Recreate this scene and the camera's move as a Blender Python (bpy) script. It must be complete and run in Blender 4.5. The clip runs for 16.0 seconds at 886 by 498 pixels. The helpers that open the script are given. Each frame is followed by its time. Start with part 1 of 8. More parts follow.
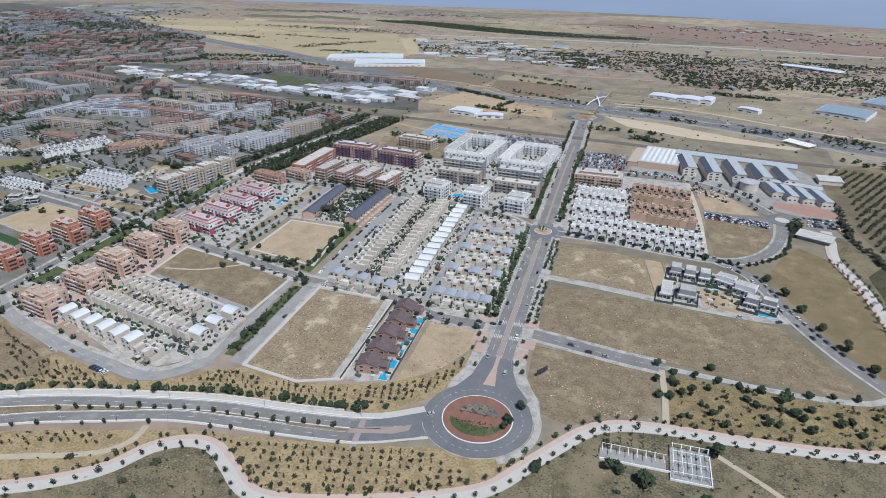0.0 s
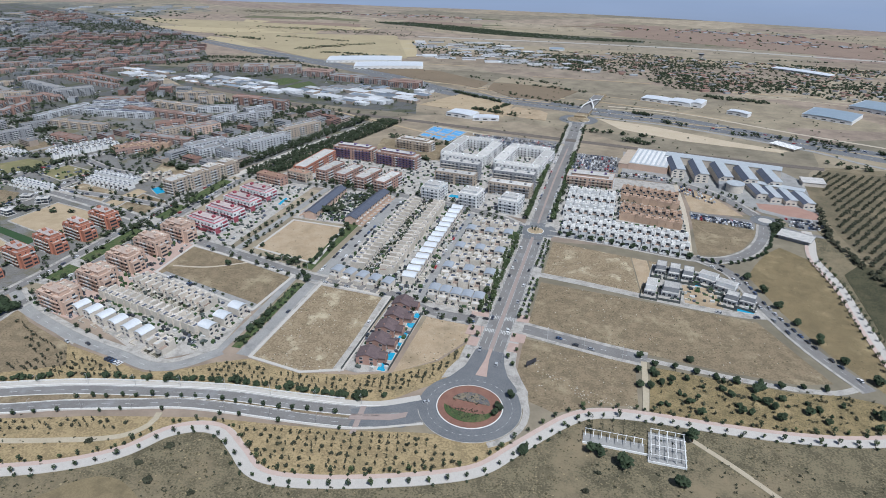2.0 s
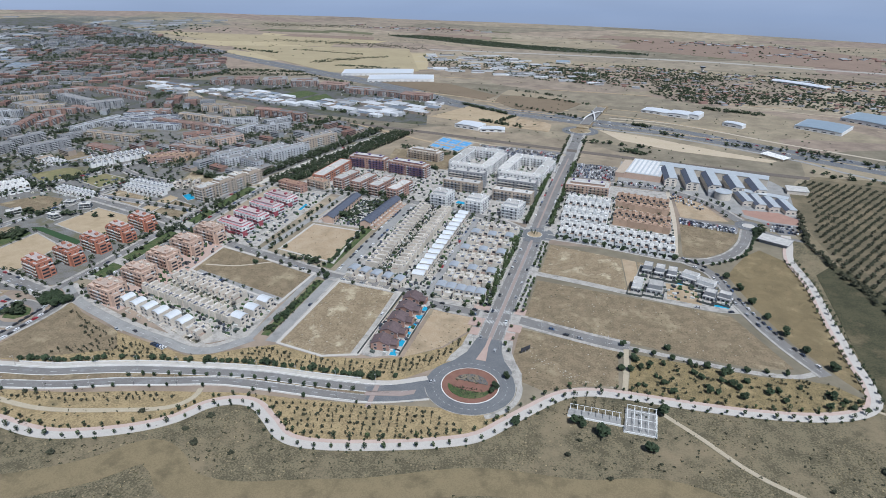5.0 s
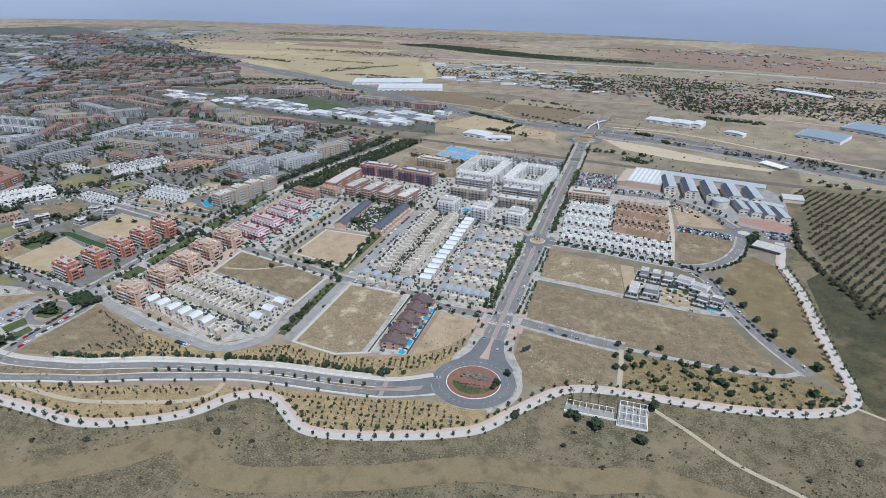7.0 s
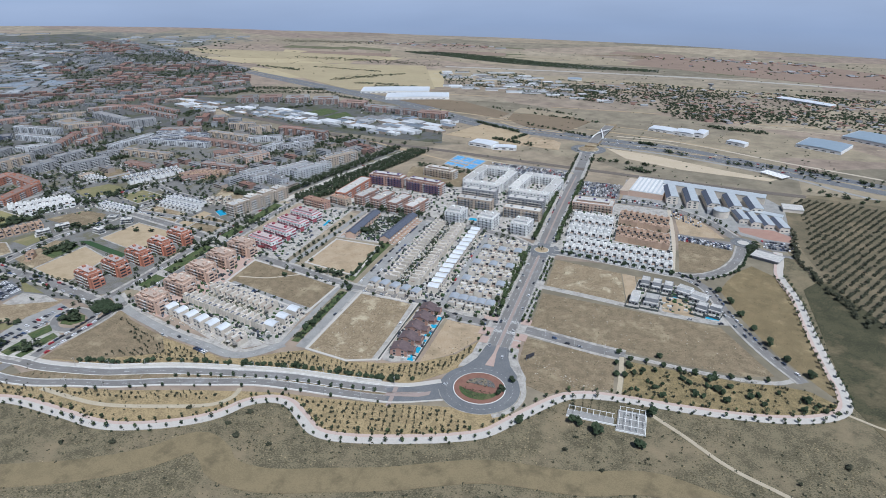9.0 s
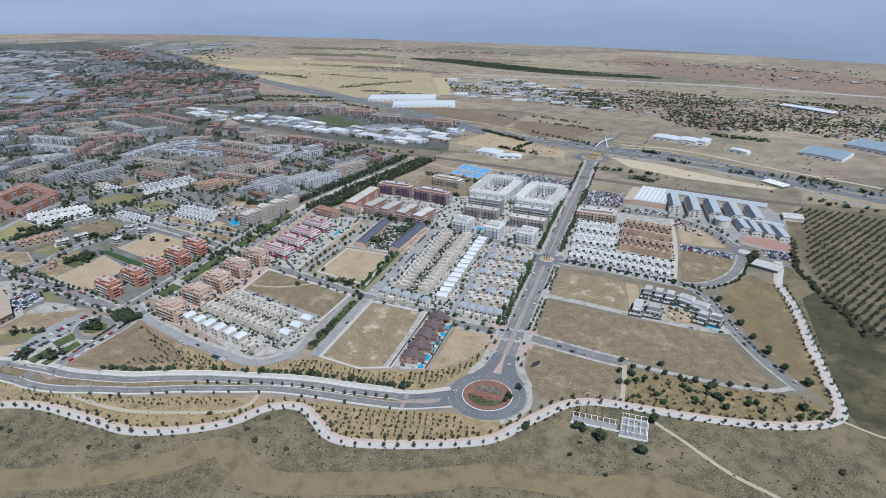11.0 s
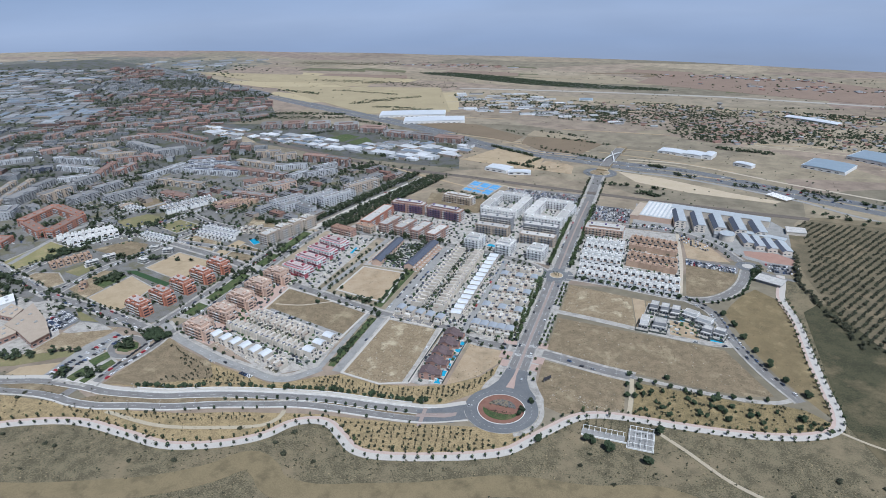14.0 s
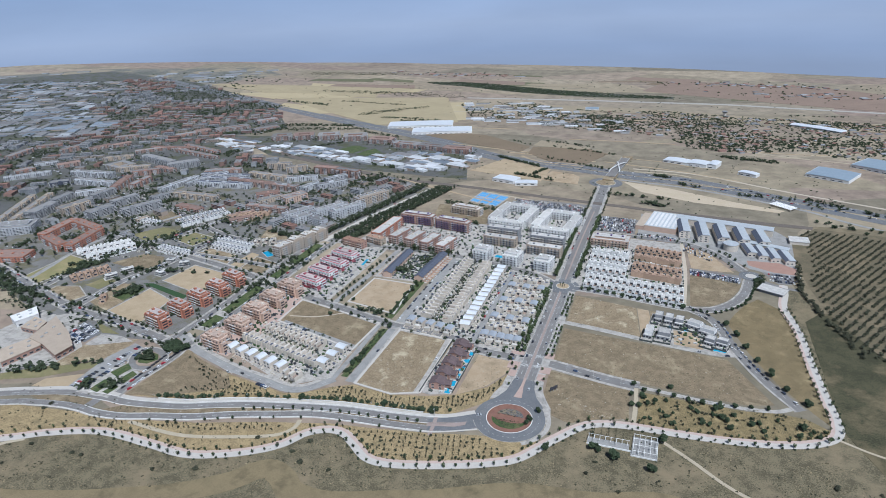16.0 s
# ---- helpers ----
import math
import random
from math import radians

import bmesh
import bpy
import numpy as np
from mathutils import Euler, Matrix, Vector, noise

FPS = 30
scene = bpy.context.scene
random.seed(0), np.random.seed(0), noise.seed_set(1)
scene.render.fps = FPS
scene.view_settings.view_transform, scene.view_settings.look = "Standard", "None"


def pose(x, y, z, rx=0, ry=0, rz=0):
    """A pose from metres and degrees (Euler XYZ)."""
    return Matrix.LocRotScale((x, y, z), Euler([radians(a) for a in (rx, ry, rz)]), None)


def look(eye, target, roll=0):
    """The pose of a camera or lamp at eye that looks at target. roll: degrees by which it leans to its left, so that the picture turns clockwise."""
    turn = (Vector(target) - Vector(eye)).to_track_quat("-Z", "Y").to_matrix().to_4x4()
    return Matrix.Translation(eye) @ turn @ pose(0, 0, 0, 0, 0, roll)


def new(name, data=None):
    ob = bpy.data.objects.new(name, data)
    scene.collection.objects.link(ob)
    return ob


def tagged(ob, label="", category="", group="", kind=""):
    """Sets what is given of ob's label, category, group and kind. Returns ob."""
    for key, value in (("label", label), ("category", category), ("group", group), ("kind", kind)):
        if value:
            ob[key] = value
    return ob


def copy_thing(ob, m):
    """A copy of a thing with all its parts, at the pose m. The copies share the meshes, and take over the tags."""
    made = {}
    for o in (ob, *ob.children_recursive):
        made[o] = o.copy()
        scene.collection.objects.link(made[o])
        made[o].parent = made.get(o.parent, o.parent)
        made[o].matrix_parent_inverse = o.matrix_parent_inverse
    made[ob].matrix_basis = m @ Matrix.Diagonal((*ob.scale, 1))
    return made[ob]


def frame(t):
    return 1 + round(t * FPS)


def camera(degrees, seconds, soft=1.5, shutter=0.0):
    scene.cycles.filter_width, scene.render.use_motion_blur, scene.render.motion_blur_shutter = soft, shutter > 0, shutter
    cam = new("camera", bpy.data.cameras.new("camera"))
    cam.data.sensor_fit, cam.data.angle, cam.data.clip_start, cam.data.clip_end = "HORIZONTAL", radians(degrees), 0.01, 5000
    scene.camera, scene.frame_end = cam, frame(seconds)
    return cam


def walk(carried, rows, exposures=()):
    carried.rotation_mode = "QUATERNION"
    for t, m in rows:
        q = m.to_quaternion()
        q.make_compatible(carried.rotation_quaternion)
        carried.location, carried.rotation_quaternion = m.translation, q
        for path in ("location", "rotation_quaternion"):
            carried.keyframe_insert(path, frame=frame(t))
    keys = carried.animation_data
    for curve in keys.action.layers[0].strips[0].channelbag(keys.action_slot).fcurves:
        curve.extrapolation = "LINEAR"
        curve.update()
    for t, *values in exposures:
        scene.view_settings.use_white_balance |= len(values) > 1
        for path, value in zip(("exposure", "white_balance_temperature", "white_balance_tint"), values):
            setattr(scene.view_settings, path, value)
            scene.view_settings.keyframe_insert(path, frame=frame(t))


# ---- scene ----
cam = camera(70, 16.0, soft=0.45)
PATH = [
    (0.0, pose(58.947, -251.717, 226.503, 63.789, -0.010, 16.606)),
    (1.0, pose(62.271, -259.999, 231.306, 63.683, -0.096, 16.488)),
    (2.0, pose(66.977, -270.707, 236.217, 63.721, -0.121, 16.532)),
    (3.0, pose(72.626, -285.640, 242.261, 63.956, -0.047, 16.835)),
    (4.0, pose(78.996, -301.125, 248.094, 64.207, 0.054, 17.175)),
    (6.5, pose(93.264, -335.811, 262.745, 64.808, 0.261, 18.173)),
    (7.5, pose(96.702, -344.450, 269.393, 65.034, 0.315, 18.530)),
    (8.5, pose(98.680, -351.755, 276.270, 65.179, 0.412, 18.793)),
    (11.0, pose(100.928, -369.311, 293.982, 65.484, 0.718, 19.268)),
    (12.0, pose(101.059, -376.044, 301.140, 65.668, 0.965, 19.418)),
    (13.0, pose(102.196, -383.127, 308.571, 65.913, 1.261, 19.579)),
    (14.0, pose(103.868, -389.990, 315.904, 66.166, 1.570, 19.793)),
    (15.0, pose(105.920, -396.521, 323.168, 66.430, 1.897, 20.064)),
    (16.0, pose(108.354, -403.015, 330.224, 66.678, 2.183, 20.334)),
]
walk(cam, PATH, [(0.0, -0.08, 5600, 9), (16.0, -0.08, 5450, 9)])

# ---- light ----
SUN_AZ, SUN_EL = 138.0, 58.0      # degrees clockwise from the avenue's far end
world = bpy.data.worlds.new("sky")
scene.world = world
world.use_nodes = True
wn = world.node_tree.nodes
sky = wn.new("ShaderNodeTexSky")
sky.sky_type = "NISHITA"
sky.sun_disc = False
sky.sun_elevation, sky.sun_rotation = radians(SUN_EL), radians(SUN_AZ)
sky.air_density, sky.dust_density = 1.2, 1.5
wn["Background"].inputs["Strength"].default_value = 0.05
world.node_tree.links.new(sky.outputs[0], wn["Background"].inputs["Color"])
sun_data = bpy.data.lights.new("sun", "SUN")
sun_data.energy, sun_data.angle, sun_data.color = 4.45, radians(0.5), (1.0, 0.95, 0.87)
sun = new("sun", sun_data)
sun_dir = Vector((math.sin(radians(SUN_AZ)) * math.cos(radians(SUN_EL)), math.cos(radians(SUN_AZ)) * math.cos(radians(SUN_EL)), math.sin(radians(SUN_EL))))
sun.matrix_world = look((0, 0, 900), Vector((0, 0, 900)) - sun_dir)

# ---- materials ----
MATS = {}


def mat(name, col, col2=None, rough=0.9, scale=0.3, fine=3.0, mix=0.5, bump=0.0, metal=0.0, vary=0.0, spec=0.3, island=0.0, patch=None, gain=0.22):
    """Procedural surface: two colours mixed by coarse and fine noise in metres, with relief and per-object variation."""
    if name in MATS:
        return MATS[name]
    m = bpy.data.materials.new(name)
    m.use_nodes = True
    nt = m.node_tree
    n, l = nt.nodes, nt.links
    b = n["Principled BSDF"]
    b.inputs["Roughness"].default_value = rough
    b.inputs["Metallic"].default_value = metal
    b.inputs["Specular IOR Level"].default_value = spec
    if col2 is None:
        col2 = tuple(c * 0.75 for c in col)
    geo = n.new("ShaderNodeNewGeometry")
    a = n.new("ShaderNodeTexNoise")
    a.inputs["Scale"].default_value, a.inputs["Detail"].default_value, a.inputs["Roughness"].default_value = scale, 8, 0.62
    f = n.new("ShaderNodeTexNoise")
    f.inputs["Scale"].default_value, f.inputs["Detail"].default_value = fine, 3
    for q in (a, f):
        l.new(geo.outputs["Position"], q.inputs["Vector"])
    add = n.new("ShaderNodeMath")
    add.operation = "ADD"
    l.new(a.outputs["Fac"], add.inputs[0])
    l.new(f.outputs["Fac"], add.inputs[1])
    mr = n.new("ShaderNodeMapRange")
    mr.inputs["From Min"].default_value, mr.inputs["From Max"].default_value = 1 - gain, 1 + gain
    mr.inputs["To Max"].default_value = min(1.0, 2 * mix)
    l.new(add.outputs[0], mr.inputs["Value"])
    mx = n.new("ShaderNodeMix")
    mx.data_type = "RGBA"
    mx.inputs["A"].default_value, mx.inputs["B"].default_value = (*col, 1), (*col2, 1)
    l.new(mr.outputs[0], mx.inputs["Factor"])
    out = mx.outputs["Result"]
    if patch:
        # wandering patches of a third colour, broken up by finer noise
        pc, ps, lo, hi = patch
        pa = n.new("ShaderNodeTexNoise")
        pa.inputs["Scale"].default_value, pa.inputs["Detail"].default_value, pa.inputs["Roughness"].default_value = ps, 9, 0.68
        l.new(geo.outputs["Position"], pa.inputs["Vector"])
        pr = n.new("ShaderNodeMapRange")
        pr.inputs["From Min"].default_value, pr.inputs["From Max"].default_value = lo, hi
        l.new(pa.outputs["Fac"], pr.inputs["Value"])
        px = n.new("ShaderNodeMix")
        px.data_type = "RGBA"
        px.inputs["B"].default_value = (*pc, 1)
        l.new(pr.outputs[0], px.inputs["Factor"])
        l.new(out, px.inputs["A"])
        out = px.outputs["Result"]
    if vary or island:
        src = n.new("ShaderNodeObjectInfo").outputs["Random"] if vary else geo.outputs["Random Per Island"]
        k = vary or island
        vr = n.new("ShaderNodeMapRange")
        vr.inputs["To Min"].default_value, vr.inputs["To Max"].default_value = 1 - k, 1 + k * 0.6
        l.new(src, vr.inputs["Value"])
        hs = n.new("ShaderNodeHueSaturation")
        l.new(vr.outputs[0], hs.inputs["Value"])
        l.new(out, hs.inputs["Color"])
        out = hs.outputs["Color"]
    l.new(out, b.inputs["Base Color"])
    if bump:
        bp = n.new("ShaderNodeBump")
        bp.inputs["Strength"].default_value, bp.inputs["Distance"].default_value = bump, 0.3
        l.new(add.outputs[0], bp.inputs["Height"])
        l.new(bp.outputs[0], b.inputs["Normal"])
    MATS[name] = m
    return m


ASPHALT = mat("asphalt", (0.175, 0.166, 0.158), (0.23, 0.221, 0.212), 0.85, 0.05, 1.2, patch=((0.27, 0.27, 0.27), 0.08, 0.52, 0.7))
ASPHALT_NEW = mat("asphalt_dark", (0.13, 0.135, 0.145), (0.19, 0.195, 0.20), 0.8, 0.06, 1.5)
ASPHALT_PALE = mat("asphalt_pale", (0.27, 0.265, 0.255), (0.34, 0.335, 0.32), 0.9, 0.08, 1.5, patch=((0.22, 0.215, 0.21), 0.1, 0.5, 0.7))
CONCRETE = mat("pavement_concrete", (0.37, 0.345, 0.312), (0.46, 0.435, 0.40), 0.9, 0.2, 1.6, patch=((0.25, 0.24, 0.22), 0.14, 0.48, 0.64), gain=0.14)
PAVE_LIGHT = mat("pale_paving", (0.46, 0.43, 0.39), (0.54, 0.51, 0.47), 0.9, 0.2, 2.0, patch=((0.44, 0.41, 0.37), 0.2, 0.52, 0.7))
PAVE_PINK = mat("pink_paving", (0.40, 0.29, 0.245), (0.46, 0.35, 0.30), 0.9, 0.2, 2.0)
MEDIAN = mat("median_paving", (0.31, 0.25, 0.225), (0.35, 0.285, 0.255), 0.9, 0.2, 2.0)
KERB = mat("kerb_stone", (0.62, 0.61, 0.58), (0.72, 0.71, 0.68), 0.9)
PAINT = mat("road_paint", (0.66, 0.66, 0.64), (0.38, 0.38, 0.37), 0.8, 0.3, 2, gain=0.12)
RED_PAVE = mat("red_brick_paving", (0.19, 0.098, 0.073), (0.25, 0.135, 0.10), 0.95, 0.2, 2)
DRY = mat("dry_grass", (0.305, 0.24, 0.155), (0.205, 0.158, 0.10), 0.95, 0.14, 0.8, 0.5, 0.5, patch=((0.46, 0.39, 0.27), 0.07, 0.53, 0.64), gain=0.085)
DRY_OLIVE = mat("dry_olive_grass", (0.25, 0.195, 0.125), (0.172, 0.136, 0.086), 0.95, 0.14, 0.8, 0.5, 0.5, patch=((0.36, 0.30, 0.195), 0.045, 0.53, 0.7), gain=0.085)
DRY_GOLD = mat("golden_grass", (0.37, 0.285, 0.155), (0.25, 0.192, 0.105), 0.95, 0.14, 0.8, 0.5, 0.5, patch=((0.20, 0.165, 0.092), 0.06, 0.52, 0.7), gain=0.085)
BARE = mat("bare_soil", (0.37, 0.28, 0.18), (0.43, 0.34, 0.235), 0.95, 0.08, 1.2, 0.5, 0.4, patch=((0.26, 0.205, 0.13), 0.05, 0.5, 0.68), gain=0.085)
TRACK = mat("earth_track", (0.235, 0.188, 0.108), (0.19, 0.152, 0.088), 0.95, 0.08, 1.2, patch=((0.12, 0.10, 0.06), 0.04, 0.52, 0.7), gain=0.13)
SCRUB = mat("scrub", (0.195, 0.165, 0.103), (0.10, 0.089, 0.056), 0.95, 0.11, 0.9, 0.5, 0.8, patch=((0.235, 0.19, 0.12), 0.022, 0.5, 0.66), gain=0.10)
PATHSAND = mat("sandy_path", (0.45, 0.39, 0.31), (0.52, 0.46, 0.37), 0.95, 0.2, 1.5)
LAWN = mat("lawn", (0.05, 0.085, 0.03), (0.10, 0.115, 0.05), 0.9, 0.25, 1.5, gain=0.12, patch=((0.16, 0.145, 0.075), 0.12, 0.54, 0.68))
CREAM = mat("cream_render", (0.68, 0.62, 0.54), (0.57, 0.515, 0.445), 0.9, 0.2, 1.5, vary=0.16, gain=0.15)
WHITE = mat("white_render", (0.76, 0.755, 0.74), (0.66, 0.655, 0.645), 0.85, 0.1, 1.0, vary=0.06)
ROOF_PALE = mat("pale_flat_roof", (0.58, 0.56, 0.53), (0.42, 0.41, 0.39), 0.9, 0.25, 1.6, vary=0.22, gain=0.14)
ROOF_METAL = mat("pale_metal_roof", (0.78, 0.80, 0.82), (0.68, 0.70, 0.72), 0.4, 0.2, 1.5, metal=0.2)
SALMON = mat("salmon_brick", (0.56, 0.41, 0.325), (0.50, 0.36, 0.28), 0.9, 0.15, 2.0, vary=0.1)
BRICK = mat("red_brick", (0.47, 0.21, 0.14), (0.39, 0.172, 0.115), 0.9, 0.15, 2.0, vary=0.12)
BROWNBRICK = mat("brown_brick", (0.40, 0.25, 0.20), (0.34, 0.21, 0.165), 0.9, 0.15, 2.0, vary=0.12)
TAN = mat("tan_stone", (0.47, 0.39, 0.31), (0.40, 0.33, 0.26), 0.9, 0.15, 1.5, vary=0.1)
GREYPANEL = mat("grey_panel", (0.31, 0.315, 0.325), (0.24, 0.245, 0.255), 0.8, 0.15, 1.0, vary=0.1)
REDPANEL = mat("red_panel", (0.34, 0.085, 0.11), (0.28, 0.07, 0.09), 0.6)
PURPLE = mat("purple_panel", (0.17, 0.12, 0.24), (0.13, 0.10, 0.18), 0.6)
TILE_BROWN = mat("brown_roof_tile", (0.155, 0.115, 0.115), (0.105, 0.078, 0.08), 0.9, 0.3, 3.0, vary=0.15)
TILE_RED = mat("terracotta_tile", (0.41, 0.265, 0.19), (0.27, 0.165, 0.115), 0.9, 0.5, 1.6, vary=0.15)
SLATE = mat("slate_tile", (0.085, 0.095, 0.125), (0.12, 0.13, 0.165), 0.6, 0.3, 3.0)
GLASS = mat("dark_glass", (0.03, 0.035, 0.045), (0.05, 0.055, 0.065), 0.15, 0.3, 1.0, spec=0.6)
FRAME = mat("window_frame", (0.5, 0.5, 0.5), (0.4, 0.4, 0.4), 0.6)
WATER = mat("pool_water", (0.03, 0.28, 0.50), (0.05, 0.38, 0.56), 0.1, 0.4, 1.5, spec=0.5)
BARK = mat("bark", (0.12, 0.08, 0.05), None, 0.95)
LEAF = mat("leaves", (0.05, 0.078, 0.03), (0.08, 0.105, 0.045), 0.8, 0.3, 1.5, vary=0.3)
LEAF_DARK = mat("dark_leaves", (0.032, 0.05, 0.025), (0.05, 0.07, 0.035), 0.8, 0.3, 1.5, vary=0.25)
LEAF_OLIVE = mat("olive_leaves", (0.06, 0.06, 0.036), (0.038, 0.043, 0.025), 0.8, 0.3, 1.5, island=0.3)
LEAF_STUFF = mat("mixed_leaves", (0.028, 0.042, 0.021), (0.052, 0.066, 0.034), 0.8, 0.3, 1.5, island=0.35)
HEDGE = mat("hedge_leaves", (0.04, 0.075, 0.03), (0.06, 0.10, 0.04), 0.8, 0.5, 2.0)
STEEL = mat("galvanised_steel", (0.6, 0.6, 0.6), (0.5, 0.5, 0.5), 0.45, metal=0.6)
RUBBER = mat("tyre_rubber", (0.03, 0.03, 0.03), None, 0.8)

# ---- mesh helpers ----


def bm_mesh(name, bm, mats):
    me = bpy.data.meshes.new(name)
    bm.to_mesh(me)
    bm.free()
    for m in (mats if isinstance(mats, (list, tuple)) else [mats]):
        me.materials.append(m)
    return me


def part(name, bm, material, parent, label=""):
    """Link a bmesh, or a mesh that is already made, as one mesh object under a thing or a part."""
    ob = new(name, bm if isinstance(bm, bpy.types.Mesh) else bm_mesh(name, bm, material))
    ob.parent = parent
    if label:
        ob["label"] = label
    return ob


def thing(name, m, label, category, group=""):
    e = new(name)
    e.empty_display_size = 1
    e.matrix_basis = m
    return tagged(e, label, category, group)


def add_box(bm, x0, x1, y0, y1, z0, z1, mi=0):
    v = [bm.verts.new(p) for p in ((x0, y0, z0), (x1, y0, z0), (x1, y1, z0), (x0, y1, z0), (x0, y0, z1), (x1, y0, z1), (x1, y1, z1), (x0, y1, z1))]
    for q in ((3, 2, 1, 0), (4, 5, 6, 7), (0, 1, 5, 4), (1, 2, 6, 5), (2, 3, 7, 6), (3, 0, 4, 7)):
        bm.faces.new([v[i] for i in q]).material_index = mi


def box(*boxes):
    bm = bmesh.new()
    for b in boxes:
        add_box(bm, *b)
    return bm


def smooth_line(pts, step=4.0):
    """A Catmull-Rom line through the points, sampled about every step metres."""
    P = [Vector(p).to_2d() for p in pts]
    P = [P[0] * 2 - P[1]] + P + [P[-1] * 2 - P[-2]]
    out = []
    for i in range(1, len(P) - 2):
        n = max(1, int((P[i + 1] - P[i]).length / step))
        for k in range(n):
            t = k / n
            a, b, c, d = P[i - 1], P[i], P[i + 1], P[i + 2]
            out.append(0.5 * ((2 * b) + (c - a) * t + (2 * a - 5 * b + 4 * c - d) * t * t + (3 * b - a - 3 * c + d) * t ** 3))
    return out + [P[-2]]


def normals(line):
    out = []
    for i, p in enumerate(line):
        d = (line[min(i + 1, len(line) - 1)] - line[max(i - 1, 0)]).normalized()
        out.append(Vector((-d.y, d.x)))
    return out


def strip(bm, line, off0, off1, z0, z1, dash=None, mi=0):
    """A band along a line between two sideways offsets, with a top and sides."""
    N = normals(line)
    prev = None
    for i, (p, n) in enumerate(zip(line, N)):
        a, b = p + n * off0, p + n * off1
        cur = [bm.verts.new((*a, z1)), bm.verts.new((*b, z1)), bm.verts.new((*a, z0)), bm.verts.new((*b, z0))]
        if prev and (dash is None or i % dash[0] < dash[1]):
            for q in ((prev[0], cur[0], cur[1], prev[1]), (prev[2], cur[2], cur[0], prev[0]), (prev[1], cur[1], cur[3], prev[3])):
                f = bm.faces.new(q)
                f.material_index = mi
        prev = cur
    return bm


def ring(bm, cx, cy, r0, r1, z0, z1, n=64, a0=0.0, a1=360.0, mi=0):
    prev = None
    for i in range(n + 1):
        a = radians(a0 + (a1 - a0) * i / n)
        c, s = math.cos(a), math.sin(a)
        cur = [bm.verts.new((cx + r0 * c, cy + r0 * s, z1)), bm.verts.new((cx + r1 * c, cy + r1 * s, z1)), bm.verts.new((cx + r0 * c, cy + r0 * s, z0)), bm.verts.new((cx + r1 * c, cy + r1 * s, z0))]
        if prev:
            for q in ((prev[0], prev[1], cur[1], cur[0]), (prev[1], prev[3], cur[3], cur[1]), (prev[0], cur[0], cur[2], prev[2])):
                bm.faces.new(q).material_index = mi
        prev = cur
    return bm


def slab(bm, pts, z0, z1, mi=0):
    lo, hi = [bm.verts.new((x, y, z0)) for x, y in pts], [bm.verts.new((x, y, z1)) for x, y in pts]
    top = bm.faces.new(hi)
    top.material_index = mi
    if top.normal.z < 0 or (top.normal_update() or top.normal.z < 0):
        top.normal_flip()
    for i in range(len(pts)):
        j = (i + 1) % len(pts)
        bm.faces.new((lo[i], lo[j], hi[j], hi[i])).material_index = mi
    return bm


def setting(name, bm, material, label, category=""):
    ob = new(name, bm_mesh(name, bm, material))
    return tagged(ob, label, category or name.replace("_", " "), kind="structure")


# ---- ground ----


def ground_material():
    m = bpy.data.materials.new("plain_of_dry_fields")
    m.use_nodes = True
    nt = m.node_tree
    n, l = nt.nodes, nt.links
    geo = n.new("ShaderNodeNewGeometry")
    mp = n.new("ShaderNodeMapping")
    mp.inputs["Rotation"].default_value = (0, 0, 0.35)
    mp.inputs["Scale"].default_value = (0.6, 1.5, 0)
    l.new(geo.outputs["Position"], mp.inputs["Vector"])
    warp = n.new("ShaderNodeTexNoise")
    warp.inputs["Scale"].default_value = 0.004
    l.new(mp.outputs[0], warp.inputs["Vector"])
    vm = n.new("ShaderNodeVectorMath")
    vm.operation = "MULTIPLY_ADD"
    vm.inputs[1].default_value = (120, 120, 0)
    l.new(warp.outputs["Color"], vm.inputs[0])
    l.new(mp.outputs[0], vm.inputs[2])
    vor = n.new("ShaderNodeTexVoronoi")
    vor.inputs["Scale"].default_value = 0.0042
    l.new(vm.outputs[0], vor.inputs["Vector"])
    ramp = n.new("ShaderNodeValToRGB")
    stops = [(0.0, (0.24, 0.19, 0.145)), (0.2, (0.33, 0.275, 0.19)), (0.4, (0.20, 0.175, 0.125)), (0.6, (0.36, 0.30, 0.215)), (0.8, (0.27, 0.205, 0.165)), (1.0, (0.30, 0.255, 0.185))]
    for i, (p, c) in enumerate(stops):
        e = ramp.color_ramp.elements[i] if i < 2 else ramp.color_ramp.elements.new(p)
        e.position, e.color = p, (*c, 1)
    sep = n.new("ShaderNodeSeparateColor")
    l.new(vor.outputs["Color"], sep.inputs[0])
    l.new(sep.outputs[0], ramp.inputs["Fac"])
    fine = n.new("ShaderNodeTexNoise")
    fine.inputs["Scale"].default_value, fine.inputs["Detail"].default_value, fine.inputs["Roughness"].default_value = 0.03, 12, 0.68
    l.new(geo.outputs["Position"], fine.inputs["Vector"])
    mr = n.new("ShaderNodeMapRange")
    mr.inputs["From Min"].default_value, mr.inputs["From Max"].default_value = 0.3, 0.7
    mr.inputs["To Min"].default_value, mr.inputs["To Max"].default_value = 0.58, 1.24
    l.new(fine.outputs["Fac"], mr.inputs["Value"])
    hs = n.new("ShaderNodeHueSaturation")
    l.new(ramp.outputs[0], hs.inputs["Color"])
    l.new(mr.outputs[0], hs.inputs["Value"])
    l.new(hs.outputs[0], n["Principled BSDF"].inputs["Base Color"])
    n["Principled BSDF"].inputs["Roughness"].default_value = 0.95
    return m


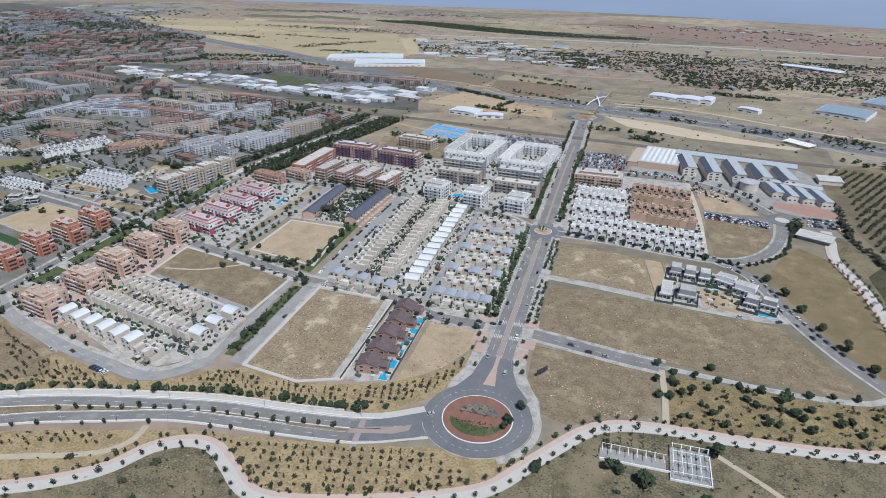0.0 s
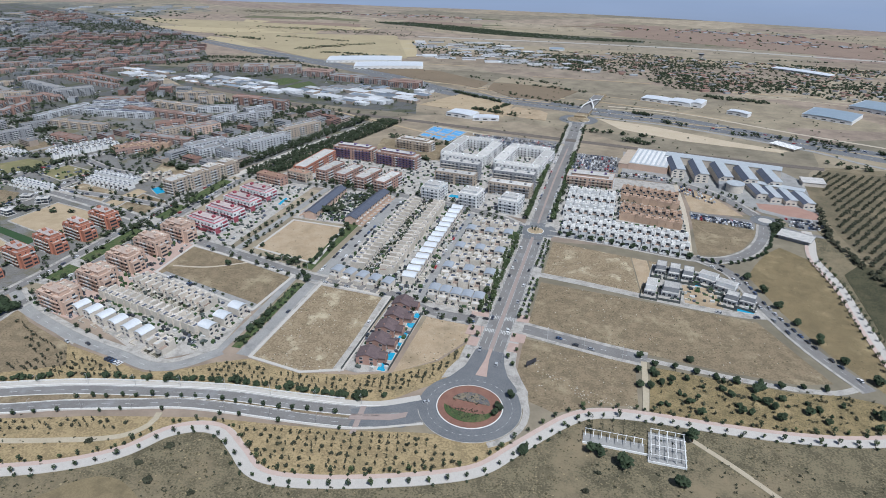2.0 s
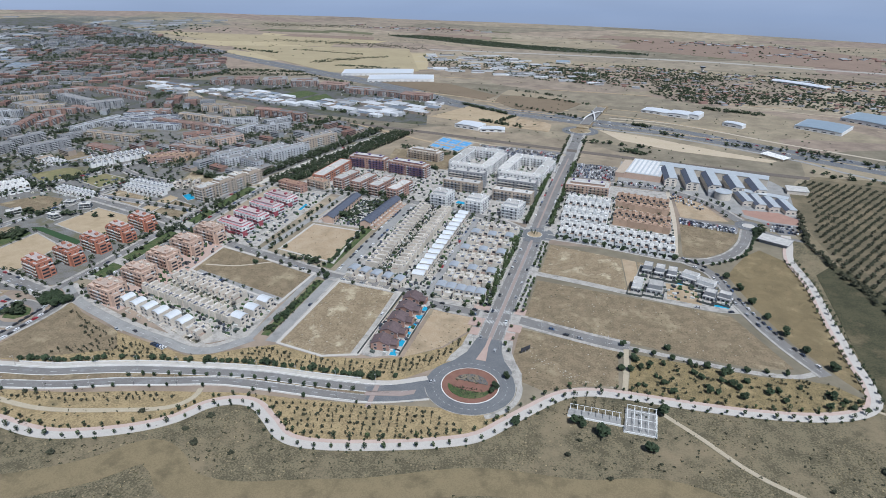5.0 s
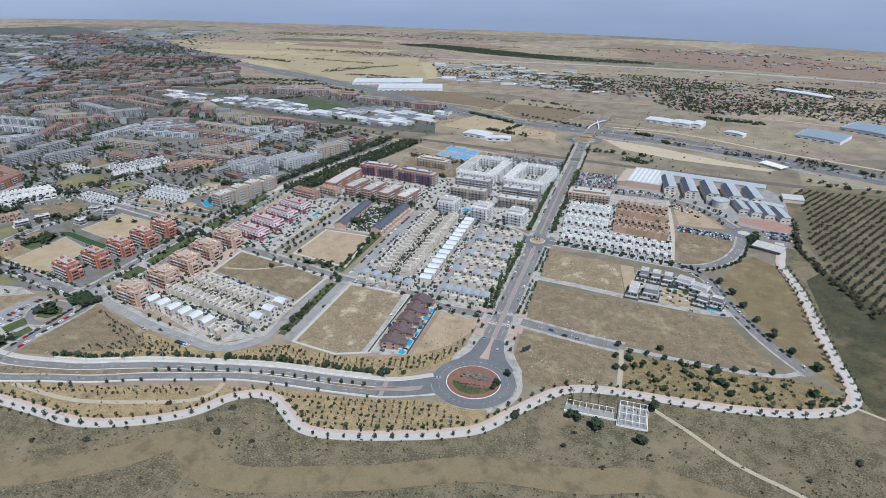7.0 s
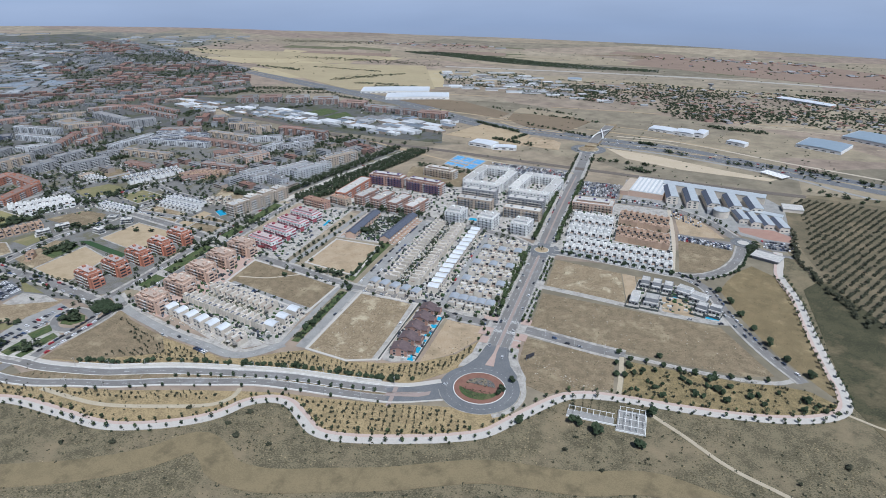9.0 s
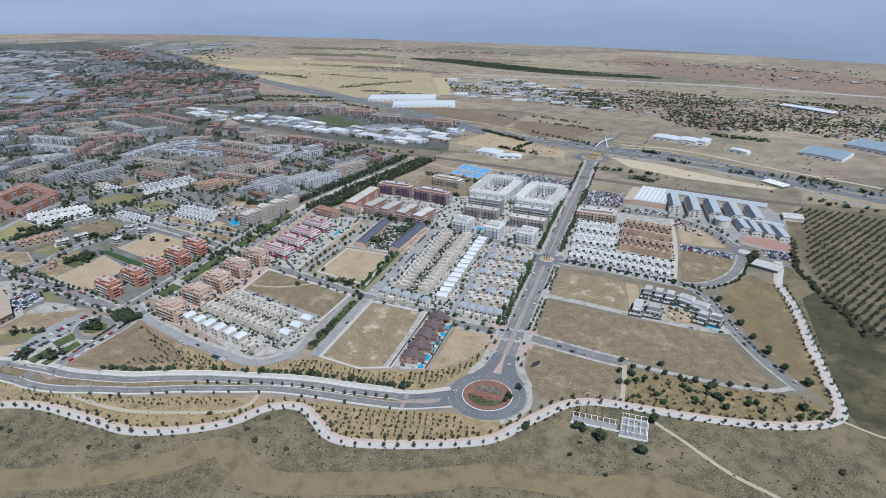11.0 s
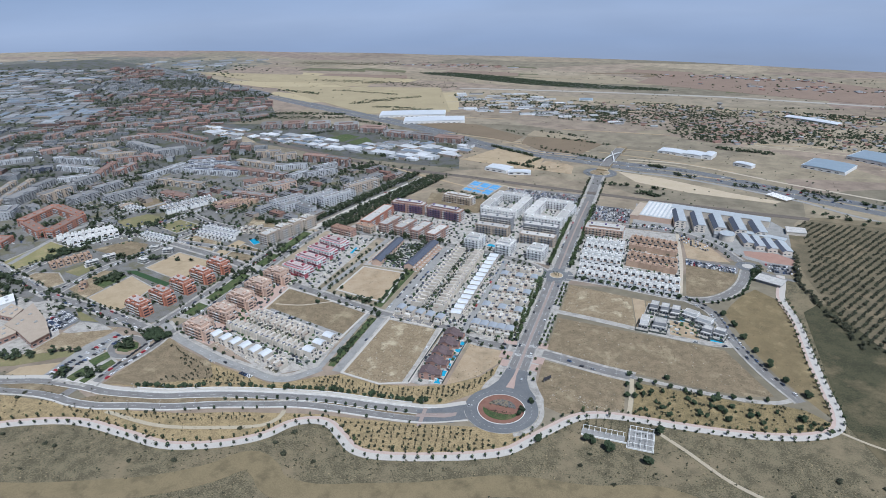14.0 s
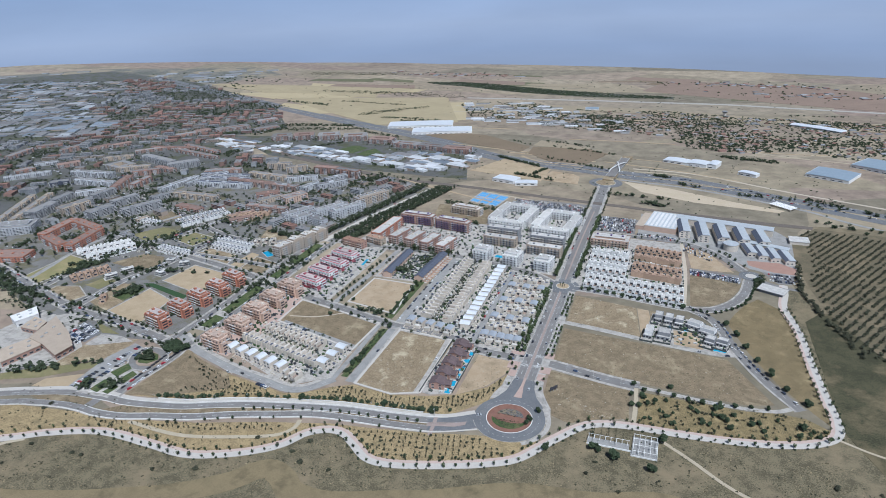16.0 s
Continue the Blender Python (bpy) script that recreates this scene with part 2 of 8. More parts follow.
CX, CY = 100.0, -340.0
BROW = [(-180, 3900), (-60, 2350), (60, 2255), (82, 2300), (98, 2440), (110, 2600), (123, 2930), (135, 3420), (145, 3900), (180, 3900)]   # how far the plain reaches, by bearing


def brow(a):
    a = (a + 180.0) % 360.0 - 180.0
    for (a0, r0), (a1, r1) in zip(BROW, BROW[1:]):
        if a <= a1:
            return r0 + (r1 - r0) * (a - a0) / (a1 - a0)
    return BROW[-1][1]


bm = bmesh.new()
prev = None
for r in (0, 0.08, 0.16, 0.26, 0.38, 0.5, 0.65, 0.8, 0.9, 0.96, 1.0, 1.04, 1.08, 1.11):
    cur = [bm.verts.new((CX, CY, 0))]
    if r:
        cur = [bm.verts.new((CX + r * brow(a) * math.cos(radians(a)), CY + r * brow(a) * math.sin(radians(a)), 0.0 if r <= 1 else -(r - 1) * 700)) for a in (3.0 * k for k in range(120))]
    if prev:
        for k in range(120):
            if len(prev) == 1:
                bm.faces.new((prev[0], cur[k], cur[(k + 1) % 120]))
            else:
                bm.faces.new((prev[k], cur[k], cur[(k + 1) % 120], prev[(k + 1) % 120]))
    prev = cur
setting("ground", bm, ground_material(), "wide plain of dry tan fields reaching the horizon", "ground")


def haze_material():
    m = bpy.data.materials.new("hazy_sky")
    m.use_nodes = True
    nt = m.node_tree
    n, l = nt.nodes, nt.links
    n.remove(n["Principled BSDF"])
    geo = n.new("ShaderNodeNewGeometry")
    sep = n.new("ShaderNodeSeparateXYZ")
    l.new(geo.outputs["Position"], sep.inputs[0])
    mp = n.new("ShaderNodeMapping")
    mp.inputs["Scale"].default_value = (0.0006, 0.0006, 0.003)
    l.new(geo.outputs["Position"], mp.inputs["Vector"])
    no = n.new("ShaderNodeTexNoise")
    no.inputs["Scale"].default_value, no.inputs["Detail"].default_value = 1.0, 6
    l.new(mp.outputs[0], no.inputs["Vector"])
    mr = n.new("ShaderNodeMapRange")
    mr.inputs["From Min"].default_value, mr.inputs["From Max"].default_value = -260, 700
    l.new(sep.outputs["Z"], mr.inputs["Value"])
    ramp = n.new("ShaderNodeValToRGB")
    stops = [(0.0, (0.40, 0.46, 0.585)), (0.12, (0.415, 0.49, 0.64)), (0.3, (0.50, 0.57, 0.71)), (0.55, (0.44, 0.54, 0.72)), (1.0, (0.28, 0.42, 0.68))]
    for i, (p, c) in enumerate(stops):
        e = ramp.color_ramp.elements[i] if i < 2 else ramp.color_ramp.elements.new(p)
        e.position, e.color = p, (*c, 1)
    l.new(mr.outputs[0], ramp.inputs["Fac"])
    hs = n.new("ShaderNodeHueSaturation")
    vr = n.new("ShaderNodeMapRange")
    vr.inputs["From Min"].default_value, vr.inputs["From Max"].default_value = 0.3, 0.7
    vr.inputs["To Min"].default_value, vr.inputs["To Max"].default_value = 0.94, 1.09
    l.new(no.outputs["Fac"], vr.inputs["Value"])
    l.new(vr.outputs[0], hs.inputs["Value"])
    l.new(ramp.outputs[0], hs.inputs["Color"])
    em = n.new("ShaderNodeEmission")
    l.new(hs.outputs[0], em.inputs["Color"])
    em.inputs["Strength"].default_value = 0.8
    l.new(em.outputs[0], n["Material Output"].inputs["Surface"])
    return m


bm = bmesh.new()
prev = None
for k in range(97):
    a = 2 * math.pi * k / 96
    cur = [bm.verts.new((CX + 4600 * math.cos(a), CY + 4600 * math.sin(a), z)) for z in (-420, 0, 500, 900)]
    if prev:
        for j in range(3):
            bm.faces.new((prev[j], cur[j], cur[j + 1], prev[j + 1]))
    prev = cur
setting("backdrop", bm, haze_material(), "pale blue hazy sky above the far plain", "sky")

# ---- roads ----
ROAD_NO = [0]


def road(name, pts, width, label, material=ASPHALT, z=0.06, walk_l=0.0, walk_r=0.0, dashes=True, pave=CONCRETE, edge=False):
    """A carriageway with raised pavements on its two sides and a broken centre line."""
    line = smooth_line(pts)
    ROAD_NO[0] += 1
    zz = z + 0.003 * ROAD_NO[0]
    h = width / 2
    r = setting(name, strip(bmesh.new(), line, h, -h, -0.2, zz), material, label, "road")
    for w, s in ((walk_l, 1), (walk_r, -1)):
        if w:
            bm = bmesh.new()
            a, b = s * h, s * (h + w)
            strip(bm, line, max(a, b), min(a, b), -0.2, zz + 0.14)
            setting("pavement", bm, pave, "pale paved footway with a raised kerb beside the road", "pavement")
    if dashes:
        bm = strip(bmesh.new(), line, 0.12, -0.12, zz, zz + 0.012, (3, 1))
        if edge:
            strip(bm, line, h - 0.3, h - 0.5, zz, zz + 0.012)
            strip(bm, line, -h + 0.5, -h + 0.3, zz, zz + 0.012)
        setting("road_marking", bm, PAINT, "worn white painted lines on the asphalt", "road marking")
    return r


BLVD_N = [(-700, -215), (-560, -160), (-428, -102), (-401, -92), (-379, -84), (-357, -80), (-332, -78), (-312, -78), (-288, -74), (-262, -68), (-242, -60), (-214, -50), (-180, -41), (-155, -35), (-129, -30), (-97, -27), (-67, -23), (-46, -18), (-25, -6)]
BLVD_S = [(-700, -224), (-560, -169), (-417, -111), (-389, -102), (-363, -97), (-344, -96), (-325, -97), (-302, -94), (-277, -86), (-246, -77), (-215, -64), (-182, -53), (-153, -43.5), (-123, -39), (-92, -36), (-56, -31), (-22, -17)]
PROM = [(-520, -215), (-380, -150), (-340, -128), (-300, -114), (-255, -114), (-220, -115), (-192, -106), (-170, -94), (-156, -82), (-146, -66), (-132, -57), (-118, -57), (-104, -66), (-90, -76), (-75, -78), (-52, -73), (-25, -64), (-5, -56), (16, -44), (34, -20), (53, 4), (67, 14), (90, 19), (126, 21), (163, 24), (200, 31), (227, 42), (241, 56), (243, 75), (241, 100), (238, 150), (236, 215), (229, 264), (234, 300), (236, 325)]
LOT_WEST = [(-267, 84), (-268, 131), (-166, 109), (-169, 57)]
LOT_CENTRE = [(-138, 104), (-84, 99), (-82, 11), (-104, 2), (-139, 7)]
LOT_BARE = [(-217, 145), (-215, 206), (-166, 204), (-160, 134)]
road("boulevard_north", BLVD_N, 7.6, "grey asphalt carriageway of a two-way boulevard", walk_l=4.5, edge=True, pave=PAVE_LIGHT)
road("boulevard_south", BLVD_S, 7.2, "grey asphalt carriageway of a two-way boulevard", walk_r=1.5, edge=True, pave=PAVE_LIGHT)
road("avenue_west_lane", [(-5, 55), (-5, 70), (-5, 110), (-5, 240)], 7.5, "straight avenue carriageway of grey asphalt", walk_l=7.0, edge=True)
road("avenue_east_lane", [(5, 55), (5, 70), (5, 110), (5, 240)], 7.5, "straight avenue carriageway of grey asphalt", walk_r=7.0, edge=True)
road("avenue_north", [(0, 262), (0, 330), (1, 420), (2, 520), (2, 655)], 14.0, "straight avenue running on between the apartment blocks", walk_l=4, walk_r=4, edge=True)
bm = strip(bmesh.new(), smooth_line([(0, 48), (0, 100), (0, 236)]), 1.25, -1.25, -0.1, 0.24)
strip(bm, smooth_line([(0, 268), (0, 400), (2, 520)]), 1.0, -1.0, -0.1, 0.24)
setting("avenue_median", bm, MEDIAN, "narrow pinkish paved median of the avenue", "median")
road("cross_street_west", [(-9, 88), (-51, 91), (-86, 105), (-151, 111), (-219, 128), (-264, 139), (-322, 158), (-420, 185), (-560, 215)], 9, "town street of grey asphalt", walk_l=3, walk_r=3)
road("cross_street_east", [(9, 89), (45, 82), (74, 77), (95, 75)], 10, "short town street of grey asphalt", walk_l=3, walk_r=3)
road("lane_east", [(95, 75), (128, 72), (154, 70), (179, 70), (200, 73), (212, 80), (218, 86)], 4.5, "narrow pale concrete lane", material=CONCRETE, dashes=False)
road("lane_north_east", [(9, 168), (50, 163), (99, 155), (129, 151), (160, 149), (176, 152)], 5.5, "narrow pale paved lane", material=CONCRETE, dashes=False, walk_l=1.5)
road("diagonal_road", [(134, 237), (160, 214), (177, 162), (197, 117), (220, 80)], 8.5, "asphalt road with cars along its side", walk_r=2)
road("curved_road", [(12, 250), (60, 246), (131, 235), (158, 240), (180, 262), (194, 293), (201, 328)], 8.5, "curved asphalt road", walk_l=2, walk_r=2)
road("pool_street", [(-84, 8), (-84, 50), (-86, 102)], 5.5, "short narrow street", material=CONCRETE, dashes=False)
road("court_street", [(-146, 6), (-146, 50), (-147, 108)], 8, "short street of pale asphalt", material=ASPHALT_PALE, walk_r=3, dashes=False)
road("court_street_west", [(-162, 4), (-162, 50), (-163, 110)], 5, "short street of pale asphalt", material=ASPHALT_PALE, dashes=False)
road("front_street", [(-345, 28), (-322, 14), (-301, 5), (-254, -9), (-215, -16), (-192, -20), (-176, -14), (-160, 6)], 8, "curved residential street of pale asphalt", material=ASPHALT_PALE, walk_l=4)
road("yard_street", [(-262, 82), (-215, 70), (-166, 58)], 9, "parking street behind terraced houses", material=ASPHALT_PALE, dashes=False)
road("mid_street", [(-62, 98), (-62, 180), (-62, 276)], 8, "residential street of pale asphalt", material=ASPHALT_PALE, dashes=False)
road("north_street", [(-14, 256), (-30, 268), (-52, 278), (-88, 287), (-118, 294), (-168, 300), (-240, 300), (-330, 302)], 9, "town street of grey asphalt", walk_l=3, walk_r=3)
road("park_street_east", [(-327, 4), (-324, 40), (-322, 150), (-320, 290), (-300, 420), (-262, 560)], 7, "street beside a planted park strip", walk_r=3)
road("park_street_west", [(-352, 8), (-347, 40), (-346, 150), (-344, 290), (-330, 420), (-290, 560)], 7, "street beside a planted park strip", walk_l=3)
road("lot_street", [(-232, 130), (-226, 210), (-222, 300)], 7, "residential street of pale asphalt", material=ASPHALT_PALE, dashes=False)
road("hospital_street", [(10, 430), (70, 430), (130, 424), (170, 395), (196, 352)], 10, "street past a long public building", walk_l=3)
road("hospital_loop", [(212, 332), (228, 322), (250, 316), (262, 328), (277, 394), (283, 462)], 6, "service street round the public building", dashes=False)
road("green_street", [(-145, 118), (-144, 200), (-141, 288)], 11, "short street of pale asphalt", material=ASPHALT_PALE, dashes=False, walk_r=2)
road("sand_lane", [(131, 240), (132, 330), (127, 424)], 4, "pale unpaved lane", material=PATHSAND, dashes=False)
road("highway_north", [(-1900, 1700), (-1500, 1480), (-1098, 1272), (-798, 1112), (-422, 938), (-224, 812), (-38, 765), (60, 742), (147, 728), (264, 672), (407, 610), (700, 470), (1300, 230)], 21, "wide grey motorway crossing the plain", material=ASPHALT_NEW, edge=True)
road("highway_south", [(-1900, 1668), (-1500, 1448), (-1098, 1240), (-798, 1085), (-422, 912), (-224, 786), (-38, 738), (60, 716), (147, 700), (264, 645), (407, 580), (700, 440), (1300, 200)], 21, "wide grey motorway crossing the plain", material=ASPHALT_NEW, edge=True)
road("service_road", [(24, 700), (146, 678), (294, 612), (390, 545), (700, 400)], 7, "service road beside the motorway", material=ASPHALT_PALE, dashes=False)
road("service_road", [(40, 780), (150, 770), (290, 700), (430, 640), (720, 500)], 6, "service road beside the motorway", material=PATHSAND, dashes=False)
road("access_street", [(-328, -77), (-330, -65), (-329, -49), (-325, -21), (-326, 4), (-340, 10)], 7, "short street between the boulevard and the park", walk_r=2, dashes=False)
road("median_link", [(-340, -94), (-339, -82)], 8, "short link between two carriageways", dashes=False)
road("park_loop", [(-330, -30), (-346, -33), (-358, -24), (-362, -10), (-352, -3), (-337, -7), (-328, -16)], 6, "street looping round a planted island", walk_l=1.5, dashes=False)
road("quarter_street", [(-340, 8), (-362, 16), (-433, 30), (-499, 38), (-567, 58), (-680, 94), (-800, 130), (-1000, 190)], 10, "street of the older quarter", walk_l=3, walk_r=3)
road("quarter_street", [(-502, 40), (-503, 110), (-490, 160), (-484, 212), (-480, 262)], 8, "street of the older quarter", walk_l=2, walk_r=2)
road("quarter_street", [(-583, 62), (-586, 140), (-575, 200), (-540, 262), (-520, 330), (-440, 420)], 8, "street of the older quarter", walk_l=2, walk_r=2)
road("quarter_street", [(-345, 200), (-405, 204), (-484, 206), (-575, 208), (-640, 230)], 7, "street of the older quarter", walk_l=2, walk_r=2)
road("quarter_street", [(-345, 300), (-400, 274), (-470, 272), (-560, 310), (-640, 350), (-760, 400)], 8, "street of the older quarter", walk_l=2, walk_r=2)
road("quarter_street", [(-620, 85), (-640, 200), (-600, 330)], 7, "street of the older quarter", material=ASPHALT_PALE, dashes=False)

# roundabouts
def roundabout(name, cx, cy, r0, r1, label, kerb_w=0.6):
    ROAD_NO[0] += 1
    z = 0.07 + 0.003 * ROAD_NO[0]
    setting(name, ring(bmesh.new(), cx, cy, r0, r1, -0.2, z, 72), ASPHALT_NEW, label, "roundabout")
    bm = ring(bmesh.new(), cx, cy, r0 - kerb_w, r0, -0.1, z + 0.2, 72)
    setting("kerb", bm, KERB, "pale stone kerb ring round the central island", "kerb")
    bm = bmesh.new()
    for k in range(36):
        ring(bm, cx, cy, (r0 + r1) / 2 - 0.1, (r0 + r1) / 2 + 0.1, z, z + 0.012, 2, k * 10, k * 10 + 4)
    setting("road_marking", bm, PAINT, "broken white lane line round the roundabout", "road marking")


roundabout("roundabout_south", 0, 0, 18.5, 28.5, "large two-lane asphalt roundabout")
roundabout("roundabout_middle", 0, 251, 7.5, 19, "small asphalt roundabout on the avenue")
roundabout("roundabout_east", 204, 341, 6, 13, "small asphalt roundabout by the car park")
roundabout("roundabout_north", 2, 676, 17, 28, "wide asphalt roundabout by the motorway bridge")

# paved shoulders that widen towards the large roundabout
for pts in ([(8, 58), (16.5, 58), (18, 44), (23, 33), (29, 22), (31.5, 8), (26, 6), (14, 30)], [(-8, 58), (-16.5, 58), (-17, 42), (-21, 29), (-22, 20), (-16, 24), (-12, 32)]):
    setting("pavement", slab(bmesh.new(), pts, -0.2, 0.11), CONCRETE, "paved shoulder round the mouth of the avenue", "pavement")
# flared mouths of the roads at the large roundabout
def apron(pts, material, label, z, name="road_mouth"):
    setting(name, slab(bmesh.new(), pts, -0.2, z), material, label, "road")


apron([(-24, 14), (-17, 24), (-11.5, 36), (-9, 56), (9, 56), (11, 44), (15, 33), (22, 23), (27, 9), (16, 12), (0, 22)], ASPHALT_NEW, "flared asphalt mouth of the avenue", 0.135)
apron([(-62, -21), (-44, -13), (-30, -2), (-24, 12), (-18, 0), (-20, -16), (-30, -27), (-58, -34), (-58, -29), (-34, -19), (-36, -16), (-60, -25)], ASPHALT_NEW, "flared asphalt mouth of the boulevard", 0.128)
apron([(-3.4, 28.5), (3.4, 28.5), (1.2, 46), (0.9, 58), (-0.9, 58), (-1.2, 46)], PAVE_PINK, "pinkish splitter island between the lanes", 0.3, "splitter_island")
apron([(-60, -29.5), (-38, -23.5), (-31, -19), (-31, -14.5), (-38, -18.5), (-60, -25)], MEDIAN, "paved splitter island of the boulevard", 0.3, "splitter_island")
bm = ring(bmesh.new(), 0, 0, 28.5, 28.9, -0.1, 0.24, 64, -158, 20)
setting("kerb", bm, CONCRETE, "pale kerb round the outside of the roundabout", "kerb")
bm = bmesh.new()
ring(bm, 0, 0, 29.3, 33.0, -0.1, 0.2, 48, -60, 40)
setting("pavement", bm, CONCRETE, "paved footway round the roundabout", "pavement")
for x0, y0, x1, y1 in ((-20, 70, -9.5, 82), (9.5, 70, 19, 80), (-22, 94, -9.5, 103), (9.5, 95, 18, 104), (-16, 58, -9.5, 68), (9.5, 58, 16, 68)):
    apron([(x0, y0), (x1, y0), (x1, y1), (x0, y1)], PAVE_PINK, "pinkish paved corner of the avenue", 0.33, "paved_corner")
apron([(-55, -39.5), (-52, -39), (-54.5, -15.5), (-57.5, -16.5)], MEDIAN, "pinkish paved crossing on the boulevard", 0.17, "raised_crossing")
# white parapet along the boulevard's footway
bm = strip(bmesh.new(), smooth_line(BLVD_N[8:-2]), 9.0, 8.65, 0.0, 1.1)
setting("parapet", bm, KERB, "low white parapet along the boulevard footway", "parapet")
bm = strip(bmesh.new(), smooth_line(BLVD_N[8:-2]), 5.4, 5.0, 0.2, 0.34)
strip(bm, smooth_line(BLVD_S[5:-2]), 4.0, 3.6, 0.1, 0.3)
setting("kerb", bm, KERB, "pale kerb lines beside the boulevard", "kerb")

# dry median and kerbs between the boulevard's carriageways
bm = bmesh.new()
slab(bm, [(x + 0.6, y - 4.0) for x, y in BLVD_N[7:-2]] + [(x - 0.6, y + 3.8) for x, y in BLVD_S[6:-1][::-1]], -0.2, 0.2)
slab(bm, [(-401, -96), (-379, -88), (-357, -84), (-343, -83), (-344, -92), (-363, -93), (-389, -98)], -0.2, 0.2)
setting("boulevard_median", bm, DRY_OLIVE, "strip of dry olive grass between the carriageways", "median")
bm = strip(bmesh.new(), smooth_line(BLVD_N[5:-1]), -3.8, -4.2, 0.0, 0.3)
strip(bm, smooth_line(BLVD_N[5:-1]), 4.2, 3.8, 0.0, 0.3)
strip(bm, smooth_line(BLVD_S[4:-1]), -3.6, -4.0, 0.0, 0.3)
setting("kerb", bm, KERB, "pale kerb lines beside the boulevard", "kerb")

# ---- lots, fields and paths ----
SANDY = mat("sandy_soil", (0.44, 0.35, 0.235), (0.38, 0.295, 0.19), 0.95, 0.08, 1.0, patch=((0.33, 0.26, 0.16), 0.05, 0.5, 0.68))
LOT_NO = [0]


def lot(name, pts, material, label, category="field", kerb=False):
    LOT_NO[0] += 1
    z = 0.012 + 0.002 * LOT_NO[0]
    if kerb:
        z += 0.15
    return setting(name, slab(bmesh.new(), pts, -0.2, z), material, label, category)


def footway(pts, width=2.2, material=PAVE_LIGHT):
    """A raised pale footway round a lot, outside its edge."""
    area = sum(a[0] * b[1] - b[0] * a[1] for a, b in zip(pts, pts[1:] + pts[:1]))
    line = [Vector(p) for p in (pts if area > 0 else pts[::-1])]
    bm, outer = bmesh.new(), []
    for k, p in enumerate(line):
        a, b = (p - line[k - 1]).normalized(), (line[(k + 1) % len(line)] - p).normalized()
        m = Vector((a.y + b.y, -a.x - b.x))
        outer.append(p + m.normalized() * width / max(0.5, m.length / 2))
    rings = [[bm.verts.new((*p, z)) for p in loop] for loop, z in ((line, 0.0), (line, 0.3), (outer, 0.3), (outer, -0.1))]
    for lo, hi in zip(rings, rings[1:]):
        for k in range(len(line)):
            j = (k + 1) % len(line)
            bm.faces.new((lo[j], lo[k], hi[k], hi[j]))
    setting("pavement", bm, material, "narrow pale footway along the edge of an empty lot", "pavement")


COURT = [(-196, 516), (-190, 572), (-136, 556), (-146, 500)]
TOWN = [(-760, 100), (-850, 300), (-860, 430), (-650, 500), (-600, 620), (-900, 790), (-800, 940), (-1020, 1220), (-1590, 1580), (-2230, 1800), (-2500, 1500), (-2300, 700), (-1900, 200), (-1200, -40)]
URBAN = mat("town_ground_paving", (0.135, 0.133, 0.13), (0.095, 0.095, 0.092), 0.95, 0.05, 0.6, patch=((0.085, 0.09, 0.055), 0.03, 0.48, 0.58))
URBAN_PALE = mat("quarter_ground_paving", (0.215, 0.21, 0.2), (0.135, 0.13, 0.12), 0.95, 0.06, 0.8, patch=((0.145, 0.135, 0.085), 0.03, 0.5, 0.6))
lot("far_plain", [(-1400, 1850), (-1650, 2050), (-2000, 1950), (-2350, 1850), (-2950, 1150), (-3200, 100), (-1900, 100), (-1500, 1580)], mat("dark_far_plain", (0.205, 0.195, 0.165), (0.12, 0.125, 0.105), 0.95, 0.01, 0.1, patch=((0.28, 0.24, 0.175), 0.006, 0.5, 0.56), gain=0.12), "dark patchwork plain beyond the old town", "ground")
lot("town_ground", TOWN, URBAN, "streets and yards of the distant town", "ground")
lot("town_ground", [(-352, 30), (-372, 10), (-430, 0), (-560, 30), (-760, 100), (-850, 300), (-860, 430), (-650, 500), (-600, 620), (-330, 590), (-280, 560), (-348, 290)], URBAN_PALE, "streets and yards of the older quarter", "ground")
lot("industrial_ground", [(-880, 830), (-680, 875), (-480, 850), (-299, 840), (-235, 630), (-457, 640), (-686, 690)], URBAN, "grey yards between industrial sheds", "ground")
prom_line = smooth_line(PROM)
pn = normals(prom_line)
lot("scrub_slope", [tuple(p) for p in prom_line[::3]] + [(420, 330), (900, 330), (1500, -200), (1200, -1200), (-1400, -1200), (-1400, -215), (-700, -215)], SCRUB, "uneven slope of dry scrub and thin grass", "scrubland")
lot("verge_south", [(-420, -112), (-333, -100), (-290, -95), (-236, -82), (-190, -66), (-134, -50), (-94, -44), (-56, -37), (-20, -28), (20, -22), (34, -20), (16, -42), (-5, -54), (-25, -62), (-52, -71), (-75, -76), (-90, -74), (-104, -64), (-118, -55), (-132, -55), (-146, -64), (-156, -80), (-170, -92), (-192, -104), (-220, -113), (-255, -112), (-300, -112), (-340, -126), (-400, -155)], DRY_GOLD, "golden dry verge with rows of young trees", "verge")
lot("verge_north", [(-322, -70), (-289, -64), (-245, -52), (-195, -36), (-157, -27), (-113, -21), (-72, -15), (-46, -10), (-24, 14), (-14, 30), (-16, 60), (-28, 36), (-52, 16), (-72, 8), (-105, 0), (-140, 4), (-158, -6), (-176, -20), (-192, -26), (-215, -22), (-254, -16), (-300, -3)], DRY_GOLD, "golden dry verge with rows of young trees", "verge")
lot("field_west", LOT_WEST, DRY_OLIVE, "empty lot of dry brown grass")
lot("field_centre", LOT_CENTRE, DRY, "empty lot of dry grass with pale bare patches")
lot("field_pools", [(-50, 86), (-18, 84), (-17, 62), (-30, 36), (-51, 17)], BARE, "bare dry lot beside the pools")
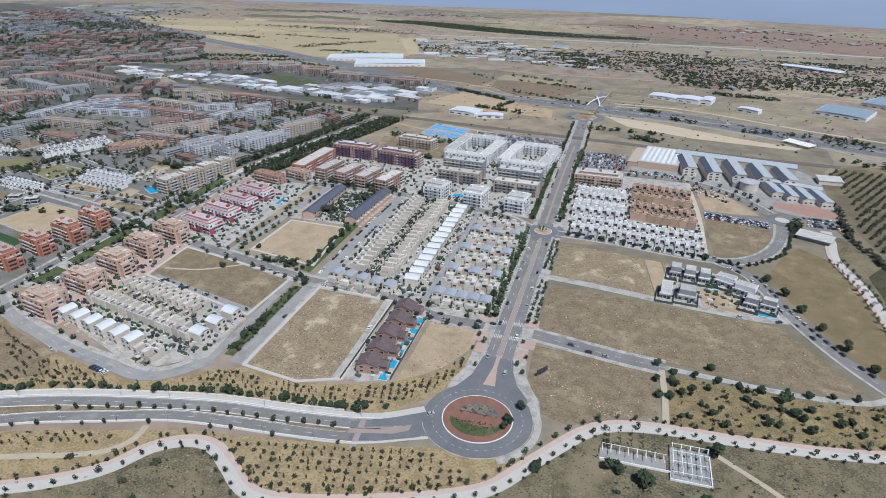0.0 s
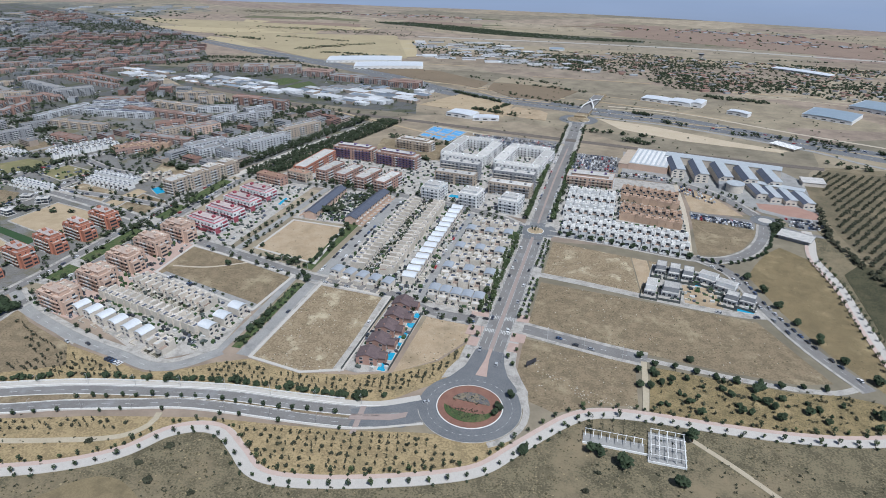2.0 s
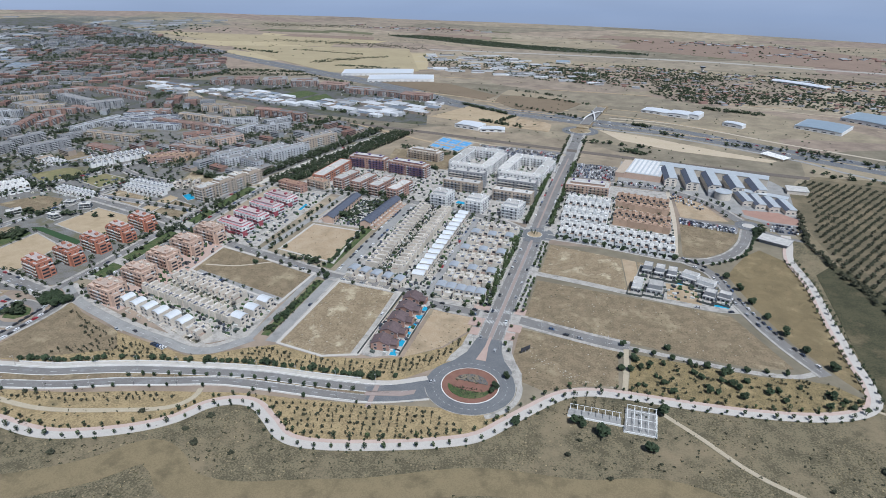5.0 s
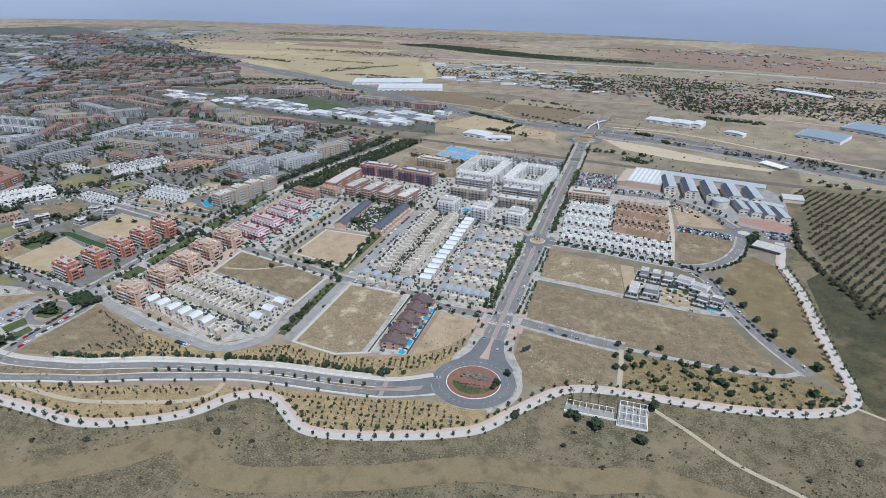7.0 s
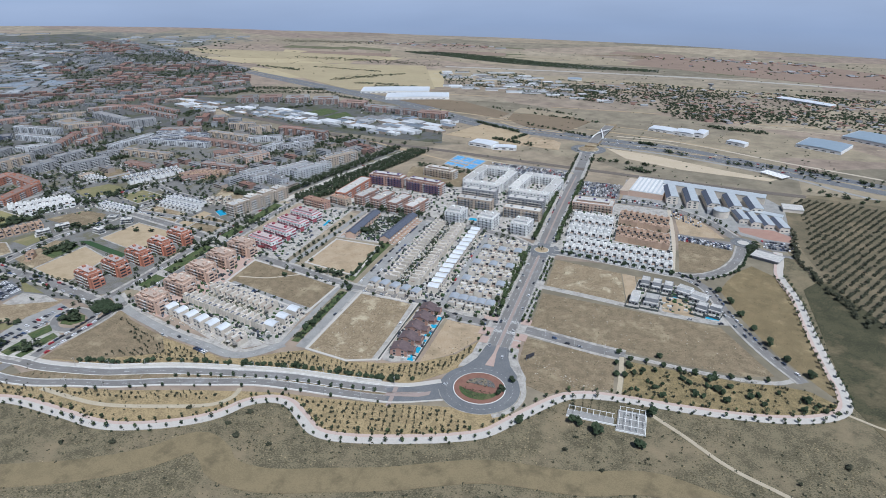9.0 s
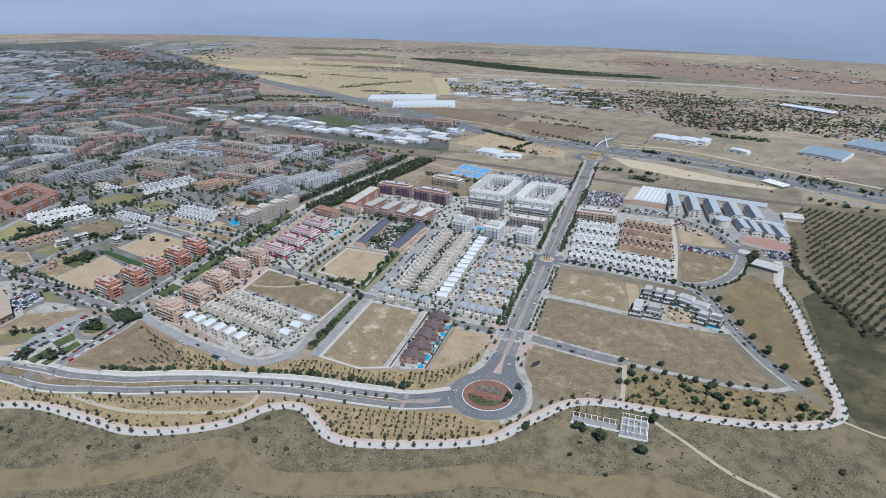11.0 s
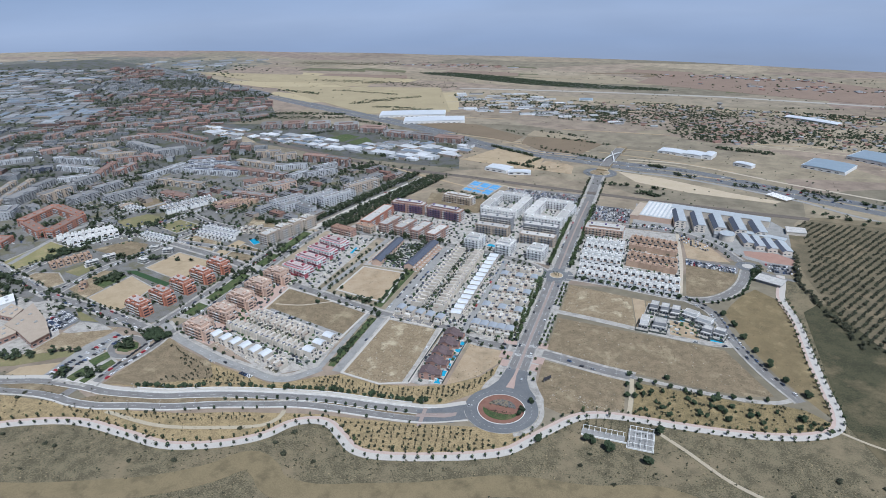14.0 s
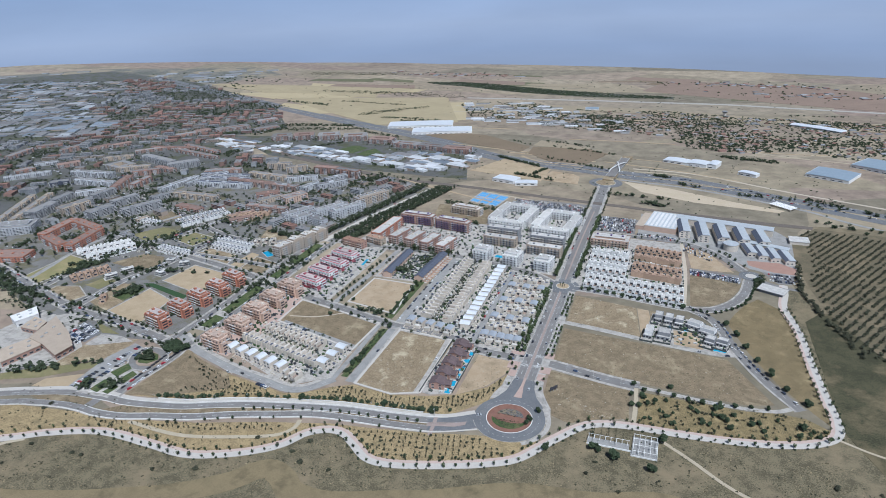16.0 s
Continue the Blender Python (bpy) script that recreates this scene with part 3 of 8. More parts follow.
lot("field_east", [(18, 156), (168, 143), (201, 82), (180, 75), (139, 76), (97, 81), (18, 95)], DRY_OLIVE, "wide empty lot of dry olive-brown grass")
lot("field_south_east", [(18, 76), (88, 69), (90, 28), (66, 20), (46, 8), (30, 14), (20, 30)], DRY_OLIVE, "empty lot of dry brown grass")
lot("field_north_east", [(18, 232), (83, 221), (91, 160), (18, 170)], DRY, "empty lot of dry grass")
lot("building_site", [(84, 221), (96, 219), (103, 158), (92, 160)], BARE, "bare orange earth of a building site", "building site")
lot("field_north_east", [(97, 219), (108, 217), (112, 157), (104, 158)], DRY, "narrow lot of dry grass")
lot("field_triangle", [(180, 236), (192, 262), (206, 280), (224, 262), (234, 215), (238, 150), (240, 100), (241, 62), (228, 80), (206, 115), (187, 162), (172, 214)], mat("mown_grass", (0.225, 0.172, 0.093), (0.15, 0.12, 0.066), 0.95, 0.1, 1.4, 0.5, 0.5, patch=((0.30, 0.235, 0.13), 0.05, 0.52, 0.68), gain=0.13), "wide lot of mown golden grass")
lot("planted_triangle", [(97, 68), (128, 67), (179, 66), (203, 71), (222, 70), (239, 58), (225, 46), (200, 35), (163, 28), (126, 25), (96, 24)], mat("yellow_olive_grass", (0.27, 0.208, 0.105), (0.155, 0.125, 0.065), 0.95, 0.15, 1.2, 0.5, 0.5, patch=((0.36, 0.28, 0.15), 0.09, 0.54, 0.7), gain=0.12), "dry planted ground with young trees", "verge")
lot("field_round", [(137, 244), (158, 248), (174, 265), (187, 294), (192, 312), (137, 326)], DRY_OLIVE, "half-round lot of dry grass")
lot("sand_lot", [(132, 416), (139, 342), (186, 346), (162, 394)], BARE, "bare sandy lot")
lot("field_bare", LOT_BARE, BARE, "bare brown building lot")
for pts in (LOT_WEST, LOT_CENTRE, LOT_BARE):
    footway(pts)
lot("field_south_west", [(-320, 6), (-318, 8), (-300, -2), (-256, -16), (-240, -34), (-290, -62), (-322, -70)], DRY_OLIVE, "empty lot of dry grass by the boulevard")
lot("parking_strip", [(-318, 18), (-302, 9), (-256, -6), (-253, -15), (-290, -2), (-322, 8)], CONCRETE, "pale paved parking strip", "parking")
lot("town_paving", [(-60, 96), (-10, 94), (-10, 262), (-60, 276)], CONCRETE, "pale paving between terraced houses", "paving")
lot("town_paving", [(-144, 114), (-66, 102), (-66, 276), (-110, 290), (-150, 292)], CONCRETE, "pale paving between terraced houses", "paving")
lot("town_paving", [(-294, 24), (-264, 82), (-168, 58), (-164, 8), (-190, -12), (-214, -9)], CONCRETE, "pale paving between terraced houses", "paving")
lot("town_paving", [(-318, 16), (-276, 8), (-266, 84), (-270, 150), (-318, 158)], PAVE_PINK, "pinkish paving round apartment blocks", "paving")
lot("town_paving", [(-305, 152), (-240, 142), (-238, 296), (-305, 296)], CONCRETE, "pale paving round red and white flats", "paving")
lot("town_paving", [(-220, 212), (-152, 212), (-146, 294), (-218, 296)], CONCRETE, "pale paving round terraced houses", "paving")
lot("town_paving", [(-290, 305), (-120, 302), (-120, 420), (-280, 420)], CONCRETE, "pale paving between brick apartment blocks", "paving")
lot("town_paving", [(-130, 298), (-9, 274), (-9, 495), (-140, 510)], CONCRETE, "pale paving between white apartment blocks", "paving")
lot("town_paving", [(9, 254), (132, 238), (130, 420), (9, 425)], CONCRETE, "pale paving between terraced houses", "paving")
lot("green_strip", [(-165, 124), (-156, 122), (-155, 225), (-164, 222)], LAWN, "green strip with shrubs beside a street", "park")
lot("playground", [(-164, 226), (-154, 228), (-152, 268), (-158, 266)], SANDY, "sandy playground", "playground")
lot("hospital_court", [(118, 430), (172, 402), (205, 362), (262, 340), (284, 440), (240, 520), (70, 530), (70, 436)], ASPHALT_PALE, "pale paved grounds of a long public building", "paving")
lot("car_park", [(-132, 505), (-8, 492), (-6, 548), (-118, 552)], ASPHALT, "full asphalt car park", "car park")
lot("car_park", [(10, 440), (66, 440), (68, 500), (10, 505)], ASPHALT, "full asphalt car park", "car park")
lot("car_park", [(136, 333), (192, 318), (194, 338), (137, 345)], ASPHALT, "full asphalt car park", "car park")
lot("brick_forecourt", [(203, 388), (240, 390), (266, 368), (260, 357), (229, 360), (204, 373)], BROWNBRICK, "brick-paved forecourt of the public building", "paving")
lot("car_park", [(217, 357), (262, 354), (261, 331), (231, 327)], ASPHALT, "asphalt car park by a public building", "car park")
lot("plot_pools", [(-80, 101), (-53, 93), (-55, 17), (-72, 10), (-80, 11)], CONCRETE, "paved plots with small gardens", "paving")
lot("plots_dark", [(100, 214), (128, 212), (150, 208), (172, 158), (174, 153), (93, 158)], CONCRETE, "paved plots round modern houses", "paving")
lot("dirt_plot", [(121, 184), (144, 184), (148, 154), (122, 155)], BARE, "bare plot with foundations", "building site")
lot("park_strip", [(-343, 42), (-326, 42), (-324, 150), (-324, 288), (-342, 288)], CONCRETE, "paved park strip between two streets", "park")
for y0, y1 in ((50, 74), (84, 148), (174, 208), (218, 284)):
    lot("park_lawn", [(-340, y0), (-327.5, y0 - 2), (-326.5, y1 - 3), (-340, y1)], LAWN, "long lawn with shrubs between two park streets", "lawn", kerb=True)
lot("court_green", [(-157, 12), (-151, 12), (-151, 100), (-158, 100)], LAWN, "narrow green strip between two streets", "park")
YELLOW_GREEN = mat("weedy_grass", (0.27, 0.25, 0.12), (0.21, 0.19, 0.09), 0.95, 0.1, 1.2, patch=((0.35, 0.29, 0.16), 0.05, 0.5, 0.68))
WEED_OLIVE = mat("olive_weeds", (0.22, 0.205, 0.10), (0.16, 0.15, 0.075), 0.95, 0.1, 1.2, patch=((0.30, 0.25, 0.14), 0.05, 0.5, 0.68))
LEFT_LOTS = [
    ([(-632, 76), (-601, 64), (-584, 144), (-633, 154)], YELLOW_GREEN, "lot of yellow-green weeds"),
    ([(-569, 53), (-522, 40), (-514, 67), (-542, 84), (-568, 76)], DRY, "empty lot of dry grass"),
    ([(-538, 89), (-513, 85), (-511, 108), (-531, 115)], WEED_OLIVE, "small lot of olive weeds"),
    ([(-508, 60), (-462, 46), (-460, 70), (-484, 76), (-486, 108), (-508, 104)], DRY, "empty lot of dry grass round a house"),
    ([(-459, 47), (-455, 103), (-412, 87), (-405, 31)], SANDY, "sandy lot with faint furrows"),
    ([(-456, 127), (-450, 175), (-396, 165), (-384, 144), (-391, 118), (-403, 113)], SANDY, "bare orange-tan building lot"),
    ([(-476, 201), (-469, 228), (-420, 218), (-414, 190)], DRY, "empty lot of dry grass"),
    ([(-389, 185), (-390, 221), (-354, 210), (-354, 176)], DRY_OLIVE, "empty lot of brown grass"),
    ([(-408, 189), (-405, 232), (-391, 228), (-392, 186)], SANDY, "strip of bare sandy ground"),
    ([(-540, 241), (-529, 271), (-490, 262), (-498, 228)], WEED_OLIVE, "empty lot of olive grass"),
    ([(-560, 150), (-540, 187), (-507, 186), (-494, 163), (-509, 143)], DRY_OLIVE, "empty lot of brown grass"),
    ([(-612, 240), (-590, 276), (-552, 270), (-562, 217)], WEED_OLIVE, "empty lot of olive grass"),
    ([(-633, 308), (-628, 345), (-592, 321), (-606, 296)], DRY_OLIVE, "empty lot of dry grass"),
    ([(-426, 282), (-436, 315), (-390, 294), (-378, 262)], DRY, "empty lot of dry grass"),
    ([(-430, -51), (-424, -17), (-381, 8), (-380, -26), (-418, -54)], DRY, "sloping bank of pale dry grass"),
    ([(-463, -75), (-418, -54), (-380, -32), (-379, -43), (-417, -73), (-449, -87)], WEED_OLIVE, "strip of olive grass beside the school"),
    ([(-412, -85), (-410, -73), (-376, -52), (-379, -79)], SANDY, "strip of bare sandy ground"),
]
for pts, m, label in LEFT_LOTS:
    lot("field_left", pts, m, label)
for pts in (LEFT_LOTS[0][0], LEFT_LOTS[1][0], LEFT_LOTS[4][0], LEFT_LOTS[5][0], LEFT_LOTS[6][0], LEFT_LOTS[7][0], LEFT_LOTS[9][0]):
    footway(pts, 1.6, CONCRETE)
lot("lawn_pitch", [(-474, 113), (-462, 117), (-400, 102), (-400, 93)], mat("dark_turf", (0.035, 0.07, 0.03), (0.045, 0.085, 0.035), 0.9, 0.3, 2.0), "long strip of dark green turf", "lawn")
lot("hedged_garden", [(-482, 75), (-482, 109), (-460, 102), (-462, 70)], LAWN, "small dark green garden with shrubs", "garden")
lot("sports_court", [(-528, -26), (-499, -24), (-497, -34), (-502, -46), (-530, -50)], mat("turquoise_court", (0.16, 0.36, 0.40), (0.20, 0.42, 0.46), 0.8), "turquoise sports court beside the school", "sports court")
lot("school_yard", [(-540, -60), (-465, -85), (-424, -54), (-424, -20), (-470, 16), (-530, 26)], CONCRETE, "pale paved yard round the school", "paving")
lot("car_park", [(-463, -3), (-458, 21), (-428, 6), (-429, -13)], ASPHALT_NEW, "school car park of dark asphalt", "car park")
lot("car_park_bed", [(-452, 24), (-435, 19), (-407, 10), (-427, 7)], WEED_OLIVE, "dry planted bed beside the car park", "flower bed")
lot("paved_yard", [(-509, 18), (-485, 36), (-468, 24), (-469, 2)], CONCRETE, "wide pale paved yard", "paving")
lot("paved_yard", [(-425, -16), (-426, 5), (-402, 8), (-383, 3), (-418, -16)], CONCRETE, "wide pale paved yard", "paving")
lot("street_plaza", [(-385, -27), (-378, 1), (-362, -4), (-366, -48), (-370, -79), (-380, -76)], ASPHALT_PALE, "pale parking street by a small park", "parking")
lot("park_ground", [(-366, -80), (-365, -30), (-344, -36), (-333, -40), (-333, -78)], CONCRETE, "pale paved ground of a small park", "park")
for pts in ([(-361, -47), (-357, -30), (-347, -36), (-350, -51)], [(-345, -54), (-343, -39), (-335, -42), (-336, -57)], [(-358, -73), (-357, -57), (-347, -60), (-348, -75)], [(-344, -73), (-342, -61), (-336, -63), (-337, -74)]):
    lot("lawn_square", pts, LAWN, "small square of lawn edged with paving", "lawn", kerb=True)
lot("planted_island", [(-356, -16), (-352, -8), (-341, -9), (-335, -16), (-340, -25), (-350, -26)], LAWN, "oval planted island inside a street loop", "flower bed", kerb=True)
lot("field_brick", [(-225, 430), (-140, 420), (-142, 480), (-235, 490)], DRY_OLIVE, "dry grass lot behind brick flats")
lot("football_pitch", [(-572, 767), (-550, 815), (-510, 803), (-523, 749)], LAWN, "green football pitch by the sheds", "pitch")
lot("football_pitch", [(-515, 746), (-496, 802), (-467, 773), (-483, 735)], LAWN, "green football pitch by the sheds", "pitch")
lot("court_apron", COURT, CONCRETE, "pale paving round the sports courts", "paving")
BLUE_COURT = mat("blue_court", (0.10, 0.30, 0.58), (0.13, 0.36, 0.62), 0.8)


def court_point(u, v):
    a, b, c, d = (Vector(p) for p in COURT)
    return tuple((a * (1 - u) + d * u) * (1 - v) + (b * (1 - u) + c * u) * v)


for i in range(3):
    for j in range(2):
        u0, u1, v0, v1 = 0.05 + i * 0.32, 0.31 + i * 0.32, 0.06 + j * 0.48, 0.46 + j * 0.48
        lot("sports_court", [court_point(u, v) for u, v in ((u0, v0), (u1, v0), (u1, v1), (u0, v1))], BLUE_COURT, "bright blue sports court with white lines", "sports court")
        bm = bmesh.new()
        um, vm = (u0 + u1) / 2, (v0 + v1) / 2
        for p, q in (((u0 + 0.03, vm), (u1 - 0.03, vm)), ((u0 + 0.03, v0 + 0.04), (u1 - 0.03, v0 + 0.04)), ((u0 + 0.03, v1 - 0.04), (u1 - 0.03, v1 - 0.04))):
            strip(bm, [Vector(court_point(*p)), Vector(court_point(*q))], 0.3, -0.3, 0.1, 0.26)
        setting("court_lines", bm, PAINT, "white lines of a sports court", "court marking")
lot("sand_lot", [(-248, 690), (-205, 795), (-105, 738), (-107, 655), (-187, 676)], SANDY, "pale earth sports ground", "field")
lot("sand_lot", [(-114, 664), (-100, 725), (-60, 715), (-46, 700), (-43, 653)], BARE, "pale earth sports ground", "field")
lot("sand_bank", [(29, 692), (104, 672), (207, 622), (272, 600), (262, 588), (144, 605), (63, 639)], mat("pale_earth", (0.46, 0.38, 0.27), (0.52, 0.44, 0.33), 0.95, 0.05, 0.6), "long pale bank of bare earth", "field")
lot("railway_bed", [(-1400, 1080), (-926, 850), (-608, 690), (-368, 608), (-212, 594), (-100, 578), (0, 566), (75, 556), (230, 540), (385, 534), (900, 428), (900, 420), (380, 522), (230, 528), (75, 545), (0, 554), (-100, 566), (-212, 582), (-368, 594), (-608, 674), (-926, 832), (-1400, 1060)], mat("ballast", (0.125, 0.105, 0.092), (0.17, 0.145, 0.125)), "brown ballast bed of a railway line", "railway")
lot("field_yellow", [(-850, 1279), (-479, 1397), (-399, 1145), (-518, 1060), (-771, 1140)], mat("stubble", (0.45, 0.375, 0.24), (0.40, 0.33, 0.20), 0.95, 0.02, 0.3), "yellow stubble field")
lot("field_yellow", [(-1015, 1263), (-712, 1188), (-817, 1130), (-1004, 1216)], mat("stubble", (0.45, 0.375, 0.24)), "yellow stubble field")
lot("field_yellow", [(-1316, 1390), (-1025, 1484), (-800, 1447), (-937, 1331), (-1093, 1321)], mat("stubble", (0.45, 0.375, 0.24)), "yellow stubble field")
lot("field_brown", [(-760, 1130), (-617, 1130), (-600, 1080), (-690, 1085)], BARE, "bare brown field")
lot("field_yellow", [(-1100, 1560), (-700, 1530), (-680, 1600), (-1150, 1660)], mat("stubble", (0.5, 0.4, 0.22)), "yellow stubble field")
lot("runway", [(-500, 1480), (-139, 1515), (235, 1530), (700, 1470), (1500, 1250), (1500, 1235), (700, 1452), (235, 1510), (-139, 1497), (-500, 1464)], mat("runway_concrete", (0.42, 0.40, 0.36), (0.36, 0.34, 0.31)), "long pale runway on the plain", "runway")
lot("plain_east", [(246, 330), (262, 262), (420, 330), (900, 330), (1500, -100), (2300, 500), (1500, 1000), (900, 560), (500, 560), (300, 540)], mat("east_plain_soil", (0.215, 0.178, 0.115), (0.155, 0.13, 0.083), 0.95, 0.01, 0.2, patch=((0.29, 0.235, 0.155), 0.012, 0.5, 0.62)), "dry brown ground east of the town", "ground")
lot("scrub_east", [(246, 62), (246, 240), (262, 262), (420, 330), (700, 250), (1500, -200), (700, -300), (330, -40), (262, 20)], mat("green_scrub", (0.085, 0.08, 0.045), (0.048, 0.048, 0.027), 0.95, 0.05, 0.9, 0.5, 0.8, patch=((0.155, 0.127, 0.075), 0.02, 0.5, 0.62), gain=0.10), "dark green-brown scrub east of the promenade", "scrubland")
lot("olive_ground", [(264, 480), (258, 400), (262, 330), (270, 270), (300, 190), (420, 80), (900, 60), (900, 420), (400, 520), (300, 530)], mat("ploughed_soil", (0.165, 0.138, 0.088), (0.115, 0.10, 0.064), 0.95, 0.05, 0.8, patch=((0.205, 0.165, 0.105), 0.03, 0.5, 0.62)), "bare ground of an olive grove", "orchard")


FOOTSAND = mat("trodden_sand", (0.40, 0.345, 0.25), (0.46, 0.40, 0.30), 0.95, 0.2, 1.5)


def path(name, pts, width, material, label, z=0.16):
    LOT_NO[0] += 1
    h = width / 2
    return setting(name, strip(bmesh.new(), smooth_line(pts), h, -h, -0.2, z + 0.002 * LOT_NO[0]), material, label, "path")


path("promenade", PROM, 8.6, PAVE_LIGHT, "broad pale paved promenade winding past the town")
path("cycle_lane", [tuple(p + n * 2.9) for p, n in list(zip(prom_line, pn))[::5]], 2.8, mat("pink_cycle_paving", (0.47, 0.36, 0.31), (0.53, 0.42, 0.37), 0.9, 0.2, 2.0), "pink cycle lane along the promenade", 0.19)
path("link_path", [(93, 72), (94, 48), (94, 24)], 3.5, FOOTSAND, "straight sandy footpath")
path("link_path", [(-159, -54), (-158, -63), (-166, -75), (-192, -86), (-239, -99), (-290, -98)], 3.5, FOOTSAND, "sandy footpath through the verge")
TRACK_PTS = [(-420, -215), (-300, -190), (-227, -163), (-192, -145), (-170, -128), (-154, -110), (-138, -113), (-122, -124), (-95, -124), (-60, -112), (-27, -100), (24, -77), (77, -69), (120, -56), (170, -62), (260, -50), (330, -20)]
path("earth_track", TRACK_PTS, 19, TRACK, "broad worn earth track across the slope", 0.04)
path("foot_track", [(116, 8), (136, -7), (162, -28), (191, -42), (260, -75)], 3.0, FOOTSAND, "narrow pale foot track", 0.05)
path("foot_track", [(240, 50), (262, 40), (290, 34), (330, 40)], 2.2, FOOTSAND, "narrow pale foot track", 0.05)
path("foot_track", [(-352, -140), (-366, -152), (-384, -180), (-392, -230)], 3.5, FOOTSAND, "narrow pale foot track", 0.05)
path("field_track", [(-262, 96), (-235, 102), (-210, 118)], 1.6, PATHSAND, "thin trodden track across a lot", 0.04)

path("park_walk", [(-335, 296), (-316, 400), (-298, 470), (-276, 560)], 9, PAVE_LIGHT, "pale paved walk between the park's tree rows")

# central island of the large roundabout
disc = bmesh.new()
ring(disc, 0, 0, 0.01, 17.9, 0.0, 0.5, 64)
isl = setting("island", disc, RED_PAVE, "round island of red brick paving", "roundabout island")
bm = bmesh.new()
pts = [(14.0 * math.cos(radians(a)), -1.0 + 12.6 * math.sin(radians(a))) for a in range(186, 355, 8)]
pts += [(11.5 * math.cos(radians(a)), -2.6 + 3.6 * math.sin(radians(a))) for a in range(-10, -171, -16)]
slab(bm, pts, 0.4, 0.75)
setting("flower_bed", bm, LAWN, "crescent of green planting on the island", "flower bed")
bm = bmesh.new()
slab(bm, [(11.0 * math.cos(radians(a)), 1.5 + 10 * math.sin(radians(a))) for a in range(8, 173, 8)], 0.4, 0.7)
setting("flower_bed", bm, mat("grey_slate_bed", (0.11, 0.11, 0.12), (0.23, 0.19, 0.13), 0.9, 0.35, 2, gain=0.08), "half-round bed of dark stones and low plants", "flower bed")
bm = bmesh.new()
ring(bm, 0, 251, 0.01, 7.0, 0.0, 0.5, 48)
setting("island", bm, SANDY, "small round island of pale gravel", "roundabout island")
bm = bmesh.new()
ring(bm, 204, 341, 0.01, 5.6, 0.0, 0.5, 40)
setting("island", bm, PAVE_LIGHT, "small round island of pale gravel", "roundabout island")
bm = bmesh.new()
ring(bm, 2, 676, 0.01, 16.6, 0.0, 0.5, 48)
setting("island", bm, DRY, "round island of dry grass", "roundabout island")

# zebra crossings on the avenue
bm = bmesh.new()
for yy in (96, 79, 236, 268):
    for k in range(16):
        if abs(k - 7.5) > 1.6 and not (yy > 260 and abs(k - 7.5) > 7):
            add_box(bm, -8.4 + k * 1.06, -7.9 + k * 1.06, yy - 2, yy + 2, 0.10, 0.178)
setting("zebra_crossing", bm, PAINT, "white zebra stripes across the avenue", "zebra crossing")

# ---- trees ----


def leaf_cloud(verts, faces, rnd, cx, cy, z0, h, r, n, shape=1.0, size=0.42):
    """Many small leaf clumps scattered in an uneven crown."""
    lobes = [(rnd.uniform(-0.45, 0.45) * r, rnd.uniform(-0.45, 0.45) * r, rnd.uniform(0.25, 0.75) * h, rnd.uniform(0.5, 0.75)) for _ in range(4)]
    for _ in range(n):
        lx, ly, lz, lr = rnd.choice(lobes)
        u, v = rnd.uniform(-1, 1), rnd.uniform(0, 2 * math.pi)
        q = math.sqrt(1 - u * u)
        px, py, pz = cx + lx + lr * r * q * math.cos(v), cy + ly + lr * r * q * math.sin(v), z0 + lz + lr * h * 0.5 * u
        if shape < 1:
            k = 1.15 - (pz - z0) / h
            px, py = cx + (px - cx) * k, cy + (py - cy) * k
        s = r * size * rnd.uniform(0.6, 1.2)
        a, b = rnd.uniform(0, 2 * math.pi), rnd.uniform(-0.7, 0.7)
        ux, uy, uz = math.cos(a) * s, math.sin(a) * s, b * s * 0.7
        wx, wy, wz = -math.sin(a) * s * 0.8, math.cos(a) * s * 0.8, rnd.uniform(-0.5, 0.5) * s
        i = len(verts)
        verts += [(px - ux, py - uy, pz - uz), (px + wx, py + wy, pz + wz), (px + ux, py + uy, pz + uz), (px - wx, py - wy, pz - wz), (px, py, pz + s * 0.45)]
        faces += [(i, i + 1, i + 4), (i + 1, i + 2, i + 4), (i + 2, i + 3, i + 4), (i + 3, i, i + 4)]


def raw_mesh(name, verts, faces, material):
    me = bpy.data.meshes.new(name)
    me.from_pydata(verts, [], faces)
    me.materials.append(material)
    return me


def trunk_bm(h, r, rnd, limbs=4):
    bm = bmesh.new()

    def limb(p, q, r0, r1, seg=6):
        d = Vector(q) - Vector(p)
        m = d.to_track_quat("Z", "Y").to_matrix()
        lo = [bm.verts.new(Vector(p) + m @ Vector((r0 * math.cos(k * 6.283 / seg), r0 * math.sin(k * 6.283 / seg), 0))) for k in range(seg)]
        hi = [bm.verts.new(Vector(q) + m @ Vector((r1 * math.cos(k * 6.283 / seg), r1 * math.sin(k * 6.283 / seg), 0))) for k in range(seg)]
        for k in range(seg):
            bm.faces.new((lo[k], lo[(k + 1) % seg], hi[(k + 1) % seg], hi[k]))
        bm.faces.new(hi)

    limb((0, 0, -0.2), (0, 0, h), r, r * 0.7)
    for k in range(limbs):
        a = k * 6.283 / limbs + rnd.uniform(-0.4, 0.4)
        limb((0, 0, h * 0.85), (math.cos(a) * h * 0.45, math.sin(a) * h * 0.45, h * 1.55), r * 0.5, r * 0.2, 5)
    return bm


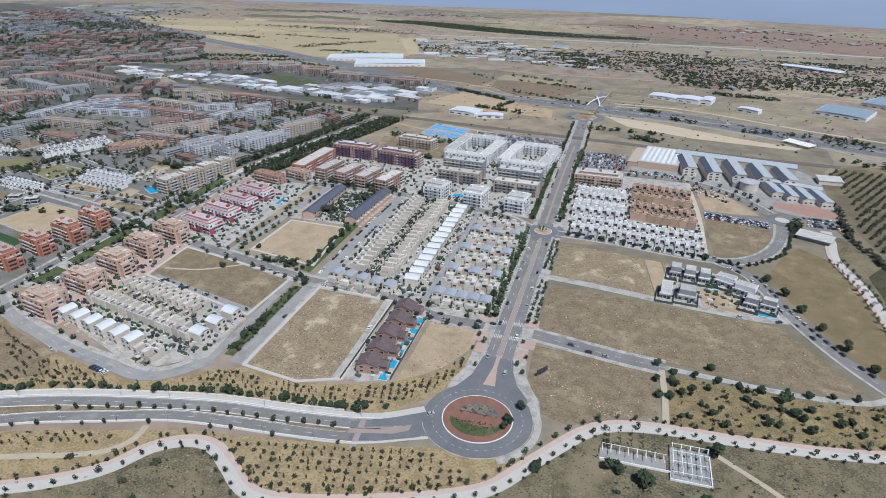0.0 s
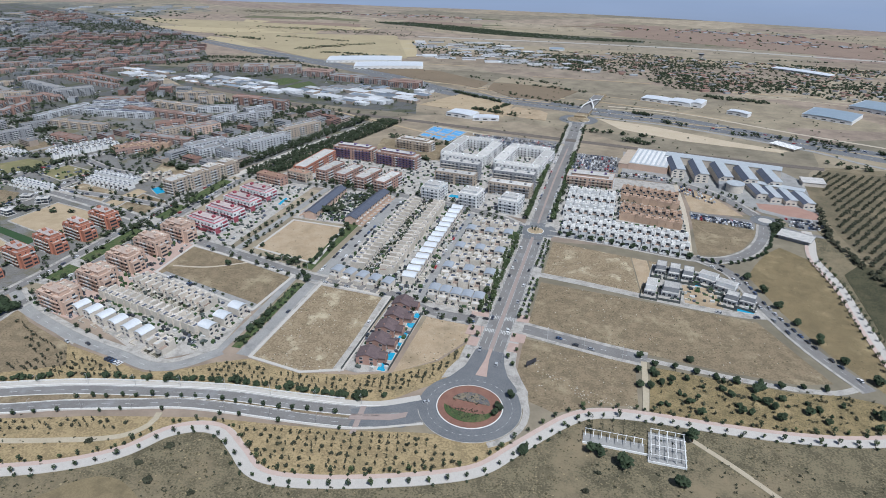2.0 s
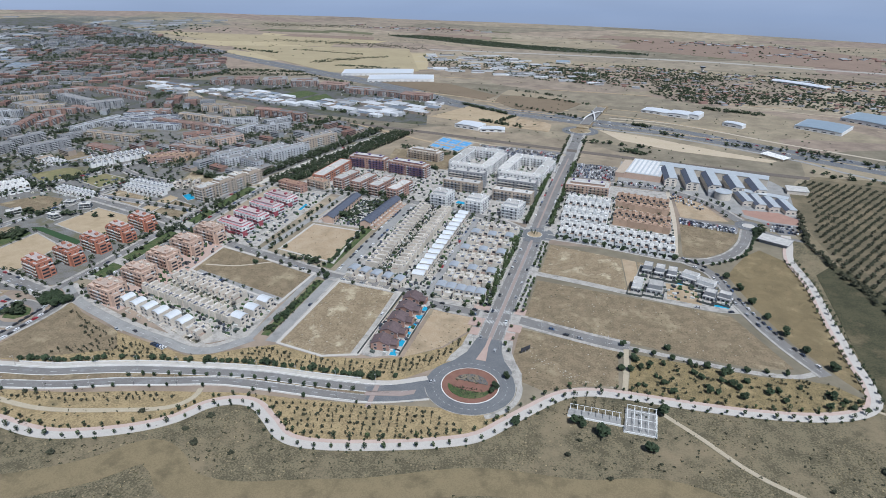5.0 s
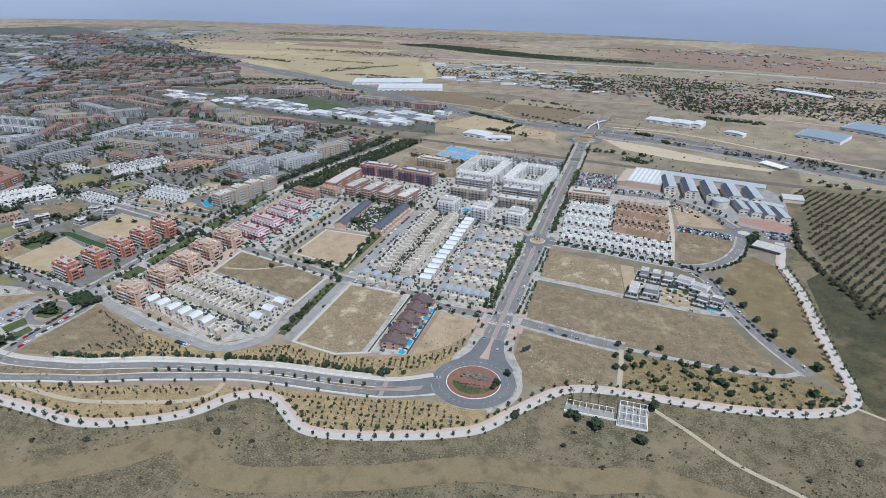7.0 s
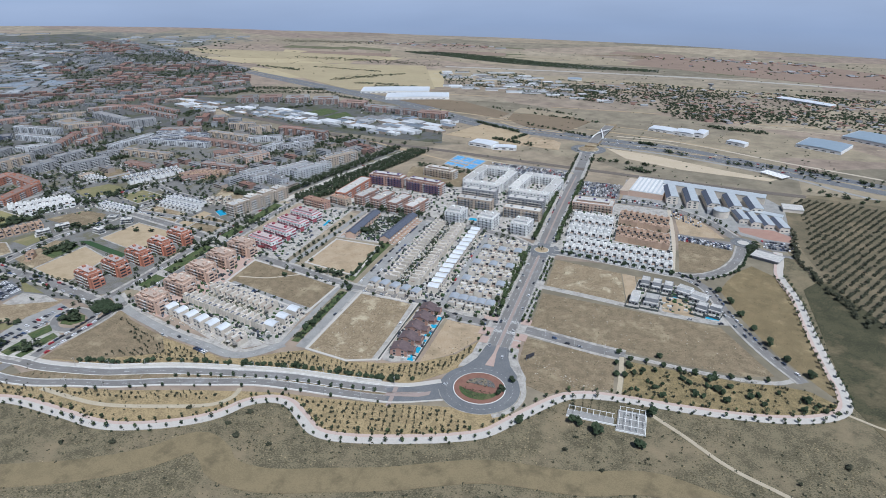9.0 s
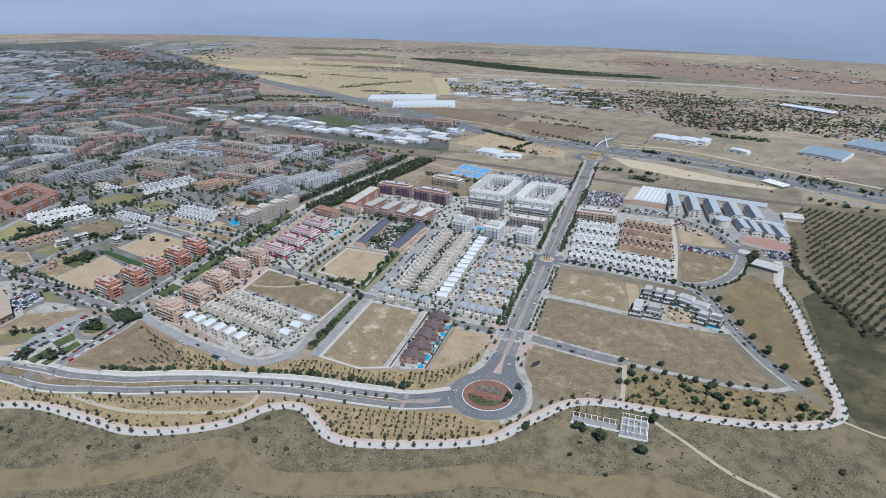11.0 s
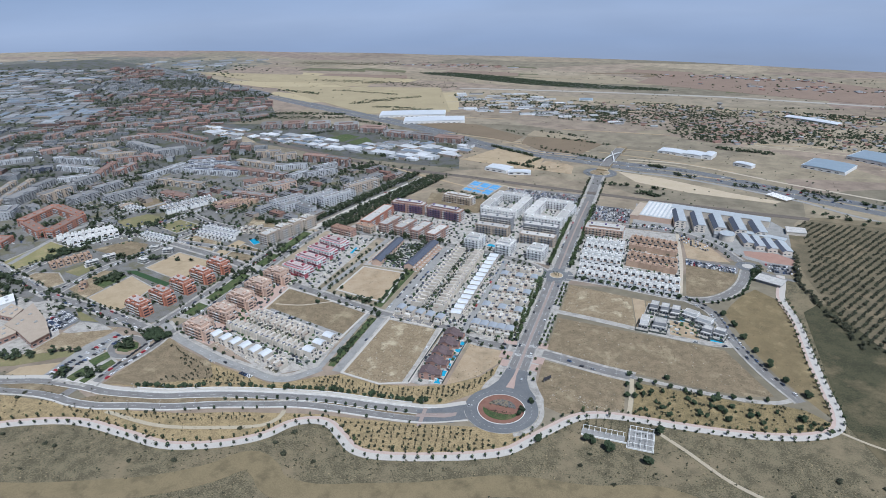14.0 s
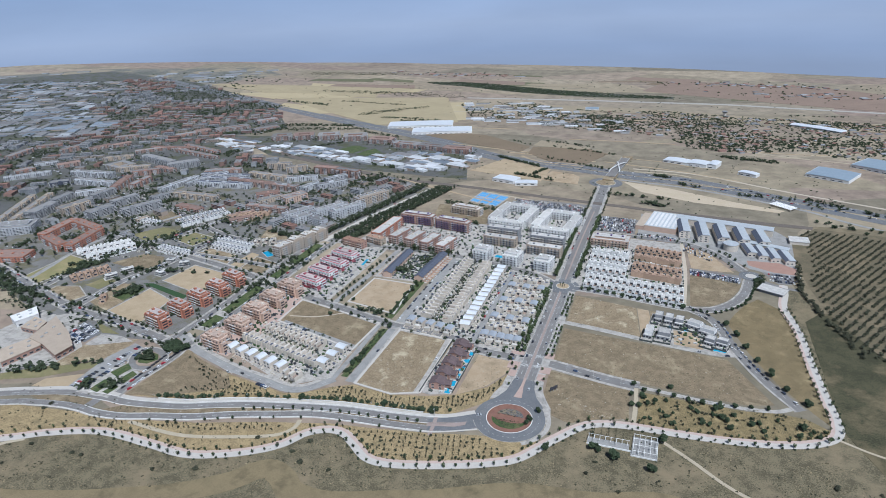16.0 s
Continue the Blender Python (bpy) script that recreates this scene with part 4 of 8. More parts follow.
def make_tree(name, label, height, radius, seed, material, group, shape=1.0, n=110, size=0.36):
    rnd = random.Random(seed)
    t = thing(name, pose(0, 0, -500), label, "tree", group)
    th = height * 0.32
    part("trunk", trunk_bm(th, radius * 0.09 + 0.05, rnd), BARK, t)
    v, f = [], []
    leaf_cloud(v, f, rnd, 0, 0, th * 0.75, height - th * 0.75, radius, n, shape, size)
    part("crown", raw_mesh("crown", v, f, material), None, t)
    return t


rnd = random.Random(7)


def plant(template, x, y, s=1.0, z=0.1):
    k = s * rnd.uniform(0.82, 1.18)
    c = copy_thing(template, pose(x, y, z, 0, 0, rnd.uniform(0, 360)))
    c.scale = (k, k, k * rnd.uniform(0.9, 1.12))
    return c


def drop_template(t):
    for o in (*t.children_recursive, t):
        bpy.data.objects.remove(o)


def along(pts, step, offs, jitter=0.5):
    line = smooth_line(pts, 1.0)
    N = normals(line)
    for i in range(0, len(line), step):
        for o in offs:
            p = line[i] + N[i] * o
            yield p.x + rnd.uniform(-jitter, jitter), p.y + rnd.uniform(-jitter, jitter)


prom_t = [make_tree("promenade_tree", "small young tree beside the paved promenade", 3.6, 1.15, 20 + k, (LEAF_DARK, LEAF)[k % 2], "trees along the promenade", n=80, size=0.27) for k in range(3)]
for i, (x, y) in enumerate(along(PROM[1:-2], 9, (5.2, -2.6))):
    plant(prom_t[i % 3], x, y, rnd.choice((0.8, 1.0, 1.15)))
ave_t = [make_tree("avenue_tree", "leafy green street tree in the avenue's footway", 6.0, 2.0, 30 + k, LEAF, "trees along the avenue") for k in range(3)]
i = 0
for yy in range(44, 236, 8):
    for xx in (-16.5, -11.5, 11.5, 15.5):
        if not 82 < yy < 96 and not (xx > 0 and 160 < yy < 174):
            i += 1
            if yy < 84 and (i * 7) % 5 < 3:
                continue
            plant(ave_t[i % 3], xx + rnd.uniform(-0.6, 0.6), yy + rnd.uniform(-1, 1), (1.0 if yy > 84 else 0.55) if xx < 0 else 0.6)
for yy in range(275, 500, 9):
    for xx in (-12, 12):
        i += 1
        plant(ave_t[i % 3], xx + rnd.uniform(-0.6, 0.6), yy + rnd.uniform(-1, 1), 1.15)
med_t = [make_tree("boulevard_tree", "small tree in the dry median of the boulevard", 3.9, 1.25, 40 + k, LEAF_DARK, "trees in the boulevard median", n=80) for k in range(2)]
mid = [(-210, -57), (-182, -47), (-154, -39), (-126, -34.5), (-95, -31.5), (-66, -27)]
for i, (x, y) in enumerate(along(mid, 8, (0.0,))):
    plant(med_t[i % 2], x, y)
for i, (x, y) in enumerate(along(BLVD_S[8:-1], 11, (-6.4,))):
    if rnd.random() < 0.6:
        plant(med_t[i % 2], x, y, 0.9)
big_t = [make_tree("round_tree", "dense dark green tree on dry ground", 6.5, 3.1, 50 + k, LEAF_DARK, "dark trees on dry ground", n=150) for k in range(3)]
spots = [(34, -27), (67, -17), (71, -18), (83, -22), (117, 6), (110, -28), (91, 46), (90, 60), (97, 47), (98, 62), (15, -4), (16, 1), (-154, 20), (-155, 32), (-153, 40), (-154, 52), (-150, 104), (-158, 112), (-222, 110), (20, 14), (-214, 148), (120, 80), (91, 76)]
for i, (x, y) in enumerate(spots):
    plant(big_t[i % 3], x, y, 0.75 if i > 5 else 1.0)
for i in range(62):
    x, y = rnd.uniform(100, 236), rnd.uniform(30, 70)
    if y > 26 + (x - 100) * 0.16 and y < 66:
        plant(big_t[i % 3], x, y, rnd.uniform(0.35, 0.75))
for i, (x, y) in enumerate(along([(99, 79), (128, 77), (154, 75), (200, 82)], 12, (0.0,))):
    plant(big_t[i % 3], x, y - 8, 0.55)
for i, (x, y) in enumerate(along([(168, 210), (186, 160), (204, 117), (226, 84)], 22, (-0.5,))):
    plant(big_t[i % 3], x + 3, y, 0.9)
for i, (x, y) in enumerate(along([(140, 232), (162, 234), (188, 258), (200, 290), (207, 330)], 7, (-1.0,))):
    plant(big_t[i % 3], x, y, 0.55)
for i in range(26):
    a, r = rnd.uniform(0, 6.28), 11 * math.sqrt(rnd.random())
    plant(big_t[i % 3], -332 + r * math.cos(a) * 1.1, 6 + r * math.sin(a) * 0.8, 0.9)
for i, x in enumerate(range(22, 132, 9)):
    plant(big_t[i % 3], x, 249 - (x - 20) * 0.14, 0.7)
hedge_t = [make_tree("verge_shrub", "dense dark shrub on the boulevard verge", 3.6, 2.4, 60 + k, LEAF_DARK, "shrubs along the boulevard", n=100) for k in range(2)]
for i, (x, y) in enumerate(along(BLVD_N[8:-1], 5, (11.4,), 1.0)):
    if rnd.random() < 0.85:
        plant(hedge_t[i % 2], x, y, rnd.uniform(0.7, 1.1))
for t in prom_t + ave_t + med_t + big_t + hedge_t:
    drop_template(t)


def far_scale(x, y):
    """Trees and houses far out on the plain are smaller than those of the town."""
    d = math.hypot(x - 90, y + 340)
    return min(1.0, max(0.42, 1.0 - (d - 650) / 1450.0))


class Heap:
    """Collects loose geometry of one kind into one mesh."""

    def __init__(self):
        self.v, self.f, self.m = [], [], []

    def box(self, cx, cy, w, d, z0, z1, rot=0.0, mi=0, top=None):
        c, s = math.cos(radians(rot)), math.sin(radians(rot))
        i = len(self.v)
        for z in (z0, z1):
            for a, b in ((-w, -d), (w, -d), (w, d), (-w, d)):
                self.v.append((cx + (a * c - b * s) / 2, cy + (a * s + b * c) / 2, z))
        self.f += [(i + 4, i + 5, i + 6, i + 7), (i, i + 1, i + 5, i + 4), (i + 1, i + 2, i + 6, i + 5), (i + 2, i + 3, i + 7, i + 6), (i + 3, i, i + 4, i + 7)]
        self.m += [mi if top is None else top, mi, mi, mi, mi]

    def tree(self, rnd, x, y, h, r, n=26, shape=1.0, size=0.5):
        q = far_scale(x, y)
        h, r = h * q, r * (0.42 + 0.58 * q)
        k = len(self.f)
        leaf_cloud(self.v, self.f, rnd, x, y, h * 0.12, h * 0.88, r, n, shape, size)
        i = len(self.v)
        t = 0.06 * r + 0.05
        self.v += [(x - t, y - t, -0.1), (x + t, y - t, -0.1), (x, y + t, -0.1), (x, y, h * 0.5)]
        self.f += [(i, i + 1, i + 3), (i + 1, i + 2, i + 3), (i + 2, i, i + 3)]
        self.m += [0] * (len(self.f) - k)

    def done(self, name, mats, label, category):
        me = bpy.data.meshes.new(name)
        me.from_pydata(self.v, [], self.f)
        for m in mats:
            me.materials.append(m)
        me.polygons.foreach_set("material_index", self.m)
        return tagged(new(name, me), label, category, kind="stuff")


def inside(x, y, poly):
    c = False
    for i in range(len(poly)):
        (x0, y0), (x1, y1) = poly[i - 1], poly[i]
        if (y0 > y) != (y1 > y) and x < (x1 - x0) * (y - y0) / (y1 - y0) + x0:
            c = not c
    return c


def rows_in(poly, step, rot, jit):
    c, s = math.cos(radians(rot)), math.sin(radians(rot))
    mx, my = sum(p[0] for p in poly) / len(poly), sum(p[1] for p in poly) / len(poly)
    R = int(400 / step)
    for a in range(-R, R):
        for b in range(-R, R):
            u, v = a * step + rnd.uniform(-jit, jit), b * step + rnd.uniform(-jit, jit)
            x, y = mx + u * c - v * s, my + u * s + v * c
            if inside(x, y, poly):
                yield x, y


sap = Heap()
V1 = [(-134, -52), (-94, -46), (-56, -39), (-24, -30), (0, -36), (8, -44), (-25, -59), (-52, -68), (-75, -72), (-90, -70), (-104, -61), (-118, -52)]
V2 = [(-330, -103), (-290, -98), (-236, -85), (-190, -69), (-166, -62), (-172, -72), (-240, -94), (-320, -108)]
V3 = [(-255, -22), (-200, -30), (-170, -24), (-150, -2), (-106, -3), (-72, 4), (-52, 12), (-28, 33), (-20, 50), (-17, 40), (-28, 14), (-50, -6), (-113, -17), (-195, -31), (-245, -46)]
V4 = [(-312, -2), (-255, -20), (-245, -44), (-290, -54), (-262, -34)]
for poly, st, rot, keep in ((V1, 4.7, 12, 0.95), (V2, 4.4, 12, 0.85), (V3, 4.0, 10, 0.9), (V4, 4.2, -20, 0.8)):
    for x, y in rows_in(poly, st, rot, 0.7):
        if rnd.random() < keep:
            tall = rnd.random() < 0.45
            sap.tree(rnd, x, y, rnd.uniform(2.8, 4.2) if tall else rnd.uniform(1.4, 2.6), rnd.uniform(0.6, 0.9) if tall else rnd.uniform(0.8, 1.35), 16, 0.5 if tall else 1.0, 0.55)
for _ in range(160):
    x, y = rnd.uniform(98, 236), rnd.uniform(26, 70)
    if y > 26 + (x - 100) * 0.17:
        sap.tree(rnd, x, y, rnd.uniform(1, 2.2), rnd.uniform(0.6, 1.2), 14)
for k in range(5):
    for j in range(3):
        sap.tree(rnd, 66 + k * 5.5, 1 + j * 4.5, 3.6, 0.6, 16, 0.5)
sap.done("saplings", [LEAF_OLIVE], "rows of young shrubs and small cypresses on dry verge", "saplings")

isl = Heap()
for k in range(420):
    a, r = rnd.uniform(0, 6.283), 15 * math.sqrt(rnd.random())
    x, y = r * math.cos(a), r * math.sin(a)
    if (y < -3 and (x / 13) ** 2 + ((y + 1) / 11.6) ** 2 < 1) or (y > 2 and (x / 10.5) ** 2 + ((y - 1.5) / 9.5) ** 2 < 1 and rnd.random() < 0.5):
        isl.tree(rnd, x, y, rnd.uniform(1.0, 1.7), rnd.uniform(0.3, 0.75), 7)
isl.done("island_plants", [LEAF_OLIVE], "low shrubs and flowers planted on the roundabout island", "plants")

scr = Heap()
track_line = smooth_line(TRACK_PTS)[::2]
for _ in range(3200):
    x, y = rnd.uniform(-420, 330), rnd.uniform(-240, 10)
    if y < -70 - 0.12 * abs(x + 100) * 0.3 and not -170 < y + 0.0 * x < -60 * 0 - 999 or (x > 60 and y < 5):
        d = min((p - Vector((x, y))).length for p in prom_line[::6])
        if d > 8 and not inside(x, y, V1) and not inside(x, y, V2) and min((p - Vector((x, y))).length for p in track_line) > 9.5:
            big = rnd.random() < 0.03
            scr.tree(rnd, x, y, rnd.uniform(0.5, 1.0) * (2.6 if big else 1), rnd.uniform(0.5, 1.1) * (2.0 if big else 1), 7 if not big else 24)
scr.done("scrub_bushes", [LEAF_OLIVE], "low scattered scrub bushes on the dry slope", "bushes")

TUFT = [mat("dark_tuft", (0.135, 0.115, 0.066), (0.09, 0.08, 0.045), 0.95, island=0.3), mat("straw_tuft", (0.32, 0.26, 0.155), (0.26, 0.21, 0.125), 0.95, island=0.25), mat("stones", (0.5, 0.46, 0.39), (0.42, 0.39, 0.33), 0.9, island=0.25)]
tufts = Heap()


def tuft(x, y, r, h, mi):
    i = len(tufts.v)
    a = rnd.uniform(0, 6.28)
    for k in range(5):
        q = r * rnd.uniform(0.6, 1.2)
        tufts.v.append((x + q * math.cos(a + k * 1.257), y + q * math.sin(a + k * 1.257), 0.0))
    tufts.v.append((x + rnd.uniform(-0.3, 0.3) * r, y + rnd.uniform(-0.3, 0.3) * r, h))
    for k in range(5):
        tufts.f.append((i + k, i + (k + 1) % 5, i + 5))
        tufts.m.append(mi)


def sow(poly, dens, wt):
    xs, ys = [p[0] for p in poly], [p[1] for p in poly]
    for _ in range(int((max(xs) - min(xs)) * (max(ys) - min(ys)) * dens)):
        x, y = rnd.uniform(min(xs), max(xs)), rnd.uniform(min(ys), max(ys))
        if inside(x, y, poly) and noise.noise(Vector((x * 0.06, y * 0.06, 9.0))) > rnd.uniform(-0.6, 0.2):
            tuft(x, y, rnd.uniform(0.2, 0.7), rnd.uniform(0.1, 0.45), rnd.choices((0, 1, 2), wt)[0])


sow([(-140, 104), (-90, 98), (-89, 8), (-106, 1), (-140, 6)], 0.16, (3, 4, 2))
sow([(-266, 86), (-267, 131), (-166, 108), (-168, 64)], 0.13, (5, 2, 0))
sow([(18, 156), (168, 143), (201, 82), (139, 76), (97, 81), (18, 95)], 0.12, (4, 3, 1))
sow([(18, 76), (88, 69), (90, 28), (66, 20), (46, 8), (30, 14)], 0.14, (4, 3, 1))
sow([(18, 232), (83, 221), (91, 160), (18, 170)], 0.12, (4, 3, 1))
sow([(-50, 86), (-18, 84), (-17, 62), (-30, 36), (-51, 17)], 0.10, (3, 3, 1))
sow([(180, 236), (206, 280), (234, 215), (241, 62), (206, 115), (172, 214)], 0.08, (3, 4, 0))
sow([(97, 68), (203, 71), (239, 58), (200, 35), (126, 25), (96, 24)], 0.22, (5, 4, 0))
sow([(-336, 4), (-256, -16), (-240, -34), (-290, -58), (-338, -60)], 0.10, (4, 3, 0))
sow(V1, 0.22, (3, 5, 0))
sow(V2, 0.2, (4, 4, 0))
sow(V3, 0.22, (4, 4, 0))
sow([(-217, 145), (-215, 206), (-166, 204), (-160, 134)], 0.05, (3, 2, 0))
sow([(137, 244), (174, 265), (192, 312), (137, 326)], 0.14, (5, 3, 0))
sow([(16, 66), (66, 18), (90, 26), (60, 34), (30, 40)], 0.4, (1, 4, 5))
near_prom = prom_line[::8]
for _ in range(42000):
    x, y = rnd.uniform(-420, 330), rnd.uniform(-250, 20)
    if noise.noise(Vector((x * 0.03, y * 0.03, 4.0))) > rnd.uniform(-0.5, 0.4) and min((p.x - x) ** 2 + (p.y - y) ** 2 for p in track_line) > 85:
        i = min(range(len(near_prom)), key=lambda q: (near_prom[q].x - x) ** 2 + (near_prom[q].y - y) ** 2)
        n = pn[i * 8]
        if (x - near_prom[i].x) * n.x + (y - near_prom[i].y) * n.y < -6:
            tuft(x, y, rnd.uniform(0.2, 0.75), rnd.uniform(0.15, 0.6), rnd.choices((0, 1), (3, 1))[0])
tufts.done("grass_tufts", TUFT, "dry grass tufts, weeds and stones on open ground", "grass tufts")

olive = Heap()
OL = [(284, 516), (277, 492), (277, 396), (266, 343), (268, 300), (273, 244), (291, 185), (420, 120), (760, 150), (760, 420), (400, 500), (340, 512)]
ra, rb = math.cos(radians(59.0)), math.sin(radians(59.0))
for k in range(-80, 80):
    for q in range(-100, 100):
        u, v = q * 4.6 + rnd.uniform(-0.8, 0.8), k * 7.6 + rnd.uniform(-0.4, 0.4)
        x, y = 330 + u * ra - v * rb, 330 + u * rb + v * ra
        if inside(x, y, OL) and rnd.random() < 0.94:
            olive.tree(rnd, x, y, rnd.uniform(2.4, 3.6), rnd.uniform(1.5, 2.15), 15, 1.0, 0.6)
for x, y in along([(265, 392), (258, 311), (266, 273), (279, 223), (290, 180)], 6, (-5.0,), 2.5):
    olive.tree(rnd, x, y, rnd.uniform(3, 6), rnd.uniform(2, 3.6), 22, 1.0, 0.5)
olive.done("olive_grove", [LEAF_OLIVE], "long rows of olive trees on bare ground", "olive trees")

park = Heap()
for k in range(1, 60):
    for off in (-18, -10, 14, 21, 30, 38):
        yy = 300 + k * 4.6
        park.tree(rnd, -338 + (yy - 300) * 0.22 + off + rnd.uniform(-1.5, 1.5), yy + rnd.uniform(-1.5, 1.5), rnd.uniform(7, 10), rnd.uniform(2.4, 3.4), 34)
for k in range(64):
    yy = rnd.choice((rnd.uniform(42, 290), rnd.gauss(142, 12), rnd.gauss(212, 10)))
    park.tree(rnd, rnd.choice((-343, -340, -335, -330, -326, -318, -352)) + rnd.uniform(-1.5, 1.5), yy, rnd.uniform(3.5, 6), rnd.uniform(1.4, 2.4), 26)
for k in range(70):
    park.tree(rnd, rnd.uniform(-158, -150), rnd.uniform(14, 100), rnd.uniform(1.2, 3), rnd.uniform(0.8, 1.5), 16)
STREET_TREES = [
    (PROM[3:-2], 8, (-5.3, 4.6), 0.85, 0.75),
    ([(-340, 0), (-324, 40), (-322, 150), (-320, 290)], 6, (5.8, -5.6), 1.45, 0.62),
    ([(-360, 0), (-347, 40), (-346, 150), (-344, 290)], 6, (5.6, -6.0), 1.45, 0.62),
    ([(-20, 89), (-51, 91), (-86, 105), (-151, 111), (-219, 128), (-264, 139), (-322, 158)], 10, (6.2, -6.2), 1.6, 0.55),
    ([(-30, 268), (-52, 278), (-88, 287), (-118, 294), (-168, 300), (-240, 300), (-330, 302)], 8, (6.4, -6.6), 2.0, 0.7),
    ([(-340, 8), (-362, 16), (-433, 30), (-499, 38), (-567, 58), (-680, 94), (-800, 130)], 8, (7.2, -7.4), 1.7, 0.7),
    ([(-502, 44), (-503, 110), (-490, 160), (-484, 212), (-480, 262)], 8, (6.0, -6.0), 2.1, 0.6),
    ([(-583, 66), (-586, 140), (-575, 200), (-540, 262), (-520, 330)], 8, (6.0, -6.0), 2.2, 0.65),
    ([(-350, 200), (-405, 204), (-484, 206), (-575, 208)], 8, (5.4, -5.4), 2.0, 0.6),
    ([(-350, 298), (-400, 274), (-470, 272), (-560, 310), (-640, 350)], 9, (6.0, -6.0), 1.8, 0.6),
    ([(-232, 134), (-226, 210), (-222, 296)], 9, (4.6, -4.8), 1.7, 0.6),
    ([(-62, 106), (-62, 180), (-62, 270)], 14, (5.0, -5.0), 1.3, 0.5),
    ([(14, 434), (70, 434), (130, 428), (170, 399), (196, 356)], 9, (6.5, -7.5), 1.8, 0.7),
    ([(-13, 276), (-12, 400), (-10, 520), (-10, 640)], 8, (0.0,), 2.3, 0.9),
    ([(13, 276), (14, 400), (15, 520), (15, 640)], 8, (0.0,), 2.2, 0.85),
    ([(-262, 78), (-215, 66), (-168, 54)], 7, (5.0,), 1.2, 0.7),
    ([(-345, 28), (-322, 14), (-301, 5), (-254, -9), (-215, -16)], 12, (7.5,), 1.4, 0.5),
]
for pts, step, offs, r, keep in STREET_TREES:
    for x, y in along(pts, step, offs, 0.8):
        if rnd.random() < keep:
            k = rnd.uniform(0.75, 1.3)
            park.tree(rnd, x, y, r * 2.3 * k, r * k, 26)
park.done("park_trees", [LEAF_STUFF], "dense rows of dark green park trees", "trees")

# shrubs along the green strip
strip_t = [make_tree("strip_tree", "dark green tree in a narrow green strip", 5.0, 2.2, 70 + k, LEAF_DARK, "trees in the green strip", n=100) for k in range(2)]
for k in range(16):
    plant(strip_t[k % 2], rnd.uniform(-164, -157), 126 + k * 6.2, rnd.uniform(0.6, 1.1))
isle_t = make_tree("island_cypress", "small slim cypress on a roundabout island", 4.0, 0.8, 75, LEAF_DARK, "island cypresses", 0.5, 60)
for x, y in ((-2.5, 250), (0, 253.5), (2.5, 250), (0, 247.5), (-3.5, 254)):
    plant(isle_t, x, y, 1.0, 0.4)
for t in strip_t + [isle_t]:
    drop_template(t)

# field tracks, hedges and strips of the open plain
for k in range(34):
    x, y = rnd.uniform(-500, 800), rnd.uniform(560, 1350)
    a, L = rnd.uniform(-0.5, 0.25), rnd.uniform(90, 260)
    path("field_track", [(x, y), (x + L * 0.5 * math.cos(a) + rnd.uniform(-20, 20), y + L * 0.5 * math.sin(a) + rnd.uniform(-10, 10)), (x + L * math.cos(a), y + L * math.sin(a))], rnd.uniform(3, 6), rnd.choice((FOOTSAND, SANDY)), "pale earth track across the plain", 0.03)
STRIPS = [mat("field_strip_%s" % n, c, tuple(v * 0.82 for v in c), 0.95, 0.02, 0.4) for n, c in (("straw", (0.40, 0.335, 0.21)), ("rose", (0.27, 0.20, 0.155)), ("brown", (0.22, 0.17, 0.115)), ("green", (0.15, 0.15, 0.085)), ("tan", (0.34, 0.285, 0.20)))]
for k in range(64):
    x, y = rnd.uniform(-1300, 1700), rnd.uniform(1000, 2300)
    L, w, a = rnd.uniform(120, 420), rnd.uniform(25, 90), rnd.uniform(-0.25, 0.2)
    if math.hypot(x + 190, y + 320) + L * 0.6 > 2480 or (x < 40 and y < 1450) or y < 1480 - abs(x - 400) * 0.2:
        continue
    ca0, sa0 = math.cos(a), math.sin(a)
    lot("field_strip", [(x + u * ca0 - v * sa0, y + u * sa0 + v * ca0) for u, v in ((-L / 2, -w / 2), (L / 2, -w / 2 + rnd.uniform(-8, 8)), (L / 2 - 20, w / 2), (-L / 2 + 15, w / 2 + rnd.uniform(-8, 8)))], rnd.choice(STRIPS), "long dry field on the far plain")

